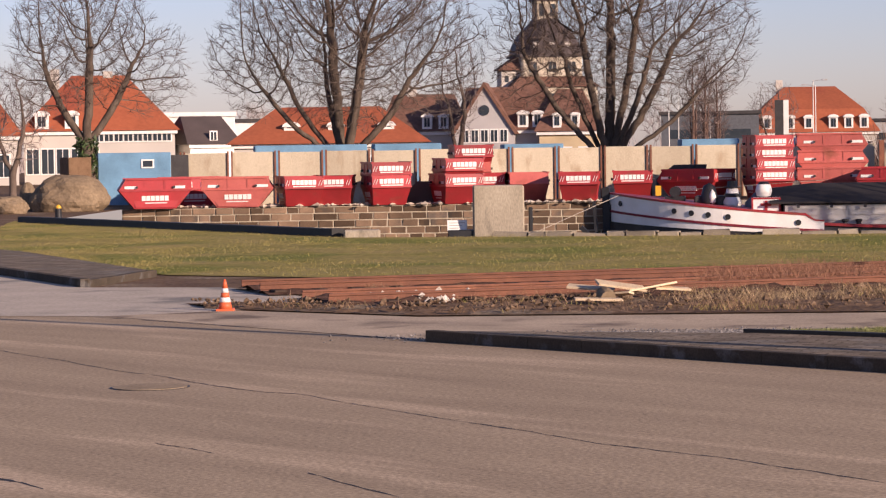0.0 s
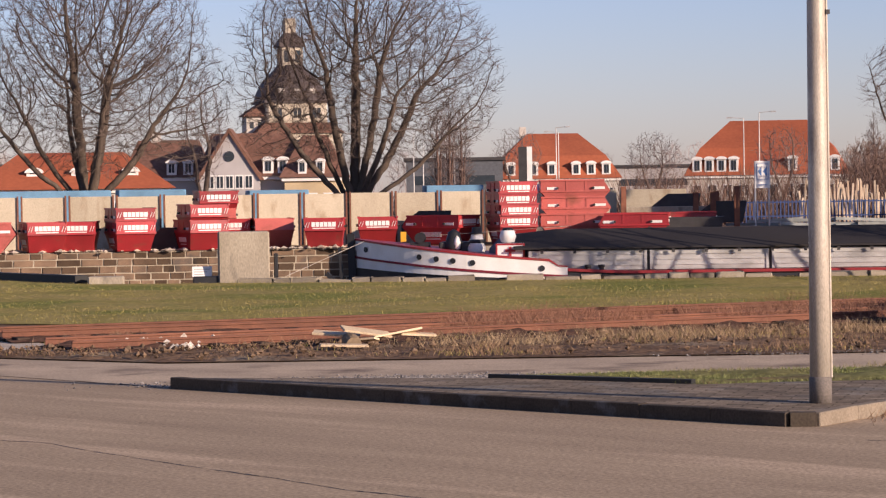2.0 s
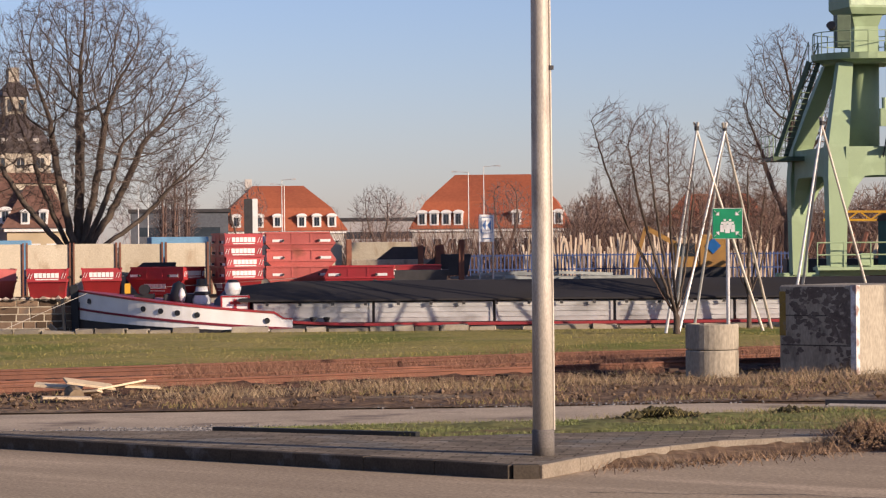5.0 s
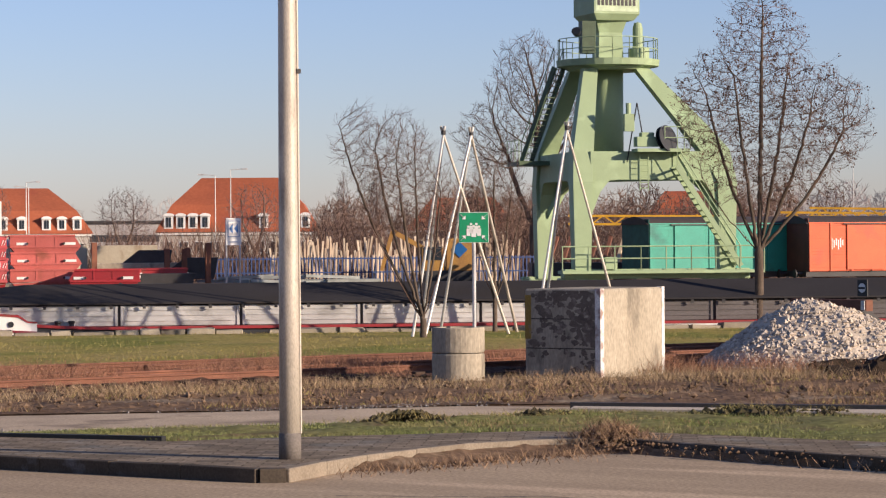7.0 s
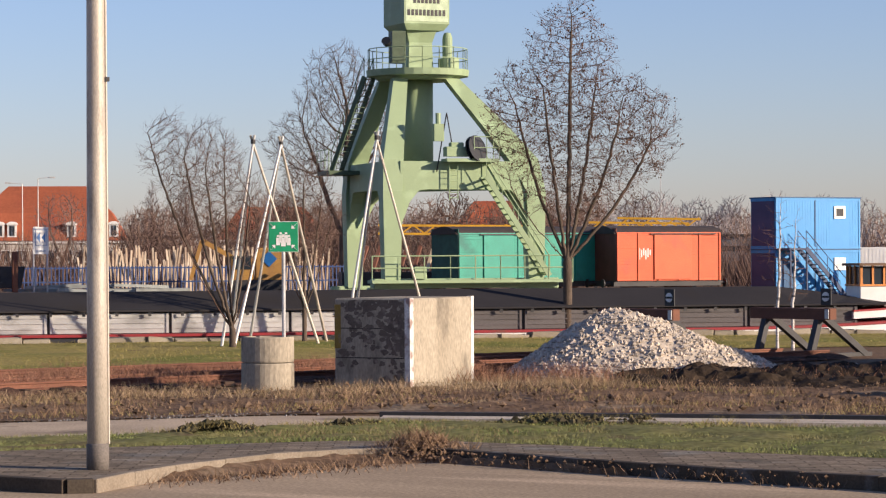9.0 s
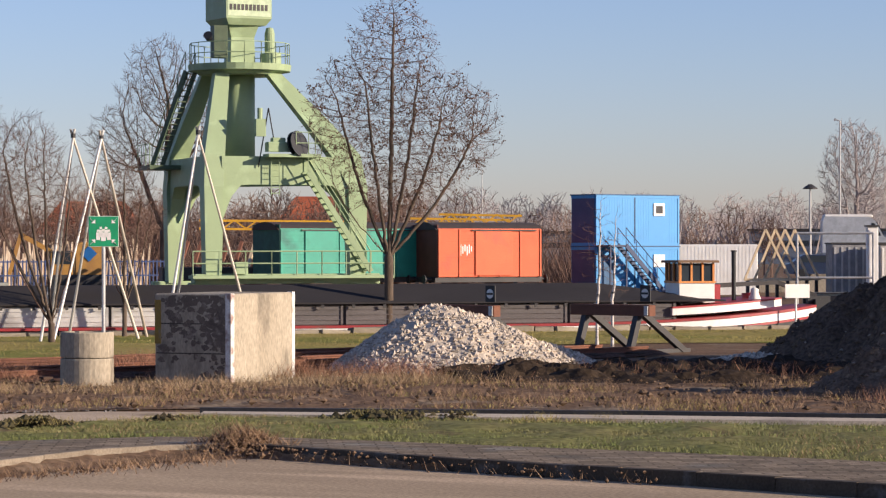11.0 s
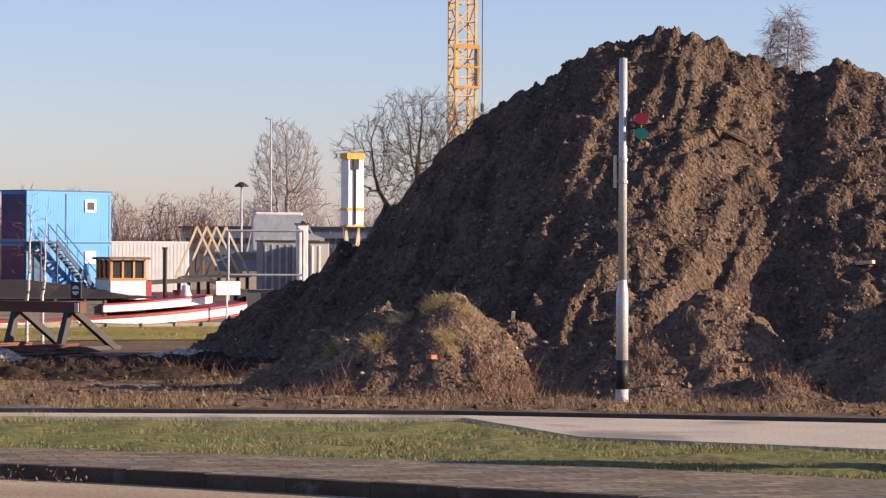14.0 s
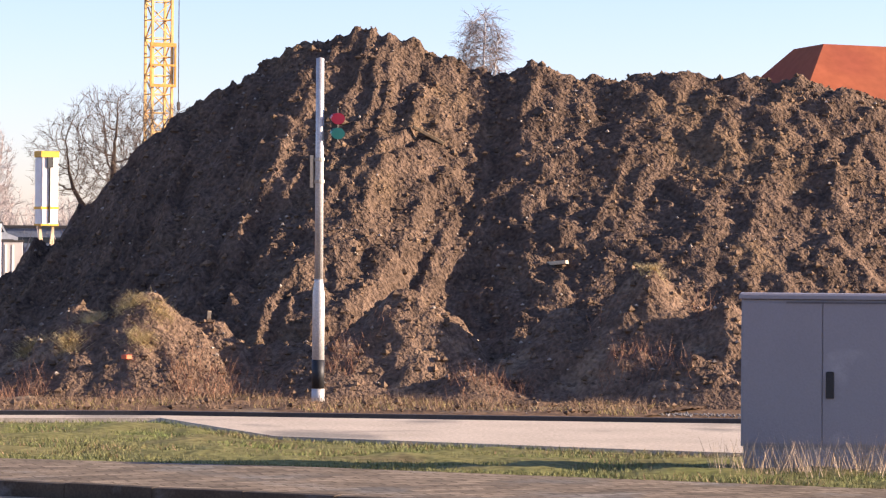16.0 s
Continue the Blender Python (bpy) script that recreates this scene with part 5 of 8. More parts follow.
crack([(-3.73, 22.24), (-3.15, 21.24)], 0.06, 5)
crack([(6.9, 27.5), (9.5, 26.2), (13.0, 24.0)], 0.04, 6)
crack([(-9.5, 50.5), (-4.4, 49.5), (-1.9, 47.6)], 0.035, 7)
crack([(-7.6, 46.8), (-3.2, 45.5)], 0.03, 8)

# pale rubble lumps beside the track
me, rnd = Mesh(), random.Random(31)
for i in range(60):
    cx, cy = ((-0.6, 46.7), (-0.15, 46.2))[i % 2]
    me.rock((cx + rnd.gauss(0, 0.15), cy + rnd.gauss(0, 0.12), 0.05 + abs(rnd.gauss(0, 0.05))), rnd.uniform(0.03, 0.1), rnd, 0.8)
solid("rubble", me, mat("pale_plaster_rubble", (0.6, 0.53, 0.45), 0.9, per_island=0.3), "small lumps of pale plaster rubble on the soil", "rubble", kind="stuff", fix=False)

# bank of soil washed against the lowered kerb
me = Mesh()
for i in range(81):
    x, y = along([(7.7, 30.4), (8.2, 30.85), (9.6, 31.98), (10.8, 32.36), (11.5, 32.25), (12.15, 30.9), (12.95, 28.9)], i / 80)
    w = (0.5 + 0.35 * noise.noise((i * 0.12, 1, 0))) * min(1, i / 10, (80 - i) / 14) + 0.04
    for f, h in ((0.0, 0.095), (0.35, 0.06), (0.7, 0.025), (1.0, 0.003)):
        me.v.append((x + 0.3 * w * f + 0.05 * noise.noise((i * 0.6, f * 3, 2)), y - 1.1 * w * f, h * (1 + 0.5 * noise.noise((i * 0.4, f * 4, 5))) * min(1, i / 6 + 0.15)))
me.f = [(i * 4 + j, i * 4 + j + 1, i * 4 + j + 5, i * 4 + j + 4) for i in range(80) for j in range(3)]
solid("soil_bank", me, DIRT, "low bank of soil washed against the lowered kerb", "soil", kind="structure", smooth=True)

# soil spilled on the kerb and dark sods along the lane
me = Mesh()
rnd = random.Random(55)
for i in range(1500):
    k = rnd.random()
    if k < 0.6:
        x, y = rnd.gauss(11.7, 0.28), rnd.gauss(32.4, 0.3)
        z = 0.05 + 0.28 * math.exp(-((x - 11.7) ** 2 / 0.2 + (y - 32.4) ** 2 / 0.2)) * rnd.random()
    elif k < 0.78:
        x, y = along([(11.7, 32.2), (13.2, 28.7), (14.4, 26.4)], rnd.random() ** 1.3)
        x, y, z = x + rnd.gauss(-0.1, 0.1), y + rnd.gauss(-0.1, 0.1), rnd.uniform(0, 0.16)
    else:
        x, y = along([(8.1, 30.8), (11.2, 32.3)], rnd.random())
        x, y, z = x + rnd.gauss(0.1, 0.2), y - abs(rnd.gauss(0, 0.35)), 0.02
    me.rock((x, y, z), 0.01 + (0.05 if k < 0.6 else 0.025) * rnd.random() ** 2, rnd, 0.8)
solid("spilled_soil", me, DIRT, "spilled brown soil and sods on the kerb", "soil", kind="stuff", fix=False)
me = Mesh()
for i in range(1900):
    if i < 900:
        x, y = rnd.gauss(11.7, 0.32), rnd.gauss(32.35, 0.3)
        z = 0.08 + 0.22 * math.exp(-((x - 11.7) ** 2 / 0.25 + (y - 32.4) ** 2 / 0.25))
    elif i < 1150:
        x, y = along([(11.7, 32.2), (13.2, 28.7), (14.4, 26.4)], rnd.random() ** 1.2)
        x, y, z = x + rnd.gauss(-0.05, 0.14), y + rnd.gauss(-0.05, 0.14), 0.02
    else:
        x, y = along([(7.6, 30.2), (11.4, 32.2)], rnd.random())
        x, y, z = x + rnd.gauss(0.1, 0.25), y - abs(rnd.gauss(0, 0.4)), 0.01
    blades(me, x, y, z, rnd.uniform(0.04, 0.16), 0.012, rnd, 0.9)
solid("kerb_weeds", me, STRAW, "dry straw-coloured weeds on the spilled soil", "weeds", kind="stuff", fix=False)
me = Mesh()
for i in range(5200):
    s = rnd.random()
    x, y = along([(9.4, 36.9), (11.0, 37.1), (13.0, 38.1), (16.7, 35.6)], s)
    x, y = x + rnd.gauss(0, 0.15), y + rnd.gauss(0.1, 0.28)
    k = noise.noise((x * 0.8, y * 0.8, 1.5))
    if k < -0.22:
        continue
    me.rock((x, y, rnd.uniform(0.0, 0.14 + 0.25 * k)), 0.02 + 0.08 * rnd.random() ** 2, rnd, 0.7)
solid("turned_sods", me, mat("dark_sod", (0.06, 0.048, 0.03), 0.95, col2=(0.09, 0.08, 0.035), scale=2, per_island=0.4), "dark turned turf sods along the lane", "soil", kind="stuff", fix=False)
me = Mesh()
for i in range(5000):
    x, y = along([(9.4, 37.0), (11.0, 37.2), (13.0, 38.2), (18.1, 34.8)], rnd.random())
    x, y = x + rnd.gauss(0, 0.25), y + rnd.gauss(0.1, 0.35)
    k = noise.noise((x * 0.8, y * 0.8, 1.5))
    blades(me, x, y, 0.08 + max(0, 0.2 * k), rnd.uniform(0.04, 0.12) * (1.3 if k > 0.1 else 0.8), 0.01, rnd, 0.8)
solid("sod_grass", me, GRASS, "ragged grass on the turned sods", "grass", kind="stuff", fix=False)


# ---- the long barge moored at the quay ----
BDIR = math.degrees(math.atan2(-0.149, 0.989))
BX, BY = 7.03 - 1.95 * 0.989, 83.2 + 1.95 * 0.149
barge = thing("barge", "long old cargo barge with white bow and dark covered hold", "barge", pose(BX, BY, 0, 0, 0, BDIR))


def half(x):
    """Half beam along the hull."""
    if x < 4.0:
        return 2.5 * math.sin(min(1, x / 4.0) * math.pi / 2) ** 0.7
    if x > 38:
        return 2.5 * math.cos((x - 38) / 5.0 * math.pi / 2 * 0.93) ** 0.6
    return 2.5


def sheer(x):
    return 0.22 + 0.78 * max(0, 1 - x / 8.5) ** 1.5 + 0.5 * max(0, (x - 33) / 10) ** 2


def hull_band(x0, x1, f0, f1, off=0.0, n=40):
    """A strip of the hull's side between two heights, both sides joined round the deck."""
    me = Mesh()
    rings = []
    for i in range(n + 1):
        x = x0 + (x1 - x0) * i / n
        h = half(x) + off
        rings.append([(x, -h, f0(x)), (x, -h, f1(x)), (x, h, f1(x)), (x, h, f0(x))])
    return me.loft(rings)


part("hull", hull_band(0.02, 42.98, lambda x: -1.7, lambda x: sheer(x) - 0.1), mat("black_hull", (0.03, 0.028, 0.03), 0.6), barge, "black hull")
bow = part("bow_bulwark", hull_band(0.0, 6.5, lambda x: sheer(x) - 0.62 + 0.36 * min(1, x / 7), lambda x: sheer(x) + 0.22 * (1 if x < 6.1 else 0.3), 0.02, 24), WHITE, barge, "white bow bulwark")
part("red_rail", hull_band(0.0, 6.5, lambda x: sheer(x) + 0.2 * (1 if x < 6.1 else 0.3), lambda x: sheer(x) + 0.26 * (1 if x < 6.1 else 0.35), 0.04, 24), RED, barge, "red cap rail")
part("red_line", hull_band(0.0, 6.5, lambda x: sheer(x) - 0.34 + 0.1 * min(1, x / 7), lambda x: sheer(x) - 0.27 + 0.1 * min(1, x / 7), 0.05, 24), mat("dark_red_line", (0.2, 0.015, 0.03), 0.6), barge, "dark red line")
for x in (0.4, 2.1, 2.62, 3.12, 3.7, 5.75):
    h = half(x) + 0.02
    slope = math.degrees(math.atan2(half(x + 0.1) - half(x - 0.1), 0.2))
    m = pose(x, -h, sheer(x) - 0.02, 0, 0, -slope) @ pose(0, 0, 0, 90, 0, 0)
    part("porthole", Mesh().lathe([(0.0, 0.0), (0.075, 0.0), (0.085, 0.02), (0.085, 0.035), (0.0, 0.03)], 14, m), BLACK, bow, "dark round porthole")
part("side_red_line", hull_band(6.5, 42.9, lambda x: sheer(x) - 0.06, lambda x: sheer(x) + 0.02, 0.03), RED, barge, "red side line")
part("side_white_line", hull_band(24.0, 42.9, lambda x: sheer(x) - 0.30, lambda x: sheer(x) - 0.07, 0.02), WHITE, barge, "white side line")
part("lower_red_line", hull_band(24.0, 42.9, lambda x: sheer(x) - 0.38, lambda x: sheer(x) - 0.31, 0.025), RED, barge)
part("deck", hull_band(0.3, 42.6, lambda x: sheer(x) - 0.12, lambda x: sheer(x) - 0.04, -0.1), DARKSTEEL, barge)
# hold: galvanised coaming panels, then dark ones, under a felt-covered roof
X0, X1 = 5.3, 37.6
coam = part("coaming", Mesh().box(X0, X1, -2.02, 2.02, 0.15, 0.86), DARKSTEEL, barge, "dark coaming core")
npan = 9
for i in range(npan):
    a, b = X0 + (X1 - X0) * i / npan, X0 + (X1 - X0) * (i + 1) / npan
    pan = Mesh().box(a + 0.04, b - 0.04, -2.05, -2.02, 0.26, 0.84)
    for z in (0.40, 0.56, 0.72):
        pan.box(a + 0.12, b - 0.12, -2.075, -2.05, z - 0.012, z + 0.012)
    pan.box(a + 0.05, a + 0.12, -2.085, -2.05, 0.26, 0.84)
    pan.box(b - 0.12, b - 0.05, -2.085, -2.05, 0.26, 0.84)
    part("panel", pan, ZINC if i < 5 else mat("weathered_grey_wood", (0.14, 0.125, 0.12), 0.85, col2=(0.1, 0.09, 0.085), scale=1.5, stretch=(0.3, 1, 3)), coam, "galvanised side panel" if i < 5 else "weathered grey wooden panel")
roof = Mesh()
rings = []
for i in range(29):
    x = 4.9 + (X1 + 1.6 - 4.9) * i / 28
    k = min(1.0, 0.75 + (x - 4.9) / 3) * min(1.0, max(0.05, (X1 + 1.8 - x) / 3.6))
    e, t = 0.885 + 0.006 * math.sin(i * 1.7), 0.93 + 0.53 * k
    rings.append([(x, -2.2, e), (x, -2.2, e + 0.05), (x, -0.25, t), (x, 0.25, t), (x, 2.2, e + 0.05), (x, 2.2, e)])
roof.loft(rings)
part("hold_roof", roof, TARP, barge, "low-pitched black felt roof over the hold", smooth=False)
for i in range(33):
    x = X0 + 0.4 + i * 0.97
    part("roof_hook", Mesh().box(x, x + 0.09, -2.23, -2.19, 0.76, 0.87), DARKSTEEL, coam)
part("tarpaulin", Mesh().loft([[(4.1, -1.0, 0.35), (4.1, 0, 0.9), (4.1, 1.0, 0.35)], [(4.5, -1.5, 0.35), (4.5, 0, 1.3), (4.5, 1.5, 0.35)], [(5.4, -1.9, 0.4), (5.4, 0, 1.38), (5.4, 1.9, 0.4)]]), mat("grey_tarpaulin", (0.14, 0.13, 0.135), 0.8), barge, "grey tarpaulin")
for x in (7.1, 7.5):
    part("bollard", Mesh().lathe([(0.09, 0.2), (0.07, 0.33), (0.1, 0.36), (0.1, 0.42), (0.0, 0.43)], 12, pose(x, -2.2, 0)), BLACK, barge, "black mooring bollard")
anch = Mesh()
anch.beam((-0.45, -0.35, 1.0), (-0.35, -0.4, -0.2), 0.1)
anch.beam((-0.75, -0.4, 0.1), (-0.38, -0.4, -0.25), 0.11).beam((-0.02, -0.4, 0.1), (-0.38, -0.4, -0.25), 0.11).beam((-0.85, -0.4, 0.22), (-0.65, -0.4, 0.02), 0.14)
part("anchor", anch, BLACK, barge, "black stock anchor hanging at the bow")
part("stem_post", Mesh().beam((-0.05, 0, -1.2), (-0.12, 0, 1.4), 0.22), BLACK, barge)
part("winch", Mesh().lathe([(0.16, -0.3), (0.16, -0.27), (0.1, -0.27), (0.1, 0.27), (0.16, 0.27), (0.16, 0.3)], 14, pose(2.0, 0, 1.25, 90, 0, 0)).box(1.7, 2.3, -0.25, 0.25, 0.85, 1.12), BLACK, barge, "black anchor winch")
part("hazard_board", Mesh().box(1.45, 1.62, -0.7, -0.66, 1.15, 1.45), YELLOW, barge, "yellow and black hazard board")
part("hatch", Mesh().box(2.6, 3.6, -0.6, 0.6, 0.8, 1.12, c=0.04), DARKSTEEL, barge)
part("mooring_rope", Mesh().tube((0.4, -0.6, 1.2), (-2.2, -2.6, 0.05), 0.009, n=6).tube((2.2, 0, 1.3), (6.6, 0.0, 1.55), 0.008, n=6), STEEL, barge)
# wheelhouse and stern gear
wh = part("wheelhouse", Mesh().box(38.2, 39.4, -0.7, 0.6, 0.25, 1.5), WHITE, barge, "white wheelhouse with orange window frames")
part("window_band", Mesh().box(38.23, 39.37, -0.67, 0.57, 1.5, 2.08), PANE, wh, "glazed window band")
for x in (38.2, 38.58, 38.96, 39.33):
    part("window_post", Mesh().box(x, x + 0.07, -0.705, -0.66, 1.48, 2.1), mat("orange_varnish", (0.68, 0.26, 0.07), 0.5) if x == 38.2 else bpy.data.materials["orange_varnish"], wh, "orange varnished window post")
for y in (-0.7, -0.2, 0.25, 0.52):
    part("window_post", Mesh().box(38.18, 38.24, y, y + 0.07, 1.48, 2.1), bpy.data.materials["orange_varnish"], wh)
part("window_sill", Mesh().box(38.16, 39.44, -0.74, 0.64, 1.45, 1.51), bpy.data.materials["orange_varnish"], wh)
part("wheelhouse_roof", Mesh().box(38.08, 39.52, -0.85, 0.72, 2.1, 2.18, c=0.03), mat("brown_roof", (0.2, 0.12, 0.07), 0.8), wh, "brown flat roof")
part("red_side", Mesh().box(39.41, 39.6, -0.7, -0.3, 0.6, 1.4), RED, wh)
part("exhaust", Mesh().tube((40.1, -0.6, 0.3), (40.1, -0.6, 2.45), 0.07, n=10).tube((40.1, -0.6, 2.45), (40.1, -0.6, 2.5), 0.1, n=10), BLACK, barge, "black exhaust pipe")
stern = Mesh()
part("stern_bulwark", hull_band(37.4, 41.4, lambda x: sheer(x) + 0.14, lambda x: sheer(x) + 0.36, -0.28, 14), WHITE, barge, "white stern bulwark")
part("stern_red_rail", hull_band(37.4, 41.4, lambda x: sheer(x) + 0.36, lambda x: sheer(x) + 0.41, -0.26, 14), RED, barge)
part("rudder", Mesh().box(42.9, 43.7, -0.08, 0.08, -1.4, 1.0).box(43.1, 43.35, -0.25, 0.25, 0.2, 0.9), BLACK, barge, "black rudder")
part("tiller", Mesh().beam((39.9, 0.4, 1.35), (42.0, 0.4, 1.45), 0.28, 0.14).beam((42.0, 0.4, 1.45), (43.3, 0.2, 1.0), 0.28, 0.14), DARKSTEEL, barge, "long dark curved tiller")


# snowman figures kept as plain stacked shapes
def figure(name, x, y, z, prof, material, label, cat="figure"):
    return solid(name, Mesh().lathe(prof, 16), material, label, cat, barge.matrix_basis @ pose(x, y, z), smooth=True)


figure("snowman_figure", 3.75, -0.6, 0.68, [(0.0, 0), (0.24, 0.02), (0.28, 0.25), (0.2, 0.42), (0.2, 0.5), (0.17, 0.66), (0.0, 0.72)], WHITE, "white snowman figure standing on the barge deck")
figure("black_hat", 3.75, -0.6, 1.36, [(0.0, 0), (0.24, 0.0), (0.24, 0.03), (0.15, 0.04), (0.14, 0.2), (0.0, 0.21)], BLACK, "black hat on the snowman figure", "hat")
figure("black_scarf", 3.75, -0.6, 1.08, [(0.0, 0), (0.22, 0.0), (0.24, 0.05), (0.22, 0.11), (0.0, 0.11)], BLACK, "black scarf round the snowman figure", "scarf")
figure("penguin_figure", 3.05, -0.5, 0.7, [(0.0, 0), (0.22, 0.02), (0.29, 0.3), (0.22, 0.55), (0.17, 0.72), (0.0, 0.82)], BLACK, "dark and white deck figure on the barge")
figure("figure_bib", 3.16, -0.7, 0.86, [(0.0, 0), (0.09, 0.06), (0.11, 0.24), (0.07, 0.38), (0.0, 0.46)], WHITE, "white bib of the dark deck figure", "bib")
figure("black_hat", 4.72, -1.6, 1.44, [(0.0, 0), (0.18, 0.0), (0.17, 0.06), (0.1, 0.1), (0.0, 0.11)], BLACK, "flat black hat on the round snowman head", "hat")
figure("snowman_figure", 4.72, -1.6, 1.08, [(0.0, 0), (0.2, 0.03), (0.25, 0.2), (0.2, 0.38), (0.0, 0.42)], WHITE, "white round snowman head on a box")
solid("deck_box", Mesh().box(-0.42, 0.42, -0.35, 0.35, 0, 0.55, c=0.03), WHITE, "white deck locker with a red cross shape", "locker", barge.matrix_basis @ pose(4.8, -1.6, 0.53))
solid("red_trim", Mesh().box(-0.43, 0.43, -0.015, 0.0, 0.5, 0.55).box(-0.43, -0.38, -0.015, 0.0, 0, 0.5).box(0.38, 0.43, -0.015, 0.0, 0, 0.5), RED, "red painted trim round the locker front", "trim", barge.matrix_basis @ pose(4.8, -1.955, 0.53))
solid("red_mark", Mesh().box(-0.04, 0.04, -0.02, 0.0, 0.05, 0.45).box(-0.15, 0.15, -0.02, 0.0, 0.3, 0.38), RED, "red cross-shaped mark on the locker", "mark", barge.matrix_basis @ pose(4.8, -1.96, 0.53))
figure("snowman_figure", 40.7, -0.9, 0.75, [(0.0, 0), (0.17, 0.02), (0.2, 0.2), (0.13, 0.36), (0.13, 0.5), (0.0, 0.56)], WHITE, "small white deck figure beside the wheelhouse")
figure("deck_tub", 41.0, 0.2, 0.7, [(0.0, 0), (0.25, 0.02), (0.3, 0.4), (0.0, 0.42)], RED, "round red tub on the barge deck", "tub")


# ---- skips on the far bank ----
def skip(pale=False, small=False):
    """A trapezoid skip, its long side along x."""
    w, h = 0.95, 1.45
    sk = thing("waste_skip", "dented red steel skip with white lettering bars" if not pale else "faded red steel skip with pale lettering bars", "skip")
    paint = REDPALE if pale else RED
    top, bot = 1.75, 1.0
    me = Mesh()
    o = [[(-bot, -w + 0.16, 0), (bot, -w + 0.16, 0), (bot, w - 0.16, 0), (-bot, w - 0.16, 0)],
         [(-top, -w, h * 0.62), (top, -w, h * 0.62), (top, w, h * 0.62), (-top, w, h * 0.62)],
         [(-top + 0.35, -w, h), (top - 0.02, -w, h), (top - 0.02, w, h), (-top + 0.35, w, h)],
         [(-top + 0.41, -w + 0.06, h), (top - 0.08, -w + 0.06, h), (top - 0.08, w - 0.06, h), (-top + 0.41, w - 0.06, h)],
         [(-bot + 0.05, -w + 0.1, 0.06), (bot - 0.05, -w + 0.1, 0.06), (bot - 0.05, w - 0.1, 0.06), (-bot + 0.05, w - 0.1, 0.06)]]
    me.loft(o)
    part("tub", me, paint, sk)
    for s in (-1, 1):
        rim = Mesh().box(-top + 0.3, top + 0.02, s * w - 0.05, s * w + 0.05, h - 0.06, h + 0.03)
        part("rim", rim, paint, sk)
        part("side_rib", Mesh().box(-top + 0.1, top, s * w - 0.03, s * w + 0.035, h * 0.58, h * 0.64), paint, sk)
        for x in (-0.5, 0.45):
            part("upright_rib", Mesh().box(x - 0.04, x + 0.04, s * w - 0.02, s * w + 0.03, h * 0.62, h - 0.05), paint, sk)
        for x in (-0.9, 0.9):
            part("lifting_lug", Mesh().tube((x, s * (w - 0.02), h * 0.72), (x, s * (w + 0.12), h * 0.72), 0.06, n=10), DARKSTEEL, sk, "steel lifting lug")
    pale_paint = WHITE
    side = pose(0, -w + 0.16, 0, math.degrees(math.atan2(0.16, h * 0.62)), 0, 0)
    for k in range(6):
        part("lettering_bar", Mesh().box(-0.66 + 0.22 * k, -0.47 + 0.22 * k, -0.028, 0.01, 0.4, 0.64, side), pale_paint, sk, "white lettering bar")
    part("lettering_bar", Mesh().box(-0.5, 0.55, -0.025, 0.01, 0.27, 0.315, side), pale_paint, sk)
    for x in (-1.2, 1.15):
        part("warning_strip", Mesh().box(x - 0.28, x + 0.28, -w - 0.025, -w - 0.004, h * 0.67, h * 0.76), pale_paint, sk)
    # the end wall
    for k in range(6):
        part("lettering_bar", Mesh().box(top - 0.03, top + 0.014, -0.6 + 0.2 * k, -0.43 + 0.2 * k, 1.04, 1.27), pale_paint, sk, "white lettering bar")
    for y in (-0.86, -0.74, 0.74, 0.86):
        part("warning_stripe", Mesh().beam((top + 0.005, y - 0.05, 1.0), (top + 0.005, y + 0.05, 1.26), 0.05, 0.02), pale_paint, sk)
    part("end_strip", Mesh().box(top - 0.06, top + 0.008, -0.55, 0.55, 0.94, 0.99), pale_paint, sk)
    part("end_rib", Mesh().box(top - 0.05, top + 0.03, -w, w, h * 0.58, h * 0.63), paint, sk)
    if pale:
        for ch in sk.children:
            ch.data.transform(Matrix.Diagonal((-1, 1, 1, 1)))
            ch.data.flip_normals()
    return sk


protos = {}
SKIPS = [  # bearing, distance, height, turn from the line of sight's normal, pale
    (-6.0, 133.6, 0, 4, 0), (-5.25, 137.5, 0, 12, 0), (-4.25, 133.8, 0, -3, 1), (-2.98, 134.2, 0, -82, 0), (-2.25, 134.4, 0, -94, 0), (-1.18, 134.0, 0, -80, 0), (-1.18, 134.0, 0.62, -80, 0),
    (0.28, 134.2, 0.0, -75, 0), (0.33, 135.2, 0.75, -78, 0), (0.93, 137.0, 0, -92, 0), (0.6, 137.3, 0.62, -88, 1), (0.6, 137.3, 1.4, -84, 0), (1.78, 136.2, 0, -86, 1), (2.88, 134.6, 0, -92, 0), (3.98, 136.4, 0, -90, 0),
    (5.3, 138.5, 0.0, -35, 0), (6.78, 137.5, 0.0, -78, 0), (6.78, 137.5, 0.55, -76, 0), (6.78, 137.5, 1.1, -79, 0), (6.78, 137.5, 1.65, -78, 0), (8.1, 138.5, 0.0, 3, 1), (8.12, 138.5, 0.85, 2, 1), (8.1, 138.5, 1.7, 3, 1),
    (9.35, 136.2, 0.0, -5, 0), (10.3, 137.5, 0.0, 2, 0)]
for az, d, z, turn, pale in SKIPS:
    m = pose(*polar(az, d), z + 0.02, 0, 0, -az + turn)
    if pale not in protos:
        protos[pale] = skip(bool(pale))
        protos[pale].matrix_basis = m
        protos[pale]["group"] = "skips on the far bank"
    else:
        copy_thing(protos[pale], m)

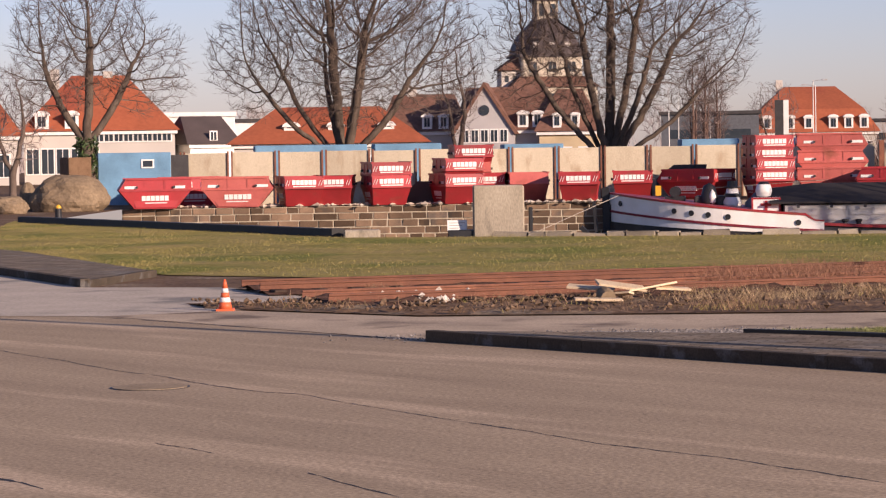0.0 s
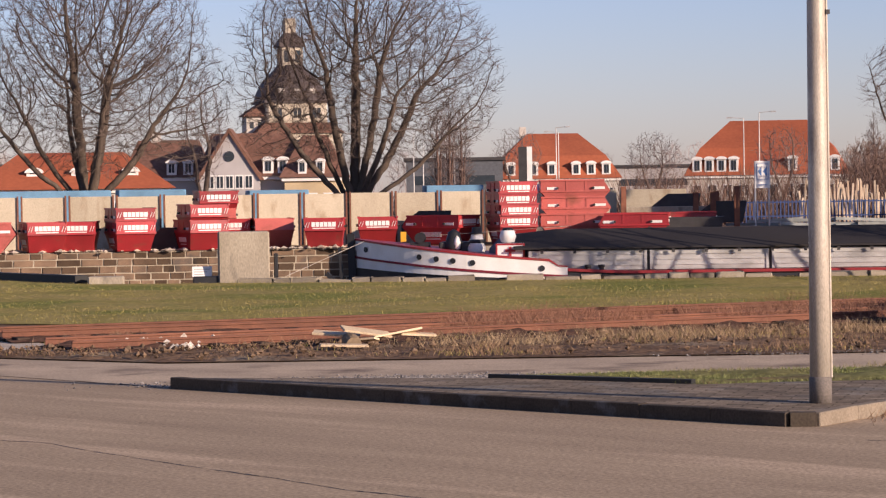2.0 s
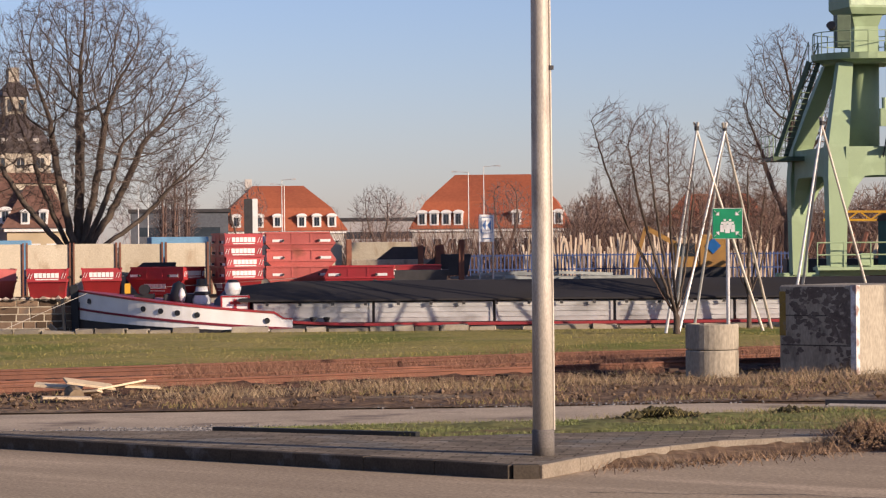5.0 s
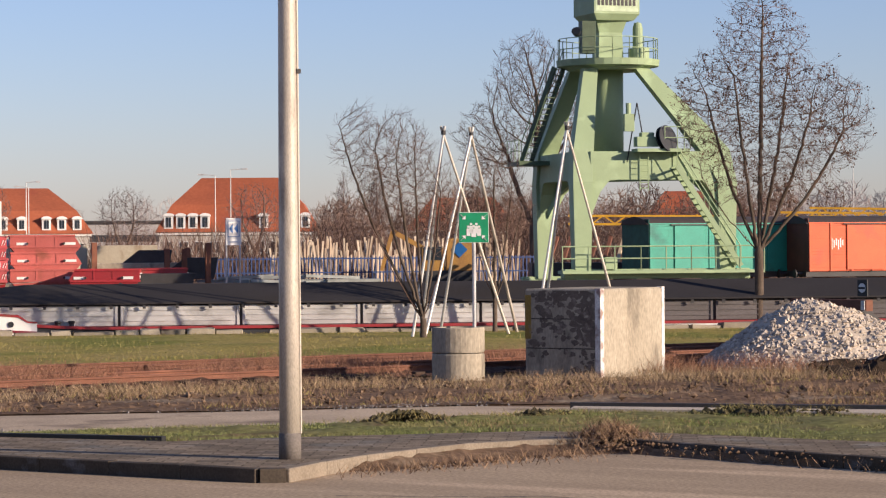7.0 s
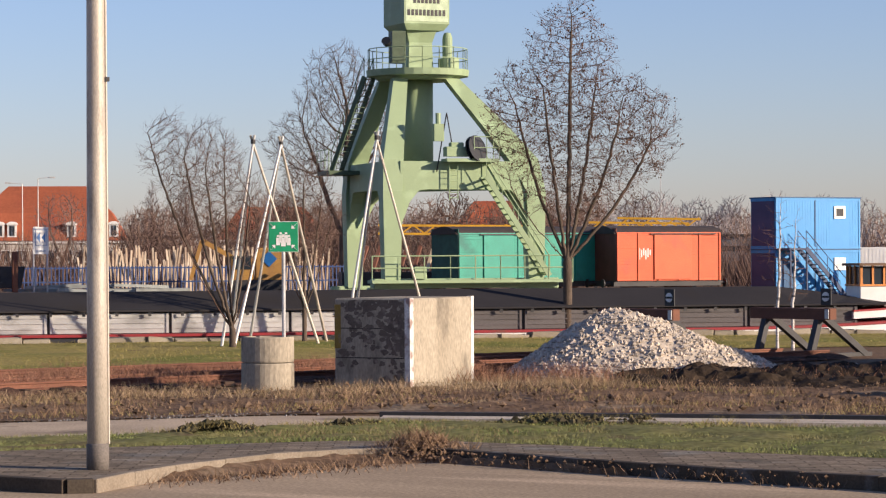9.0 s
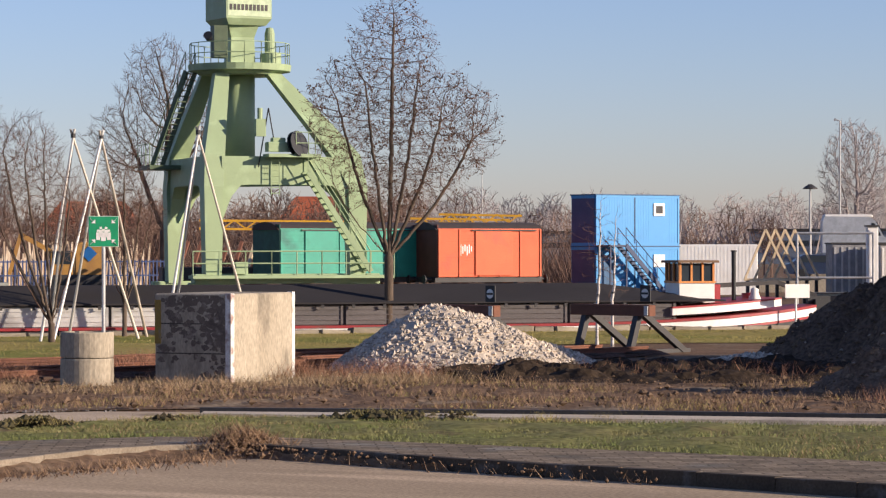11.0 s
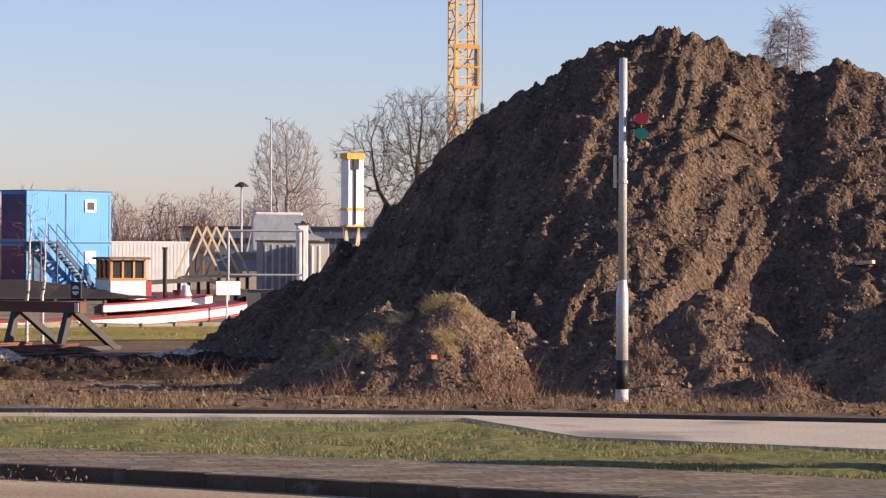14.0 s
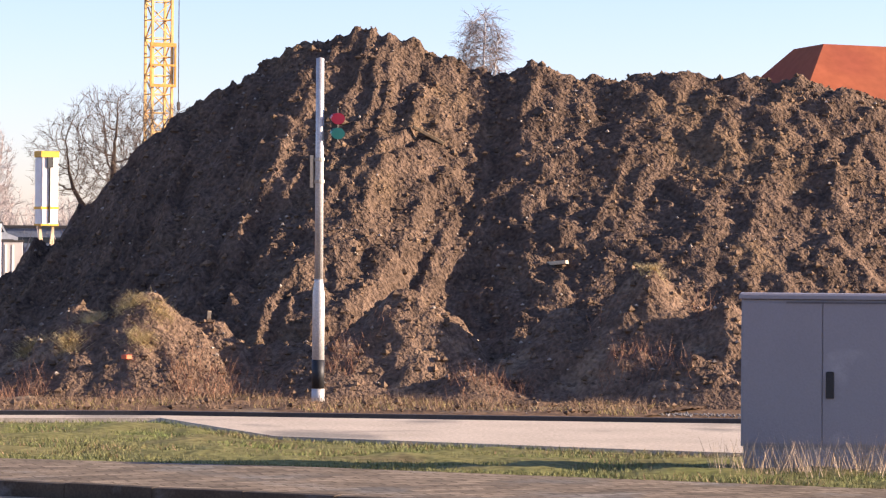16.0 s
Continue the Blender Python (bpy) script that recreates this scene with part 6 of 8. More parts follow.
# ---- concrete panel wall with rusty posts ----
pw = thing("wall_panels", "yard wall of pale concrete panels between rusty steel posts", "wall", kind="structure")
A, B = Vector((*polar(-5.4, 141.5), 0)), Vector((*polar(9.0, 146.5), 0))
L = (B - A).length
n = round(L / 2.45)
ang = math.degrees(math.atan2(B.y - A.y, B.x - A.x))
pan = [tidy(Mesh().box(0.06, L / n - 0.06, 0, 0.16, 0, 2.66 + 0.03 * k, c=0.02).data("panel", mat("yard_wall_concrete", (0.48, 0.41, 0.3), 0.9, col2=(0.4, 0.335, 0.24), scale=0.8, stain=(0.36, 0.28, 0.19), stain_scale=1.4, stain_at=0.57, stretch=(1, 1, 0.4), per_object=0.12) if k == 0 else bpy.data.materials["yard_wall_concrete"])) for k in (0, 1)]
hb = Mesh()
for s in (-0.1, 0.1):
    hb.box(s - 0.045, s + 0.045, -0.09, -0.06, 0, 2.75).box(s - 0.008, s + 0.008, -0.06, 0.2, 0, 2.75)
hb = tidy(hb.data("post", RUST))
for i in range(n):
    base = pose(A.x, A.y, 0, 0, 0, ang) @ pose(i * L / n, 0, 0)
    piece("panel", pan[i % 2], pw, base)
    piece("post", hb, pw, base)
# blue covers behind the wall top
for a0, a1 in ((-3.9, -1.55), (-1.4, 0.0), (1.3, 2.55), (5.0, 6.2), (6.3, 8.4)):
    x0, y0 = polar(a0, 146.5)
    x1, y1 = polar(a1, 146.8)
    solid("blue_container_top", Mesh().box(0, math.dist((x0, y0), (x1, y1)), 0, 2.4, 0, 3.02 if a0 != 1.3 else 2.9, c=0.05), BLUEPALE, "pale blue storage container standing behind the wall", "container", pose(x0, y0, 0, 0, 0, math.degrees(math.atan2(y1 - y0, x1 - x0))), group="blue containers behind the wall")
# second, lower yard bay with tall rusty posts
x0, y0 = polar(9.05, 146)
solid("yard_wall_low", Mesh().box(0, 3.5, 0, 0.2, 0, 2.65, c=0.02), bpy.data.materials["yard_wall_concrete"], "pale concrete yard wall bay", "wall", pose(x0, y0, 0, 0, 0, -10))
x0, y0 = polar(9.15, 141)
solid("low_wall", Mesh().box(0, 4.6, 0, 0.3, 0, 1.75, c=0.03), CONCRETE, "low concrete retaining wall between skips", "wall", pose(x0, y0, 0, 0, 0, -10))
for az, d, h in ((9.12, 139.5, 2.8), (10.62, 140, 2.45), (10.98, 140, 2.45), (11.05, 141, 2.5), (11.47, 138.5, 2.75)):
    solid("steel_post", Mesh().box(-0.13, 0.13, -0.1, -0.08, 0, h).box(-0.13, 0.13, 0.08, 0.1, 0, h).box(-0.01, 0.01, -0.08, 0.08, 0, h), RUST, "tall rusty steel post in the yard", "post", pose(*polar(az, d), 0), group="rusty yard posts")
me = Mesh().profile([(-1.3, 0), (1.1, 0), (1.3, 1.1), (-0.4, 1.1), (-1.3, 0.4)], -0.8, 0.8)
for az, d, z in ((10.2, 142, 1.3), (10.05, 136, 0.15), (10.65, 136.2, 0.15), (11.15, 141.5, 0.9), (-0.35, 136, 0.0), (5.0, 142, 0.6)):
    solid("dark_skip", me, DARKSTEEL, "dark grey steel skip standing in the yard", "skip", pose(*polar(az, d), z, 0, 0, -az), group="dark skips")

# blue site container, brown box, boulders, bollard
bc = thing("site_container", "pale blue site container with a small white window", "container", pose(*polar(-7.15, 140.5), 0, 0, 0, 6))
part("body", Mesh().box(0, 3.7, 0, 2.4, 0.1, 2.75, c=0.04), BLUEPALE, bc)
wf = part("window_frame", Mesh().box(2.2, 2.85, -0.05, 0.0, 1.95, 2.4), WHITE, bc, "white window frame")
part("pane", Mesh().box(2.28, 2.77, -0.06, -0.05, 2.02, 2.33), PANE, wf)
# added dark box, the container's side with its shade in the colour
part("dark_door", Mesh().box(3.72, 4.6, 0.1, 2.3, 0.1, 2.6), DARKSTEEL, bc, "dark box drawn as the container's shaded side")
solid("wooden_shed", Mesh().box(0, 1.2, 0, 1.5, 0, 2.55, c=0.03), mat("brown_boards", (0.2, 0.12, 0.07), 0.85), "small brown wooden shed", "shed", pose(*polar(-7.75, 139.5), 0, 0, 0, 25))


def boulder(az, d, sx_, sy_, sz_, seed, label):
    bm = bmesh.new()
    bmesh.ops.create_icosphere(bm, subdivisions=4, radius=1)
    for v in bm.verts:
        k = 1 + 0.15 * noise.fractal(v.co * 1.3 + Vector((seed, 0, 0)), 0.9, 2, 4)
        v.co = Vector((v.co.x * sx_ * k, v.co.y * sy_ * k, max(-0.05, (v.co.z * k + 0.55) * sz_ / 1.5)))
    me = bpy.data.meshes.new("boulder")
    bm.to_mesh(me)
    bm.free()
    me.materials.append(BOULDER)
    ob = tagged(new("boulder", me), label, "boulder", "boulders on the bank")
    ob.matrix_basis = pose(*polar(az, d), 0)


boulder(-7.75, 131, 1.85, 1.3, 1.75, 2, "large rounded sandstone boulder on the bank")
boulder(-9.0, 128, 0.9, 0.8, 0.8, 5, "smaller sandstone boulder on the bank")
boulder(-8.6, 134, 0.45, 0.5, 1.3, 8, "upright dark boulder beside a larger one")
bol = thing("bollard", "short black bollard with a yellow cap", "bollard", pose(*polar(-7.98, 117), 0))
part("post", Mesh().lathe([(0.0, 0), (0.14, 0), (0.14, 0.42), (0.0, 0.42)], 14), BLACK, bol)
part("cap", Mesh().lathe([(0.13, 0.42), (0.12, 0.5), (0.07, 0.56), (0.0, 0.58)], 14), YELLOW, bol, "yellow cap")
rnd = random.Random(61)
me = Mesh()
for i in range(260):
    x = rnd.uniform(-14, 8)
    me.rock((x, 133.2 + rnd.gauss(0.2, 0.3), 0.05), rnd.uniform(0.06, 0.28), rnd, 0.5)
solid("bank_rubble", me, GRAVEL, "pale rubble along the top of the quay wall", "rubble", kind="stuff", fix=False)


# ---- harbour crane on the far bank ----
CD = 130.0
kx, ky = polar(20.31, CD)
crane = thing("harbour_crane", "pale green portal harbour crane with stairs and winch", "crane", pose(kx, ky, 0, 0, 0, -20.3 + 16))
RINGC = Vector((-1.1, 0.0, 0))
CORNERS = {"fl": (-3.4, -3.5), "fr": (3.5, -3.5), "bl": (-3.4, 3.5)}


def leg(corner):
    x, y = corner
    sx_, sy_ = (1 if x > 0 else -1), (1 if y > 0 else -1)
    tx, ty = RINGC.x + sx_ * 1.25, sy_ * 1.25
    r = []
    for z, w, dd, cx, cy in ((0.9, 0.36, 0.36, x, y), (5.4, 0.46, 0.42, x, y), (6.9, 0.48 if x < 0 else 0.72, 0.42, x + (tx - x) * 0.1 - (0 if x < 0 else 0.2), y + (ty - y) * 0.1), (8.4, 0.42 if x < 0 else 0.62, 0.36, x + (tx - x) * 0.44 - (0 if x < 0 else 0.1), y + (ty - y) * 0.44), (10.75, 0.34, 0.3, tx, ty)):
        r.append([(cx - w, cy - dd, z), (cx + w, cy - dd, z), (cx + w, cy + dd, z), (cx - w, cy + dd, z)])
    return Mesh().loft(r)


for c in CORNERS.values():
    part("leg", leg(c), GREEN, crane)


def arch_beam(a, b, axis):
    """A box girder with an arched underside between two legs."""
    pts = []
    n = 14
    x0, x1 = a, b
    pts = [(x0, 6.8), (x1, 6.8)]
    for i in range(n + 1):
        x = x1 + (x0 - x1) * i / n
        k = abs(2 * i / n - 1)
        pts.append((x, 5.5 - 1.7 * max(0, (k - 0.66) / 0.34) ** 2))
    return pts


part("portal_girder", Mesh().profile(arch_beam(-3.0, 3.2, 0), -3.8, -3.2), GREEN, crane, "arched portal girder")
part("sill_beam", Mesh().box(-4.3, 4.6, -3.85, -3.15, 0.95, 1.4, c=0.04), GREEN, crane)
part("portal_girder", Mesh().profile(arch_beam(-3.2, 3.2, 0), -3.7, -3.1, pose(0, 0, 0, 0, 0, 90) @ Matrix.Diagonal((1, -1, 1, 1))), GREEN, crane, "arched portal girder")
part("portal_girder", Mesh().profile(arch_beam(-4.5, 4.5, 0), -0.25, 0.25, pose(0.05, 0, 0, 0, 0, -45.4)), GREEN, crane, "arched diagonal girder")
for c in CORNERS.values():
    for s in (-0.55, 0.55):
        part("wheel", Mesh().lathe([(0.0, -0.08), (0.4, -0.08), (0.4, 0.08), (0.0, 0.08)], 18, pose(c[0] + s, c[1], 0.42, 90, 0, 0)), DARKSTEEL, crane, "dark rail wheel")
    part("bogie", Mesh().box(c[0] - 1.1, c[0] + 1.1, c[1] - 0.25, c[1] + 0.25, 0.45, 1.0, c=0.05), GREEN, crane)
# walkway along the front sill with rail
part("walkway", Mesh().box(-4.6, 5.0, -4.75, -3.86, 1.2, 1.34), GREEN, crane)


def railing(pts, h, step, parent, r=0.022):
    me = Mesh()
    for a, b in zip(pts, pts[1:]):
        a, b = Vector(a), Vector(b)
        k = max(1, round((b - a).length / step))
        for i in range(k + 1):
            q = a.lerp(b, i / k)
            me.tube(q, q + Vector((0, 0, h)), r, n=5)
        for f in (0.5, 1.0):
            me.tube(a + Vector((0, 0, h * f)), b + Vector((0, 0, h * f)), r, n=5)
    return part("railing", me, GREEN, parent, fix=False)


railing([(-4.6, -4.7, 1.34), (-0.9, -4.7, 1.34), (1.5, -4.7, 1.34), (5.0, -4.7, 1.34)], 1.1, 1.2, crane, 0.03)
# slewing platform
RC = Matrix.Translation((RINGC.x, RINGC.y, 0))
part("slewing_platform", Mesh().lathe([(0.0, 10.72), (1.9, 10.72), (2.05, 10.85), (2.4, 10.9), (2.45, 11.2), (0.0, 11.22)], 36, RC), GREEN, crane, smooth=False)
circ = [(RINGC.x + 2.35 * math.cos(t), 2.35 * math.sin(t), 11.2) for t in (i * math.pi / 9 for i in range(19))]
railing(circ, 1.0, 3, crane, 0.022)
part("column", Mesh().lathe([(0.0, 6.4), (0.72, 6.4), (0.72, 10.8)], 20, RC), GREEN, crane, smooth=True)
part("upper_column", Mesh().loft([[(RINGC.x + sx_ * w, sy_ * w, z) for sx_, sy_ in ((-1, -1), (1, -1), (1, 1), (-1, 1))] for z, w in ((11.2, 0.6), (12.5, 0.56), (13.1, 0.75))]), GREEN, crane)
cabm = RC @ pose(0.0, 0, 0, 0, 0, 8) @ Matrix.Diagonal((0.77, 0.8, 1, 1))
cabin = part("machine_house", Mesh().loft([[(x * w, y * w, z) for x, y in ((-1.5, -1.4), (1.5, -1.4), (1.5, 1.7), (-1.5, 1.7))] for z, w in ((13.05, 0.82), (13.35, 1.0), (17.4, 1.0))], cabm), GREEN, crane, "green machine house at the top")
part("pale_panel", Mesh().box(-1.42, 1.42, -1.42, -1.402, 13.45, 17.2, cabm), mat("pale_green_panel", (0.5, 0.6, 0.38), 0.6), cabin, "pale front panel")
for row, (z0, z1, n_) in enumerate(((13.72, 14.0, 10), (14.3, 14.55, 7))):
    for i in range(n_):
        w_ = 2.6 / 10
        x = -1.3 + (0.4 if row else 0) + i * w_
        part("lettering_bar", Mesh().box(x, x + w_ * 0.68, -1.44, -1.425, z0, z1, cabm), DARKSTEEL, cabin, "dark lettering bar")
part("control_box", Mesh().box(-1.5, -0.85, -1.0, -0.3, 11.5, 13.0, RC, 0.0), mat("dark_green_box", (0.07, 0.1, 0.055), 0.6), crane, "dark green control box")
part("floodlight", Mesh().lathe([(0.0, -0.15), (0.16, -0.15), (0.22, 0.15), (0.0, 0.15)], 14, RC @ pose(-1.75, -0.9, 12.45, 60, 0, -30)), BLACK, crane, "black floodlight")
part("tank", Mesh().lathe([(0.0, 11.2), (0.5, 11.2), (0.5, 11.75), (0.0, 11.75)], 16, RC @ pose(1.35, -0.6, 0)).lathe([(0.0, 11.7), (0.24, 11.7), (0.24, 12.7), (0.17, 12.95), (0.0, 13.0)], 14, RC @ pose(1.3, -0.6, 0)), GREEN, crane, "upright green cylinder")


def stair(a, b, w, n, parent, material, rail=True, label=""):
    a, b = Vector(a), Vector(b)
    d = b - a
    side = Vector((0, 0, 1)).cross(d).normalized() * w / 2
    st = part("stair", Mesh().beam(a - side, b - side, 0.06, 0.24).beam(a + side, b + side, 0.06, 0.24), material, parent, label)
    for i in range(n):
        q = a + d * (i + 0.5) / n
        h = Vector((d.x, d.y, 0)).normalized() * 0.13
        part("step", Mesh().add([q - side - h, q + side - h, q + side + h, q - side + h, q - side - h + Vector((0, 0, 0.03)), q + side - h + Vector((0, 0, 0.03)), q + side + h + Vector((0, 0, 0.03)), q - side + h + Vector((0, 0, 0.03))], [(0, 3, 2, 1), (4, 5, 6, 7), (0, 1, 5, 4), (1, 2, 6, 5), (2, 3, 7, 6), (3, 0, 4, 7)]), material, st)
    if rail:
        me = Mesh()
        for s in (-1, 1):
            me.tube(a + side * s + Vector((0, 0, 0.9)), b + side * s + Vector((0, 0, 0.9)), 0.025, n=5)
            for i in range(5):
                q = a.lerp(b, i / 4) + side * s
                me.tube(q, q + Vector((0, 0, 0.9)), 0.02, n=5)
        part("handrail", me, material, st)
    return st


# darkened copy of the crane green, shade put into the paint colour
GREEN_SHADED = mat("green_paint_in_shade", (0.09, 0.13, 0.07), 0.6)
stair((-4.6, 2.0, 6.5), (-3.4, 0.3, 10.9), 0.7, 17, crane, GREEN_SHADED, label="steep stair to the platform, coloured as in shade")
part("landing", Mesh().box(-5.2, -3.6, 1.0, 3.4, 6.3, 6.5), GREEN_SHADED, crane, "landing coloured as in shade")
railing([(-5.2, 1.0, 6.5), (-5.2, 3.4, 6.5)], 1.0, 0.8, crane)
stair((0.9, -4.2, 6.1), (3.9, -4.3, 1.5), 0.75, 17, crane, GREEN, label="green stair down to the walkway")
part("winch_platform", Mesh().box(-1.0, 1.5, -4.6, -3.6, 6.75, 6.9), GREEN, crane)
railing([(0.3, -4.6, 6.9), (1.5, -4.6, 6.9), (1.5, -3.7, 6.9)], 1.0, 0.6, crane)
part("winch_motor", Mesh().box(-1.0, 0.2, -4.4, -3.9, 7.0, 7.45, c=0.05).box(-0.75, -0.1, -4.3, -3.95, 7.45, 7.65, c=0.05), GREEN, crane, "green winch motor")
part("cable_drum", Mesh().lathe([(0.62, -0.12), (0.62, -0.07), (0.48, -0.07), (0.48, 0.07), (0.62, 0.07), (0.62, 0.12)], 24, pose(0.45, -4.35, 7.35, 75, 0, 35)), BLACK, crane, "black cable drum")
part("wall_box", Mesh().box(-1.5, -1.0, -4.15, -3.9, 7.7, 8.5, c=0.03).tube((-1.25, -4.0, 8.5), (-1.25, -4.0, 9.0), 0.12, n=10), GREEN, crane)
lad = Mesh()
for s in (-0.2, 0.2):
    lad.tube((-0.55 + s, -4.1, 5.0), (-0.55 + s, -4.1, 6.8), 0.025, n=5)
for i in range(7):
    lad.tube((-0.75, -4.1, 5.1 + i * 0.26), (-0.35, -4.1, 5.1 + i * 0.26), 0.02, n=5)
part("ladder", lad, GREEN, crane)
part("cable", Mesh().tube((-0.9, -4.2, 9.0), (-1.3, -3.9, 6.3), 0.03, n=6).tube((-0.55, -4.2, 7.0), (-0.9, -4.2, 9.0), 0.03, n=6), BLACK, crane, "black cable")
part("sill_box", Mesh().box(-2.5, -1.9, -4.3, -3.86, 1.4, 1.95, c=0.03), GREEN, crane)


# ---- freight wagons ----
def wagon(az, d, turn, length, paint, end_paint, doors, label, mark=True):
    w = thing("freight_wagon", label, "freight wagon", pose(*polar(az, d), 0, 0, 0, -az + turn))
    L = length
    part("underframe", Mesh().box(-0.1, L + 0.1, -1.25, 1.25, 0.85, 1.12), DARKSTEEL, w)
    for x in (1.7, L - 1.7):
        for y in (-0.75, 0.75):
            part("wheel", Mesh().lathe([(0.0, -0.07), (0.48, -0.07), (0.5, 0.0), (0.46, 0.07), (0.0, 0.07)], 20, pose(x, y, 0.5, 90, 0, 0)), RUST, w, "rusty wheel")
    for x in (-0.1, L + 0.1):
        for y in (-0.87, 0.87):
            s = -1 if x < 0 else 1
            part("buffer", Mesh().tube((x, y, 1.0), (x + s * 0.4, y, 1.0), 0.09, n=10).tube((x + s * 0.4, y, 1.0), (x + s * 0.46, y, 1.0), 0.22, n=14), DARKSTEEL, w)
    body = part("body", Mesh().box(0.02, L, -1.33, 1.33, 1.12, 3.55), paint, w)
    nb = 15
    for i in range(nb):
        z0 = 1.14 + i * 2.4 / nb
        part("board", Mesh().box(0.0, L + 0.01, -1.362, -1.332, z0 + 0.008, z0 + 2.4 / nb - 0.008), paint, body)
    part("end_wall", Mesh().box(-0.03, 0.02, -1.36, 1.36, 1.12, 3.75), end_paint, w, "dark end wall")
    for x0, x1 in doors:
        part("sliding_door", Mesh().box(x0, x1, -1.43, -1.37, 1.2, 3.42, c=0.01), paint, w)
        part("door_rail", Mesh().box(x0 - 0.2, x1 + 1.4, -1.45, -1.37, 3.44, 3.5), DARKSTEEL, w)
    for k in range(6):
        x = 0.06 + (L - 0.1) * k / 5
        part("rib", Mesh().box(x - 0.04, x + 0.04, -1.41, -1.36, 1.12, 3.52), paint, w)
    arc = [(1.45 * math.sin(t), 3.5 + 0.38 * (math.cos(t) - math.cos(1.2)) / (1 - math.cos(1.2))) for t in np.linspace(-1.25, 1.25, 13)]
    arc = [(y, z) for y, z in arc] + [(1.3, 3.48), (-1.3, 3.48)]
    part("roof", Mesh().loft([[(x, y, z) for y, z in arc] for x in (-0.12, L + 0.12)]), mat("dark_wagon_roof", (0.06, 0.045, 0.04), 0.8), w, "dark curved roof")
    if mark:
        x = doors[0][0] - 0.5
        mk = Mesh()
        for i in range(6):
            mk.box(x - 0.35 + 0.12 * i, x - 0.29 + 0.12 * i, -1.375, -1.364, 2.2 + 0.1 * (i % 3), 2.75 - 0.08 * (i % 2))
        part("lettering_bar", mk, WHITE, w, "pale worn lettering bars")
    return w


wagon(20.4, 136, 29, 8.5, TEAL, mat("dark_teal_end", (0.02, 0.09, 0.07), 0.7), ((1.4, 3.1), (4.6, 6.2)), "teal green boarded freight wagon standing beyond the crane", mark=False)
wagon(23.72, 138, 27, 5.9, ORANGE, BROWNWAGON, ((2.1, 4.2),), "bright orange boarded freight wagon beside a teal one")
# flat dark wagon body behind the crane's left leg
fw = thing("flat_wagon", "dark low railway wagon loaded with scrap timber", "freight wagon", pose(*polar(18.6, 142), 0, 0, 0, -14))
part("bed", Mesh().box(-1, 5, -1.3, 1.3, 0.9, 1.6), DARKSTEEL, fw)
for x in (0.2, 3.8):
    for y in (-0.75, 0.75):
        part("wheel", Mesh().lathe([(0.0, -0.07), (0.48, -0.07), (0.48, 0.07), (0.0, 0.07)], 18, pose(x, y, 0.48, 90, 0, 0)), RUST, fw, "rusty wheel")
for i in range(8):
    part("load_beam", Mesh().beam((-0.8 + 0.7 * i, -1.0, 1.6), (-0.2 + 0.7 * i, 1.0, 2.9), 0.16), WOOD if i % 3 == 0 else RUST, fw, "leaning timber")


# ---- stacked blue office containers ----
# duller, darker container blue: the end wall's shade put into the colour
BLUE_SHADED = mat("shaded_blue_panel", (0.07, 0.075, 0.15), 0.75, col2=(0.05, 0.055, 0.12), scale=1.2, grain=0.1)
DBLUE = mat("dark_blue_roof", (0.02, 0.09, 0.2), 0.6)


def office(z, m, label, door):
    c = thing("office_container", label, "container", m @ pose(0, 0, z), group="stacked office containers")
    body = part("body", Mesh().box(0, 6.06, 0, 2.44, 0.06, 2.56, c=0.03), BLUE, c)
    for x in (0.0, 5.94):
        part("corner_post", Mesh().box(x, x + 0.12, -0.035, 0.1, 0, 2.6), BLUE, c)
    for zz in (0.0, 2.46):
        part("frame_rail", Mesh().box(0.12, 5.94, -0.03, 0.08, zz, zz + 0.14), BLUE, c)
        part("end_rail", Mesh().box(-0.035, 0.1, 0.1, 2.4, zz, zz + 0.14), BLUE, c)
    part("roof", Mesh().box(-0.06, 6.12, -0.06, 2.5, 2.6, 2.66), DBLUE, c)
    for i in range(30):
        x = 0.2 + i * 0.19
        if not (3.9 < x < 5.3):
            part("corrugation", Mesh().box(x, x + 0.08, -0.006, 0.0, 0.16, 2.44), BLUE, body)
    wfr = part("window_frame", Mesh().box(4.15, 4.95, -0.07, 0.0, 1.55, 2.2), WHITE, c, "white window frame")
    part("pane", Mesh().box(4.3, 4.8, -0.08, -0.07, 1.68, 2.07), PANE if z > 1 else mat("pale_blind", (0.55, 0.55, 0.55), 0.6), wfr)
    part("seam", Mesh().box(2.75, 2.83, -0.03, 0.0, 0.1, 2.5), DBLUE, c)
    part("end_panel", Mesh().box(-0.02, 0.0, 0.12, 2.36, 0.16, 2.44), BLUE_SHADED, c, "end panel in blue darkened to paint its shade")
    if door:
        part("door", Mesh().box(0.35, 1.35, -0.03, 0.0, 0.12, 2.2), DBLUE, c, "dark blue door")
    return c


OM = pose(*polar(27.28, 140.5), 0, 0, 0, -27.2 + 38) @ Matrix.Diagonal((0.91, 0.85, 1, 1))
office(0.02, OM, "blue steel office container standing on the yard", True)
office(2.68, OM, "blue steel office container stacked on another", False)
stx = thing("outside_stair", "dark steel outside stair in front of blue containers", "stair", OM)
stair((1.2, -0.9, 2.7), (4.2, -0.9, 0.1), 0.8, 14, stx, mat("dark_blue_steel", (0.03, 0.05, 0.11), 0.6))
part("landing", Mesh().box(0.0, 1.3, -1.3, -0.1, 2.62, 2.72), bpy.data.materials["dark_blue_steel"], stx)
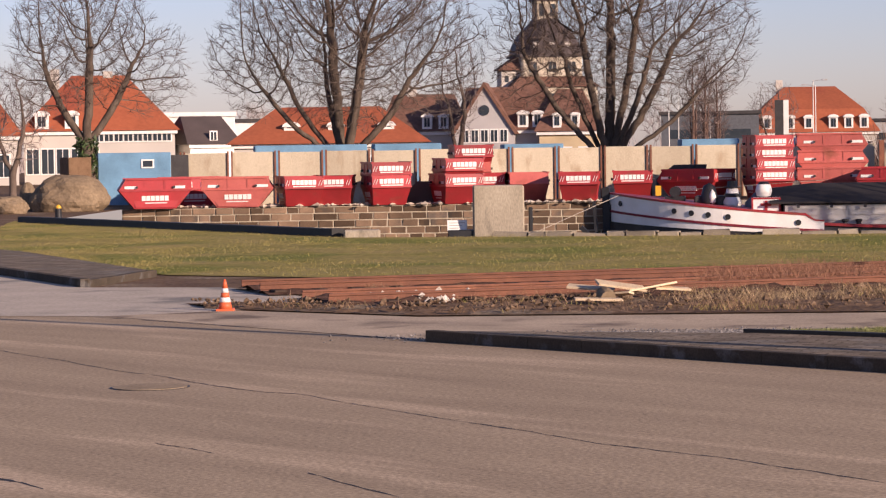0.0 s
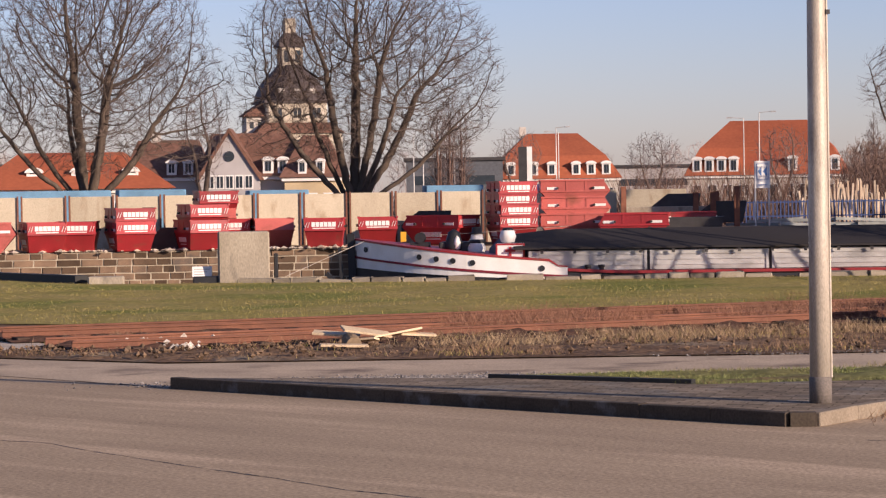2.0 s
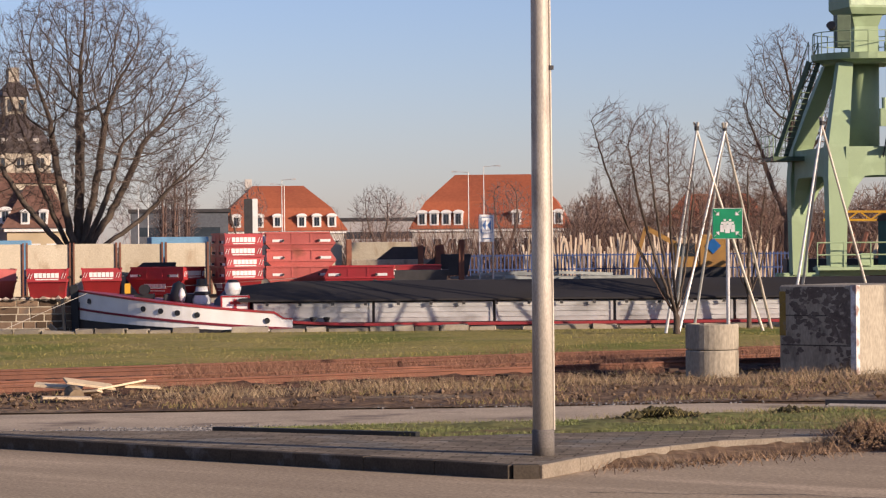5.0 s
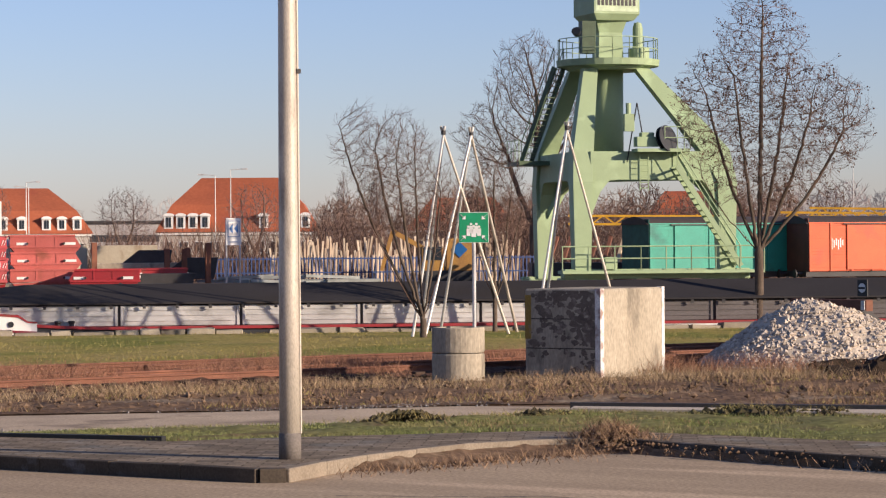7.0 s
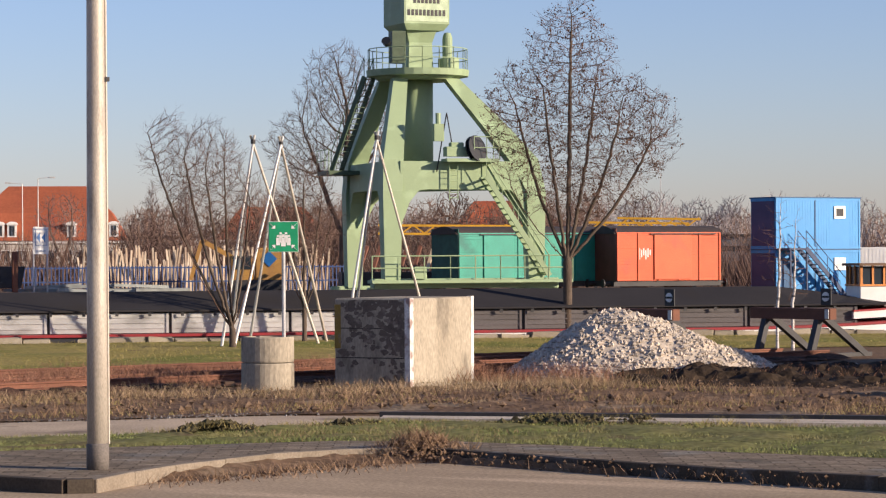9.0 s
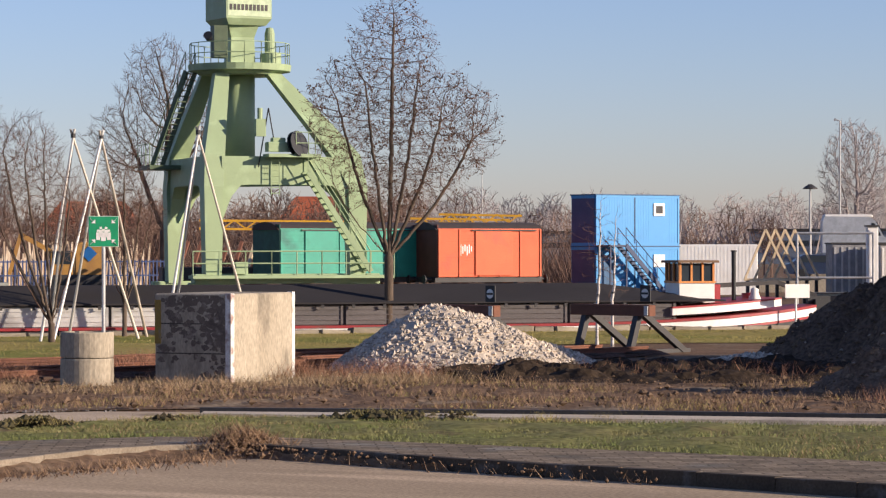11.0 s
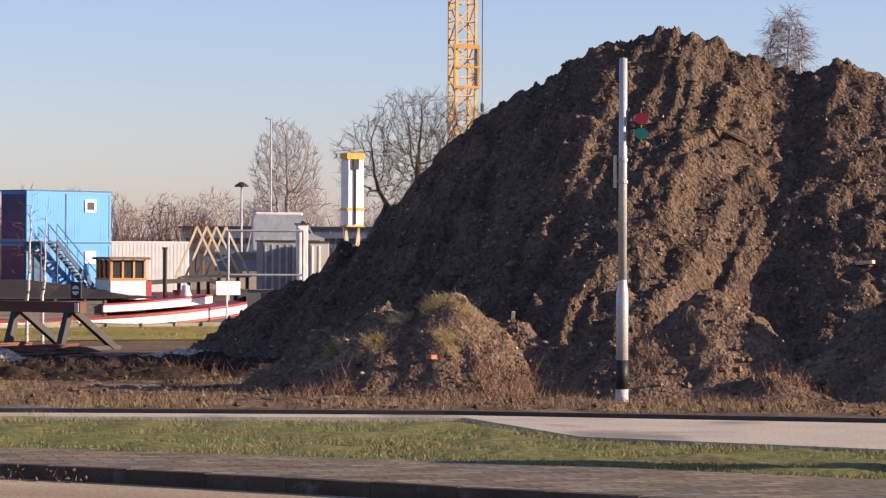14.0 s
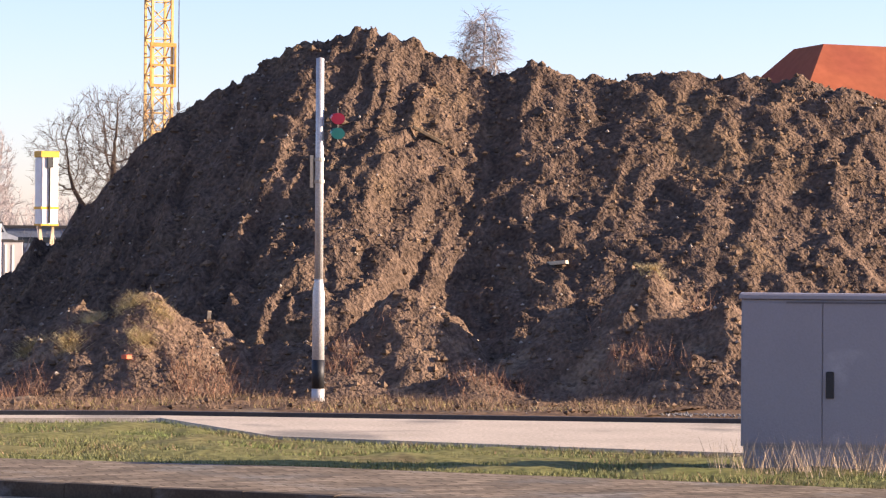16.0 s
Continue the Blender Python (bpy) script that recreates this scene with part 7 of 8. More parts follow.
for x, y in ((0.1, -1.25), (1.25, -1.25)):
    part("post", Mesh().box(x, x + 0.08, y, y + 0.08, 0, 2.65), bpy.data.materials["dark_blue_steel"], stx)
# white container, trusses, masts, van, silo, fences to the right
wc = thing("white_container", "dull white storage container on the yard", "container", pose(*polar(28.9, 150), 0, 0, 0, -22))
part("body", Mesh().box(0, 4.6, 0, 2.4, 0, 2.75, c=0.04), WHITE, wc)
for i in range(22):
    part("corrugation", Mesh().box(0.15 + i * 0.2, 0.23 + i * 0.2, -0.007, 0.0, 0.1, 2.65), WHITE, wc)
for i in range(4):
    t = thing("roof_truss", "pale raw timber roof truss leaning upright", "roof truss", pose(*polar(30.8 + i * 0.2, 140 + i * 0.7), 0, 0, 0, -20), group="timber trusses")
    part("rafter", Mesh().beam((-1.1, 0, 0.9), (0, 0, 3.5), 0.11), WOOD, t)
    part("rafter", Mesh().beam((1.3, 0, 0.9), (0, 0, 3.5), 0.11), WOOD, t)
    part("tie", Mesh().beam((-1.1, 0, 0.95), (1.3, 0, 0.95), 0.13), WOOD, t)
    part("support", Mesh().box(-1.0, -0.85, -0.1, 0.1, 0, 0.9), DARKSTEEL, t)
    part("support", Mesh().box(1.05, 1.2, -0.1, 0.1, 0, 0.9), DARKSTEEL, t)
gf = thing("pipe_frame", "white tubular steel frame standing on the bank", "frame", pose(*polar(31.45, 104), 0, 0, 0, -32))
W = 104 * math.radians(1.56)
for x in (0, W):
    part("post", Mesh().tube((x, 0, 0.0), (x, 0, 3.12), 0.05, n=10), PALESTEEL, gf)
part("crossbar", Mesh().tube((0, 0, 3.12), (W, 0, 3.12), 0.05, n=10), PALESTEEL, gf)
part("crossbar", Mesh().tube((0, 0, 1.45), (W, 0, 1.45), 0.045, n=10), PALESTEEL, gf)
van = thing("van", "white panel van with dark cab windows parked on the yard", "van", pose(*polar(31.95, 172), 1.9, 0, 0, -28))
prof = [(0.0, 0.35), (4.4, 0.35), (4.45, 1.1), (3.75, 1.35), (3.25, 2.3), (2.9, 2.55), (0.15, 2.6), (0.0, 2.3)]
part("body", Mesh().profile(prof, -0.95, 0.95), mat("grey_van_paint", (0.45, 0.48, 0.52), 0.4), van)
part("roof", Mesh().box(0.1, 3.1, -0.9, 0.9, 2.55, 2.72, c=0.08), WHITE, van)
part("side_window", Mesh().profile([(3.0, 1.4), (3.6, 1.4), (3.2, 2.15), (3.0, 2.2)], -0.97, -0.951), PANE, van)
part("windscreen", Mesh().profile([(3.75, 1.42), (3.79, 1.42), (3.34, 2.25), (3.3, 2.25)], -0.8, 0.8), PANE, van)
for x in (0.8, 3.6):
    for y in (-0.85, 0.85):
        part("wheel", Mesh().lathe([(0.0, -0.1), (0.34, -0.1), (0.34, 0.1), (0.0, 0.1)], 18, pose(x, y, 0.34, 90, 0, 0)), BLACK, van, "black tyre")
solid("loading_ramp", Mesh().box(-1, 6, -2, 2, 0, 1.9), CONCRETE, "concrete loading ramp under the van", "ramp", pose(*polar(31.95, 172), 0, 0, 0, -28))
car = thing("car", "dark blue parked car beyond the fence", "car", pose(*polar(31.2, 160), 0.75, 0, 0, -25))
part("body", Mesh().profile([(0, 0.3), (4.2, 0.3), (4.2, 0.8), (3.3, 0.95), (2.6, 1.42), (1.0, 1.42), (0.3, 0.95), (0, 0.85)], -0.8, 0.8), mat("dark_blue_car", (0.03, 0.045, 0.09), 0.3), car)
part("side_glass", Mesh().profile([(0.6, 0.97), (3.0, 0.97), (2.5, 1.34), (1.1, 1.34)], -0.82, -0.801), PANE, car)
for x in (0.8, 3.4):
    part("wheel", Mesh().lathe([(0.0, -0.1), (0.3, -0.1), (0.3, 0.1), (0.0, 0.1)], 16, pose(x, -0.75, 0.3, 90, 0, 0)), BLACK, car, "black tyre")
solid("yard_bank", Mesh().box(-2, 9, -1.5, 3, 0, 0.75), CONCRETE, "raised yard surface under parked cars", "ground", pose(*polar(31.2, 160), 0, 0, 0, -25), kind="structure")
for az, d, w, h, mt, lab in ((32.75, 140, 2.9, 2.75, mat("grey_slat_shed", (0.3, 0.29, 0.29), 0.8), "grey slatted store shed"), (33.35, 138, 1.0, 2.7, GREYPLASTER, "narrow grey cabin"), (33.0, 137, 0.55, 3.6, WHITE, "tall white louvred box")):
    sh = thing("yard_shed", lab + " on the yard", "shed", pose(*polar(az, d), 0, 0, 0, -22))
    dp = 1.8 if w > 0.8 else 0.4
    part("body", Mesh().box(-w / 2, w / 2, 0, dp, 0, h, c=0.03), mt, sh)
    for i in range(int(w / 0.36)):
        part("slat", Mesh().box(-w / 2 + 0.1 + i * 0.36, -w / 2 + 0.2 + i * 0.36, -0.04, 0.0, 0.1, h - 0.15), WHITE if w < 2 else PALESTEEL, sh)
    part("roof", Mesh().box(-w / 2 - 0.06, w / 2 + 0.06, -0.06, dp + 0.06, h, h + 0.08), DARKSTEEL, sh)
silo = thing("cement_silo", "slim white and yellow cement silo on a steel frame", "silo", pose(*polar(34.03, 160), 0, 0, 0, -8))
part("tank", Mesh().box(-0.55, 0.55, -0.45, 0.45, 3.75, 7.6, c=0.08), WHITE, silo, "white tank")
for z0, z1 in ((7.6, 7.95), (4.6, 4.75), (3.65, 3.75)):
    part("yellow_band", Mesh().box(-0.57, 0.57, -0.47, 0.47, z0, z1), YELLOW, silo, "yellow band")
part("pipe", Mesh().tube((-0.05, -0.51, 3.8), (-0.05, -0.51, 7.5), 0.05, n=8).box(-0.2, 0.15, -0.57, -0.47, 7.0, 7.6), BLACK, silo, "black filling pipe")
for s, e in (((-0.6, 0), (-0.45, 0)), ((0.6, 0), (0.45, 0)), ((-0.6, 0), (0.1, 0)), ((0.6, 0), (-0.1, 0))):
    part("leg", Mesh().beam((e[0], 0, 0), (s[0] * 0.7, 0, 3.7), 0.1), WOOD, silo)
# tower crane mast
tc = thing("tower_crane", "yellow lattice mast of a distant tower crane", "crane", pose(*polar(36.32, 200), 0, 0, 0, -36.3 + 20))
H0, hw = 26.0, 0.75
TCY = mat("pale_yellow_crane_paint", (0.75, 0.46, 0.16), 0.6)
for sx_, sy_ in ((-1, -1), (1, -1), (1, 1), (-1, 1)):
    part("chord", Mesh().box(sx_ * hw - 0.09, sx_ * hw + 0.09, sy_ * hw - 0.09, sy_ * hw + 0.09, 0, H0), TCY, tc)
bay = 1.35
for k in range(int(H0 / bay)):
    z0, z1 = k * bay, (k + 1) * bay
    me = Mesh()
    for i, (a, b) in enumerate((((-hw, -hw), (hw, -hw)), ((hw, -hw), (hw, hw)), ((hw, hw), (-hw, hw)), ((-hw, hw), (-hw, -hw)))):
        if (k + i) % 2:
            a, b = b, a
        me.beam((*a, z0), (*b, z1), 0.08)
        me.beam((*a, z1), (*b, z1), 0.07)
    part("lattice_bay", me, TCY, tc)
part("climbing_frame", Mesh().box(-1.0, -0.86, -1.0, -0.86, 14.0, 17.2).box(0.86, 1.0, -1.0, -0.86, 14.0, 17.2).box(-1.0, 1.0, -1.02, -0.9, 16.9, 17.2).box(-1.0, 1.0, -1.02, -0.9, 14.0, 14.2).box(-1.0, 1.0, -1.02, -0.9, 15.5, 15.65), mat("deep_orange_paint", (0.62, 0.3, 0.06), 0.6), tc, "orange climbing frame")
part("hoist_rope", Mesh().tube((1.55, 0, 13.0), (1.55, 0, 26), 0.035, n=5), DARKSTEEL, tc)
part("hook", Mesh().box(1.45, 1.65, -0.1, 0.1, 12.4, 13.0, c=0.03), DARKSTEEL, tc)


def light_mast(az, d, top, arm, label, r=0.07):
    t = thing("street_lamp", label, "lamp post", pose(*polar(az, d), 0, 0, 0, -az), group="distant lamp posts")
    part("mast", Mesh().tube((0, 0, 0), (0, 0, top), r, r * 0.6, 8), PALESTEEL, t)
    if arm:
        part("arm", Mesh().tube((0, 0, top), (arm, 0, top + 0.1), r * 0.6, n=6), PALESTEEL, t)
        part("lamp_head", Mesh().box(min(arm, arm * 1.5), max(arm, arm * 1.5), -0.12, 0.12, top + 0.02, top + 0.17), PALESTEEL, t)
    return t


light_mast(32.33, 175, z_at(0.0455, 175), -0.25, "slender pale yard light mast")
t = light_mast(31.72, 160, z_at(0.021, 160), 0, "dark yard lamp post with a round hood", 0.09)
part("hood", Mesh().lathe([(0.0, 0.28), (0.1, 0.28), (0.42, 0.06), (0.42, 0.0), (0.0, 0.0)], 16, pose(0, 0, z_at(0.021, 160))), DARKSTEEL, t, "dark round hood")
for az, s, arm in ((11.63, 0.0255, -0.6), (11.95, 0.0275, 0.6), (7.73, 0.0232, 0.5), (7.78, 0.0215, -0.5), (1.63, 0.0145, 0.5), (1.9, 0.0130, 0.5), (24.9, 0.0285, 0), (-0.75, 0.0105, 0.4), (5.6, 0.018, 0), (4.75, 0.022, 0), (4.95, 0.02, 0)):
    light_mast(az, 290, z_at(s, 290), arm * 2, "distant pale street lamp")
# tall notice pylon in front of the house
py = thing("advert_pylon", "dark and white advertising pylon", "pylon", pose(*polar(7.1, 320), 0, 0, 0, -7))
part("dark_half", Mesh().box(-0.9, 0.1, -0.3, 0.3, 0, z_at(0.0165, 320)), DARKSTEEL, py)
part("white_half", Mesh().box(0.1, 0.7, -0.3, 0.3, 0, z_at(0.0165, 320)), WHITE, py)
# waterway sign
ws = thing("waterway_sign", "blue and white double arrow sign on two posts", "sign", pose(*polar(12.0, 138), 0, 0, 0, 18))
for x in (-0.38, 0.4):
    part("post", Mesh().tube((x, 0.05, 0), (x, 0.05, 3.9), 0.045, n=8), PALESTEEL, ws)
pl = part("plate", Mesh().box(-0.43, 0.43, -0.03, 0.0, 2.62, 3.98), WHITE, ws, "white plate")
part("blue_field", Mesh().box(-0.34, 0.34, -0.04, -0.03, 3.05, 3.84).box(-0.31, 0.31, -0.044, -0.04, 3.08, 3.81), SIGNBLUE, pl)
part("white_field", Mesh().box(-0.31, 0.31, -0.048, -0.0445, 3.08, 3.81), WHITE, pl)
for x in (-0.28, 0.02):
    part("arrow", Mesh().add([(x, -0.05, 3.45), (x + 0.22, -0.05, 3.72), (x + 0.22, -0.05, 3.5), (x + 0.2, -0.05, 3.45), (x + 0.22, -0.05, 3.4), (x + 0.22, -0.05, 3.18)], [(0, 1, 2, 3), (0, 3, 4, 5)]), SIGNBLUE, pl)
part("text_bar", Mesh().box(-0.26, 0.26, -0.04, -0.03, 2.76, 2.8), SIGNBLUE, pl)

# ---- blue fence, pale pole stacks, yellow machine ----
fen = thing("steel_fence", "blue steel bar fence across the far yard", "fence", kind="structure")
A, B = Vector((*polar(11.5, 148), 0)), Vector((*polar(18.5, 152), 0))
n = 90
bar = tidy(Mesh().box(-0.03, 0.03, -0.03, 0.03, 0, 1.95).data("bar", BLUEDARK))
for i in range(n + 1):
    q = A.lerp(B, i / n)
    piece("bar", bar, fen, pose(q.x, q.y, 0))
me = Mesh()
for z in (0.4, 1.1, 1.85):
    me.beam(A + Vector((0, 0, z)), B + Vector((0, 0, z)), 0.07)
part("fence_rail", me, BLUEDARK, fen)
rnd = random.Random(15)
ps = thing("pole_stack", "row of upright pale steel poles stored in a yard", "poles")
pole = tidy(Mesh().box(-0.055, 0.055, -0.05, 0.05, 0, 1).data("pole", mat("pale_rusty_pole", (0.5, 0.4, 0.29), 0.8, col2=(0.3, 0.19, 0.12), scale=1.2, per_object=0.35)))
for i in range(190):
    az = 12.7 + 5.2 * rnd.random()
    x, y = polar(az, rnd.uniform(165, 185))
    piece("pole", pole, ps, pose(x, y, 0, rnd.uniform(-6, 6), rnd.uniform(-9, 9), 0) @ Matrix.Diagonal((1, 1, rnd.uniform(1.8, 3.2), 1)))
for i in range(7):
    az = 11.8 + i * 0.45
    solid("steel_section", Mesh().box(-1.4, 1.4, -0.2, 0.2, 0, 0.16).box(-1.4, 1.4, -0.2, 0.2, 0.35, 0.5), mat("section_grey%d" % 0, (0.32, 0.33, 0.3), 0.6, per_object=0.3) if i == 0 else bpy.data.materials["section_grey0"], "grey stacked steel sections on the yard", "steel section", pose(*polar(az, 140.5), 0.35 + 0.2 * (i % 2), rnd.uniform(-4, 4), rnd.uniform(-5, 5), -12 + rnd.uniform(-20, 20)), group="stacked steel sections")
solid("yard_sill", Mesh().box(0, 20, -1.2, 1.2, 0, 0.35), CONCRETE, "low concrete sill carrying stored steel", "sill", pose(*polar(11.6, 140.3), 0, 0, 0, -14), kind="structure")
OLDYEL = mat("faded_machine_yellow", (0.42, 0.22, 0.05), 0.7, col2=(0.25, 0.13, 0.05), scale=2)
ym = thing("yellow_machine", "yellow construction machine with a blue diamond sign", "machine", pose(*polar(16.5, 146), 0, 0, 0, -16))
part("chassis", Mesh().box(-1.6, 1.3, -0.9, 0.9, 0.5, 1.2, c=0.06), DARKSTEEL, ym)
part("body", Mesh().box(-0.2, 1.3, -0.9, 0.9, 1.2, 2.9, c=0.08), OLDYEL, ym)
part("cab", Mesh().box(-1.5, -0.25, -0.85, 0.85, 1.2, 2.4, c=0.08), OLDYEL, ym)
part("cab_window", Mesh().box(-1.35, -0.4, -0.87, -0.85, 1.75, 2.45), PANE, ym)
part("diamond", Mesh().box(-0.3, 0.3, -0.94, -0.92, -0.3, 0.3, pose(0.55, 0, 2.3, 0, 45, 0)), SIGNBLUE, ym, "blue diamond sign")
part("boom", Mesh().beam((-1.4, 0, 2.4), (-3.0, 0, 3.3), 0.25).beam((-3.0, 0, 3.3), (-3.6, 0, 1.2), 0.2), OLDYEL, ym)
for x in (-1.0, 0.8):
    part("wheel", Mesh().lathe([(0.0, -0.15), (0.5, -0.15), (0.5, 0.15), (0.0, 0.15)], 18, pose(x, -0.85, 0.5, 90, 0, 0)), BLACK, ym, "black tyre")
for az, l, z in ((19.0, 9, 3.75), (23.4, 6.0, 3.85), (24.0, 5.0, 4.1)):
    bm_ = thing("lattice_boom", "yellow lattice boom section lying behind the wagons", "boom section", pose(*polar(az, 165), 0, 0, 0, -az), group="lattice booms")
    me = Mesh()
    for s in (0, 0.5):
        me.beam((0, 0, z + s), (l, 0, z + s - 0.1), 0.13)
    part("chord", me, YELLOW, bm_)
    me = Mesh()
    for i in range(int(l / 0.7)):
        me.beam((i * 0.7, 0, z + 0.5 * (i % 2)), (i * 0.7 + 0.7, 0, z + 0.5 * ((i + 1) % 2)), 0.08)
    part("lacing", me, YELLOW, bm_)
    part("trestle", Mesh().box(0.3, 0.5, -0.3, 0.3, 0, z).box(l - 0.5, l - 0.3, -0.3, 0.3, 0, z), DARKSTEEL, bm_)


# ---- houses beyond the yard ----
def window(parent, m, w, h, frame_mat=WHITE, pane_mat=PANE, name="window"):
    wd = part(name, Mesh().box(-w / 2 - 0.12, w / 2 + 0.12, -0.06, 0.02, -0.12, h + 0.12, m), frame_mat, parent)
    part("pane", Mesh().box(-w / 2, -0.04, -0.09, -0.06, 0, h, m).box(0.04, w / 2, -0.09, -0.06, 0, h, m), pane_mat, wd)
    return wd


def dormer(parent, m, w, h, depth, roof_mat, wall_mat=WHITE, arch=True):
    """A roof dormer with a window; its front stands in the local plane y = 0."""
    dm = part("dormer", Mesh().box(-w / 2, w / 2, 0, depth, 0, h, m), wall_mat, parent, "white dormer")
    arc = [(w * 0.62 * math.cos(t), h + 0.35 * w * math.sin(t)) for t in np.linspace(0, math.pi, 9)]
    part("dormer_roof", Mesh().profile(arc, -0.15, depth, m), roof_mat if not arch else wall_mat, dm)
    part("pane", Mesh().box(-w * 0.28, -0.03, -0.05, 0.0, 0.25, h * 0.92, m).box(0.03, w * 0.28, -0.05, 0.0, 0.25, h * 0.92, m), PANE, dm)
    return dm


def house(label, az, d, turn, w, depth, eaves, ridge, hip, roof_mat, wall_mat, rows, mansard=0.0, dormers=(), chimneys=(), over=0.5):
    """A plastered house with a hipped or gabled roof, its front along x, centred."""
    h = thing("house", label, "house", pose(*polar(az, d), 0, 0, 0, -az + turn))
    part("wall", Mesh().box(-w / 2, w / 2, 0, depth, 0, eaves), wall_mat, h)
    o = over
    if mansard:
        zm = eaves + (ridge - eaves) * 0.5
        rings = [[(-w / 2 - o, -o, eaves), (w / 2 + o, -o, eaves), (w / 2 + o, depth + o, eaves), (-w / 2 - o, depth + o, eaves)],
                 [(-w / 2 + mansard * 0.5, mansard * 0.5, zm), (w / 2 - mansard * 0.5, mansard * 0.5, zm), (w / 2 - mansard * 0.5, depth - mansard * 0.5, zm), (-w / 2 + mansard * 0.5, depth - mansard * 0.5, zm)],
                 [(-w / 2 + hip, depth / 2 - 0.1, ridge), (w / 2 - hip, depth / 2 - 0.1, ridge), (w / 2 - hip, depth / 2 + 0.1, ridge), (-w / 2 + hip, depth / 2 + 0.1, ridge)]]
    else:
        rings = [[(-w / 2 - o, -o, eaves), (w / 2 + o, -o, eaves), (w / 2 + o, depth + o, eaves), (-w / 2 - o, depth + o, eaves)],
                 [(-w / 2 + hip, depth / 2 - 0.1, ridge), (w / 2 - hip, depth / 2 - 0.1, ridge), (w / 2 - hip, depth / 2 + 0.1, ridge), (-w / 2 + hip, depth / 2 + 0.1, ridge)]]
    roof = part("roof", Mesh().loft(rings), roof_mat, h)
    part("cornice", Mesh().box(-w / 2 - 0.25, w / 2 + 0.25, -0.3, -0.01, eaves - 0.35, eaves - 0.02), WHITE, h)
    for z, n_, ww, hh, x0, x1 in rows:
        for i in range(n_):
            x = x0 + (x1 - x0) * (i + 0.5) / n_
            window(h, pose(x, 0, z), ww, hh)
    slope = ((ridge - eaves) * 0.5) / (mansard * 0.5 + o) if mansard else (ridge - eaves) / (depth / 2 + o)
    for x, z, ww, hh in dormers:
        y = (z - eaves) / slope - o
        dormer(h, pose(x, y + 0.05, z), ww, hh, hh / slope + 0.3, roof_mat)
    for x, y, hh in chimneys:
        ch = part("chimney", Mesh().box(x - 0.45, x + 0.45, y - 0.4, y + 0.4, eaves, ridge + hh), PLASTER, roof)
    return h


house("pale house with a steep red hipped tile roof and dormers", -7.1, 262, 0, 14.2, 12, 5.0, 10.4, 4.5, TILE, PLASTER, ((1.0, 5, 1.1, 2.3, -7, 0), (4.0, 8, 0.75, 0.9, -0.5, 6.8)), dormers=((-5.4, 5.2, 1.3, 1.3), (-2.6, 5.2, 1.3, 1.3)), chimneys=((-4.2, 5, 0.6), (0.9, 6, 0.4)))
house("pale side wing with a red tile roof", -9.6, 258, 0, 7.5, 10, 4.6, 8.3, 2.0, TILE, PLASTER, ((0.8, 3, 1.1, 2.0, -3.5, 3.5),), dormers=((0.5, 4.9, 1.2, 1.1),))
solid("white_hall", Mesh().box(-5, 3.2, 0, 9, 0, 7.2, c=0.1).box(-5.2, 3.4, -0.2, 0.0, 6.8, 7.3), WHITE, "plain white flat-roofed building", "building", pose(*polar(-4.9, 305), 0, 0, 0, 5))
house("small dark-roofed house between larger ones", -4.75, 270, 25, 5.0, 6, 3.6, 6.4, 0.3, SLATE, WHITE, ((1.2, 2, 0.9, 1.2, -2, 2), (4.0, 1, 0.6, 0.8, -1, 1)))
house("long low house with a red tile roof and eyebrow dormers", -2.35, 235, 0, 16.2, 11, 3.4, 6.6, 3.6, TILE, PLASTER, ((0.9, 9, 0.9, 1.3, -8, 8),), dormers=((-3.2, 4.5, 1.3, 0.35), (0.6, 4.5, 1.3, 0.35), (5.0, 4.5, 1.3, 0.35)), over=0.7)
gab = house("grey plaster gabled house with brown tile roof and dormers", 1.3, 262, -4, 8.6, 10, 4.5, 8.7, 0.4, TILEBROWN, GREYPLASTER, ((0.8, 5, 0.9, 1.4, -4.2, 4.2),), dormers=((1.9, 4.7, 1.0, 1.3), (3.3, 4.7, 1.0, 1.3)))
house("pale wing with a long brown tile roof and two dormers", -0.42, 266, -4, 7.6, 10, 4.5, 8.2, 0.8, TILEBROWN, PLASTER, ((0.8, 6, 0.8, 1.5, -3.6, 3.6),), dormers=((0.6, 4.7, 0.95, 1.2), (2.2, 4.7, 0.95, 1.2)), chimneys=((-1.2, 5, 0.7),))
house("ochre plastered wing with a hipped brown tile roof", 2.62, 260, -4, 5.2, 10, 4.3, 8.4, 1.4, TILEBROWN, OCHRE, ((1.0, 3, 0.8, 1.7, -2.4, 2.4),), dormers=((-0.9, 4.6, 0.8, 1.2), (0.8, 4.6, 0.8, 1.2)))
gm = pose(-1.75, -0.8, 0)
part("gable_wall", Mesh().profile([(-2.9, 0), (2.9, 0), (2.9, 4.3), (0.3, 8.6), (-0.3, 8.6), (-2.9, 4.3)], 0, 2.5, gm), GREYPLASTER, gab, "pale grey gable front")
part("gable_roof", Mesh().profile([(-3.3, 4.1), (0, 9.1), (3.3, 4.1), (2.9, 4.1), (0, 8.6), (-2.9, 4.1)], -0.25, 5.5, gm), TILEBROWN, gab)
for z, n_, hh in ((0.8, 4, 1.5), (3.4, 5, 1.1)):
    for i in range(n_):
        window(gab, gm @ pose(-2.3 + 4.6 * (i + 0.5) / n_, 0, z), 0.6, hh)
part("round_window", Mesh().lathe([(0.0, 0), (0.5, 0), (0.5, 0.1), (0.0, 0.1)], 18, gm @ pose(0, 0, 6.4, 90, 0, 0)), PANE, gab, "dark oval window")

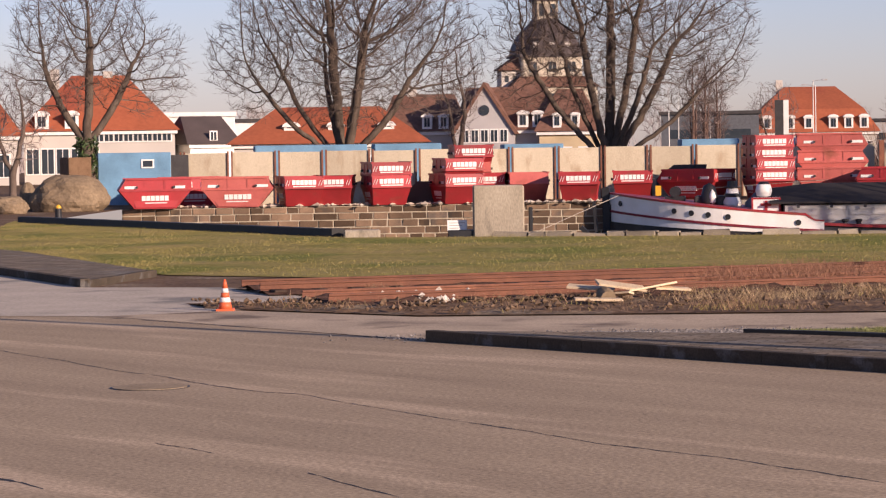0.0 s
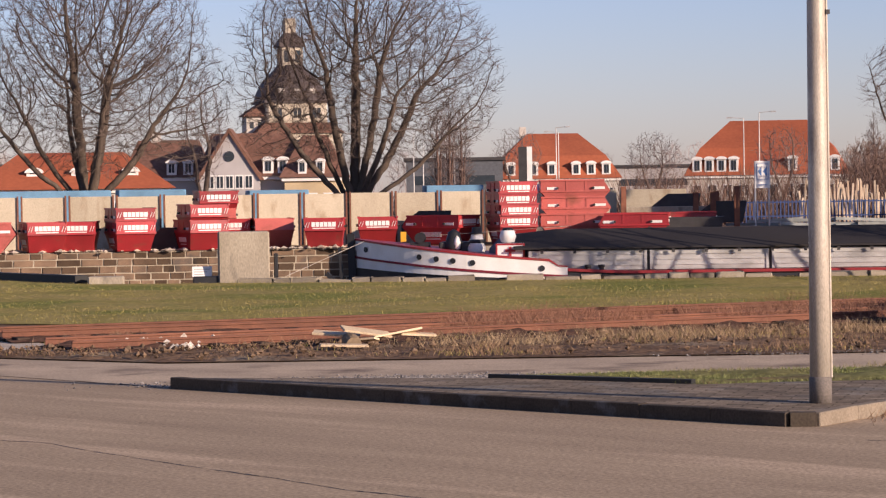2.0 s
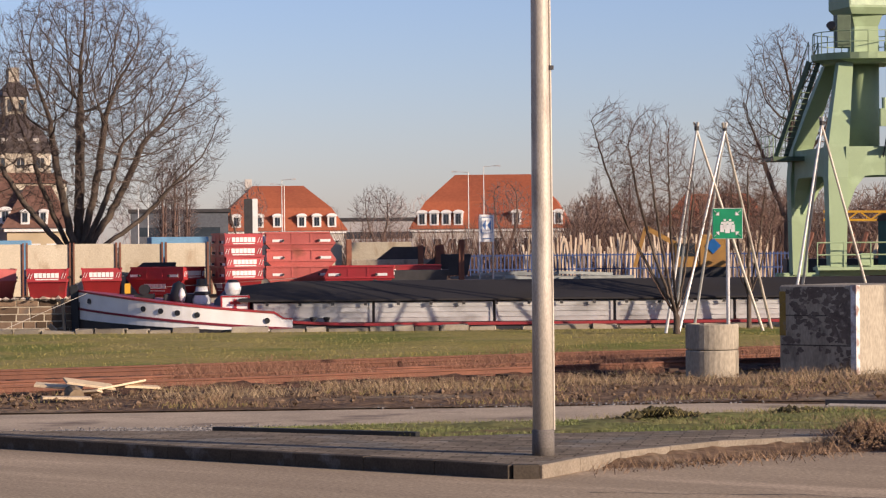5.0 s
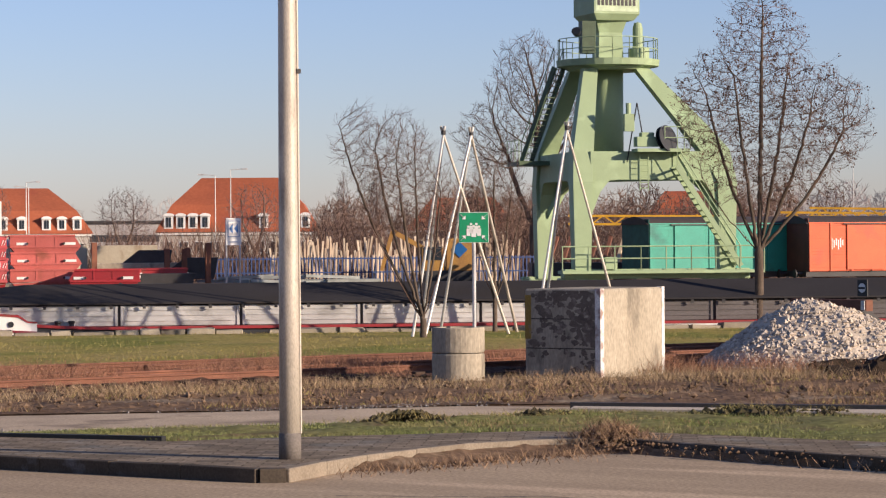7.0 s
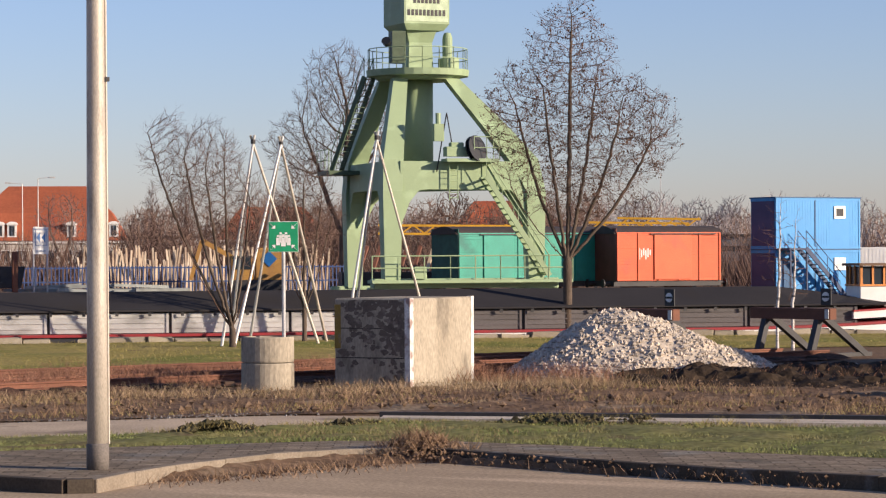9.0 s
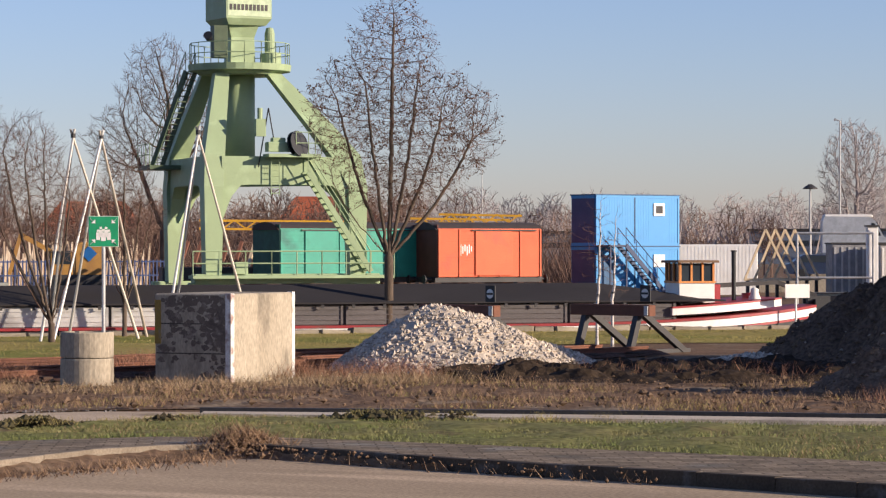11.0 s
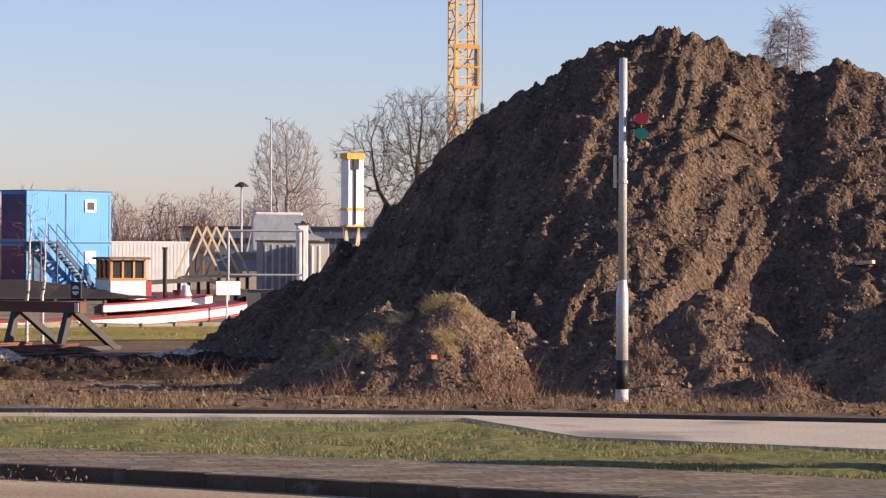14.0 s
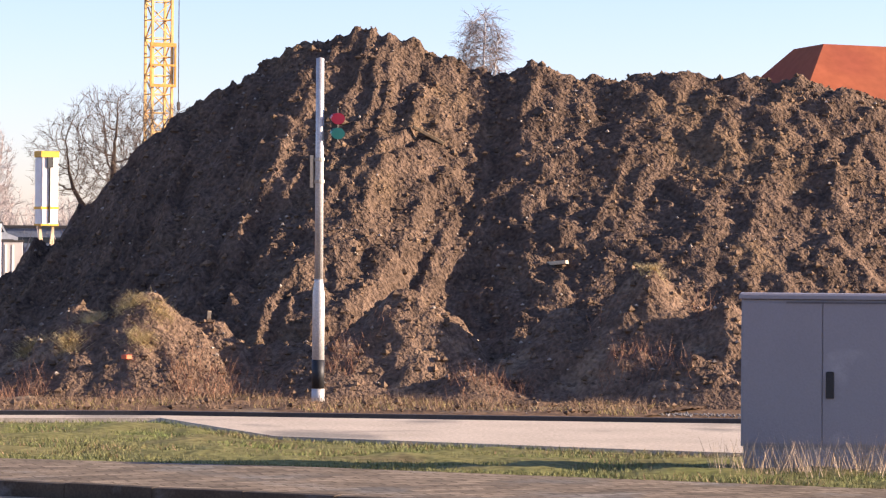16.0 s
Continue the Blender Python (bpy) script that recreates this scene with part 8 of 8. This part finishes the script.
TOWERPLASTER = mat("weathered_tower_plaster", (0.54, 0.465, 0.36), 0.9, col2=(0.44, 0.375, 0.285), scale=0.35, stain=(0.22, 0.18, 0.14), stain_scale=0.3, bump=0)
tw = thing("church_tower", "tall plastered tower with a dark bell-shaped roof and lantern", "tower", pose(*polar(2.2, 420), 0, 0, 0, 10))
part("nave", Mesh().box(-6.2, 6.6, -6.4, 8.0, 0, 12.0, c=0.2), TOWERPLASTER, tw, "wider plastered base storey")
part("nave_roof", Mesh().loft([[(x * r, y * r, z) for x, y in ((-1, -1), (1, -1), (1, 1), (-1, 1))] for r, z in ((6.9, 12.0), (5.0, 13.6))]), TILEBROWN, tw, "low brown skirt roof")
part("shaft", Mesh().box(-4.7, 4.7, -4.7, 4.7, 0, 16.8, c=0.3), TOWERPLASTER, tw, "weathered ochre shaft")
for i in range(3):
    window(tw, pose(-3 + 3 * i, -4.7, 14.3), 1.2, 1.5, TOWERPLASTER)
    window(tw, pose(-3.6 + 3.6 * i, -6.4, 9.0), 1.2, 2.0, TOWERPLASTER)
part("cornice", Mesh().box(-5.1, 5.1, -5.1, 5.1, 16.6, 17.0), SLATE, tw)
part("stair_turret", Mesh().box(-7.6, -4.7, -3.5, 0, 0, 14.6), PLASTER, tw, "pale stair turret")
for x in (-6.8, -5.5):
    part("turret_window", Mesh().box(x - 0.3, x + 0.3, -3.56, -3.5, 12.8, 13.8), PANE, tw)
part("turret_roof", Mesh().loft([[(-8.2, -4.1, 14.6), (-4.3, -4.1, 14.6), (-4.3, 0.5, 14.6), (-8.2, 0.5, 14.6)], [(-5.3, -2.0, 16.8), (-4.8, -2.0, 16.8), (-4.8, -1.6, 16.8), (-5.3, -1.6, 16.8)]]), TILEBROWN, tw)
part("bell_roof", Mesh().loft([[(x * r, y * r, z) for x, y in ((-1, -0.45), (-0.45, -1), (0.45, -1), (1, -0.45), (1, 0.45), (0.45, 1), (-0.45, 1), (-1, 0.45))] for r, z in ((5.3, 17.0), (4.9, 18.4), (4.2, 19.8), (3.2, 21.0), (2.3, 21.9), (1.9, 22.5))]), SLATE, tw, "dark bell-shaped roof")
for x in (-2.4, 0.0, 2.4):
    part("roof_dormer", Mesh().box(x - 0.45, x + 0.45, -4.9, -3.5, 18.0, 18.8), PLASTER, tw, "small pale roof dormer")
part("lantern", Mesh().box(-1.7, 1.7, -1.7, 1.7, 22.3, 25.2, c=0.15), TOWERPLASTER, tw, "open lantern stage")
for x in (-0.85, 0.85):
    part("lantern_opening", Mesh().box(x - 0.4, x + 0.4, -1.74, -1.7, 22.9, 24.7), PANE, tw)
part("lantern_roof", Mesh().loft([[(x * r, y * r, z) for x, y in ((-1, -1), (1, -1), (1, 1), (-1, 1))] for r, z in ((2.1, 25.2), (1.8, 26.0), (1.2, 26.9), (0.85, 27.4))]), SLATE, tw)
part("finial_block", Mesh().box(-0.8, 0.8, -0.8, 0.8, 27.3, 29.6), TOWERPLASTER, tw)

house("large house with orange-red mansard roof and white dormers", 7.73, 362, 4, 16.4, 14, 4.3, 10.4, 4.8, TILE, PLASTER, ((1.6, 8, 1.0, 1.4, -8, 8),), mansard=3.0, dormers=((-6.0, 4.7, 1.15, 1.5), (-3.0, 4.7, 1.15, 1.5), (-0.6, 4.7, 1.15, 1.5), (2.6, 4.7, 1.15, 1.5), (4.6, 4.7, 1.15, 1.5), (6.6, 4.7, 1.15, 1.5)), chimneys=((-4.0, 7, 0.9),))
house("broad house with an orange-red mansard roof and white dormers", 12.08, 362, -3, 20.6, 15, 4.4, 11.7, 5.2, TILE, PLASTER, ((1.7, 10, 1.0, 1.4, -10, 10),), mansard=3.2, dormers=((-9.0, 4.8, 1.2, 1.7), (-7.4, 4.8, 1.2, 1.7), (-5.8, 4.8, 1.2, 1.7), (-4.2, 4.8, 1.2, 1.7), (3.5, 4.8, 1.2, 1.7), (7.4, 4.8, 1.2, 1.7), (9.0, 4.8, 1.2, 1.7)))
house("distant house with a red tile roof behind shrubs", 16.8, 350, 0, 14, 10, 4.4, 8.6, 3, TILE, PLASTER, ((1.5, 6, 1.0, 1.4, -6, 6),))
house("distant long house with a red tile roof behind the crane", 21.7, 370, 0, 15, 10, 5.0, 9.6, 3, TILE, PLASTER, ((1.5, 6, 1.0, 1.4, -7, 7),))
for az, d, w, hh, mt, lab in ((9.75, 400, 13, 5.9, GREYPLASTER, "long pale grey distant hall"), (5.6, 340, 12, 6.6, mat("dark_cladding", (0.10, 0.105, 0.115), 0.7), "dark clad distant hall"), (14.4, 420, 14, 5.0, GREYPLASTER, "low grey distant hall"), (-3.9, 330, 10, 6.4, WHITE, "white flat distant hall"), (18.9, 400, 14, 6.0, PLASTER, "pale low distant hall"), (32.5, 420, 30, 5.0, mat("blue_grey_hall", (0.16, 0.19, 0.24), 0.7), "low blue-grey distant hall"), (27.0, 400, 26, 4.6, mat("grey_yard_wall", (0.2, 0.2, 0.215), 0.8), "low grey distant shed row")):
    hl = thing("hall", lab, "hall", pose(*polar(az, d), 0, 0, 0, -az), group="distant halls")
    part("wall", Mesh().box(-w / 2, w / 2, 0, 12, 0, hh), mt, hl)
    part("roof", Mesh().box(-w / 2 - 0.3, w / 2 + 0.3, -0.3, 12.3, hh, hh + 0.4), DARKSTEEL, hl)
    part("window_strip", Mesh().box(-w / 2 + 1, w / 2 - 1, -0.06, 0.0, hh * 0.55, hh * 0.72), PANE, hl)
bk = thing("brick_house", "tall red house with a hipped tile roof above the soil heap", "house", pose(*polar(51.6, 105), 0, 0, 0, -51 + 24))
part("wall", Mesh().box(-3.6, 14, 0, 9, 0, 7.6), REDBRICK, bk)
part("roof", Mesh().loft([[(-4.2, -0.6, 7.5), (14, -0.6, 7.5), (14, 9.6, 7.5), (-4.2, 9.6, 7.5)], [(-1.6, 3.0, 10.55), (14, 3.0, 10.3), (14, 6.0, 10.3), (-1.6, 6.0, 10.55)]]), TILE, bk)
for i in range(5):
    window(bk, pose(-2 + i * 2.6, 0, 4.2), 1.0, 1.6)
# clutter on the soil heap: planks, a log, a peg
for az, d, z, l, yaw, tilt, mt, nm, lab in ((44.62, 54.5, 4.45, 0.55, -30, 5, WOOD, "plank", "pale broken plank on the soil heap"), (41.95, 57.5, 5.7, 0.75, 10, -28, BOULDER, "root", "thick earthy root end sticking from the heap"), (37.4, 48.6, 0.85, 0.32, 0, 85, WOOD, "peg", "short wooden peg standing in the soil"), (35.15, 48.0, 1.25, 0.14, 20, 0, CONE, "roof_tile", "orange broken roof tile in the soil"), (35.7, 46.5, 0.4, 0.15, 50, 0, CONE, "roof_tile", "orange broken roof tile in the soil")):
    x, y = polar(az, d)
    z = heap_height(x, y)
    solid(nm, Mesh().box(-l / 2, l / 2, -0.06, 0.06, -0.03, 0.04, c=0.01), mt, lab, nm.replace("_", " "), pose(x, y, z + 0.06 + (0.14 if nm == "peg" else 0), 0, -tilt, -az + yaw))
me = Mesh()
rnd = random.Random(66)
for i in range(4200):
    k = rnd.random()
    cx, cy = polar(*((35.0, 47.8), (34.5, 47.2), (35.75, 47.7), (36.0, 46.9), (33.7, 47.6), (46.6, 47.4), (36.4, 47.5))[int(k * 7)])
    x, y = cx + rnd.gauss(0, 0.12), cy + rnd.gauss(0, 0.12)
    blades(me, x, y, heap_height(x, y), rnd.uniform(0.06, 0.17), 0.008, rnd, 1.5)
solid("heap_grass", me, mat("bleached_tussock", (0.5, 0.39, 0.2), 0.8, col2=(0.36, 0.27, 0.12), per_island=0.35, bump=0), "tussocks of bleached grass on the small heaps", "grass", kind="stuff", fix=False)
me = Mesh()
for i in range(6000):
    az = rnd.uniform(32.5, 51.5)
    x, y = polar(az, rnd.gauss(46.2, 0.5))
    if noise.noise((x * 0.8, y * 0.8, 4)) > 0.12:
        blades(me, x, y, max(0, heap_height(x, y)), rnd.uniform(0.08, 0.4), 0.011, rnd, 0.5)
solid("foot_weeds", me, RUSSET, "russet dry weeds along the foot of the heap", "weeds", kind="stuff", fix=False)
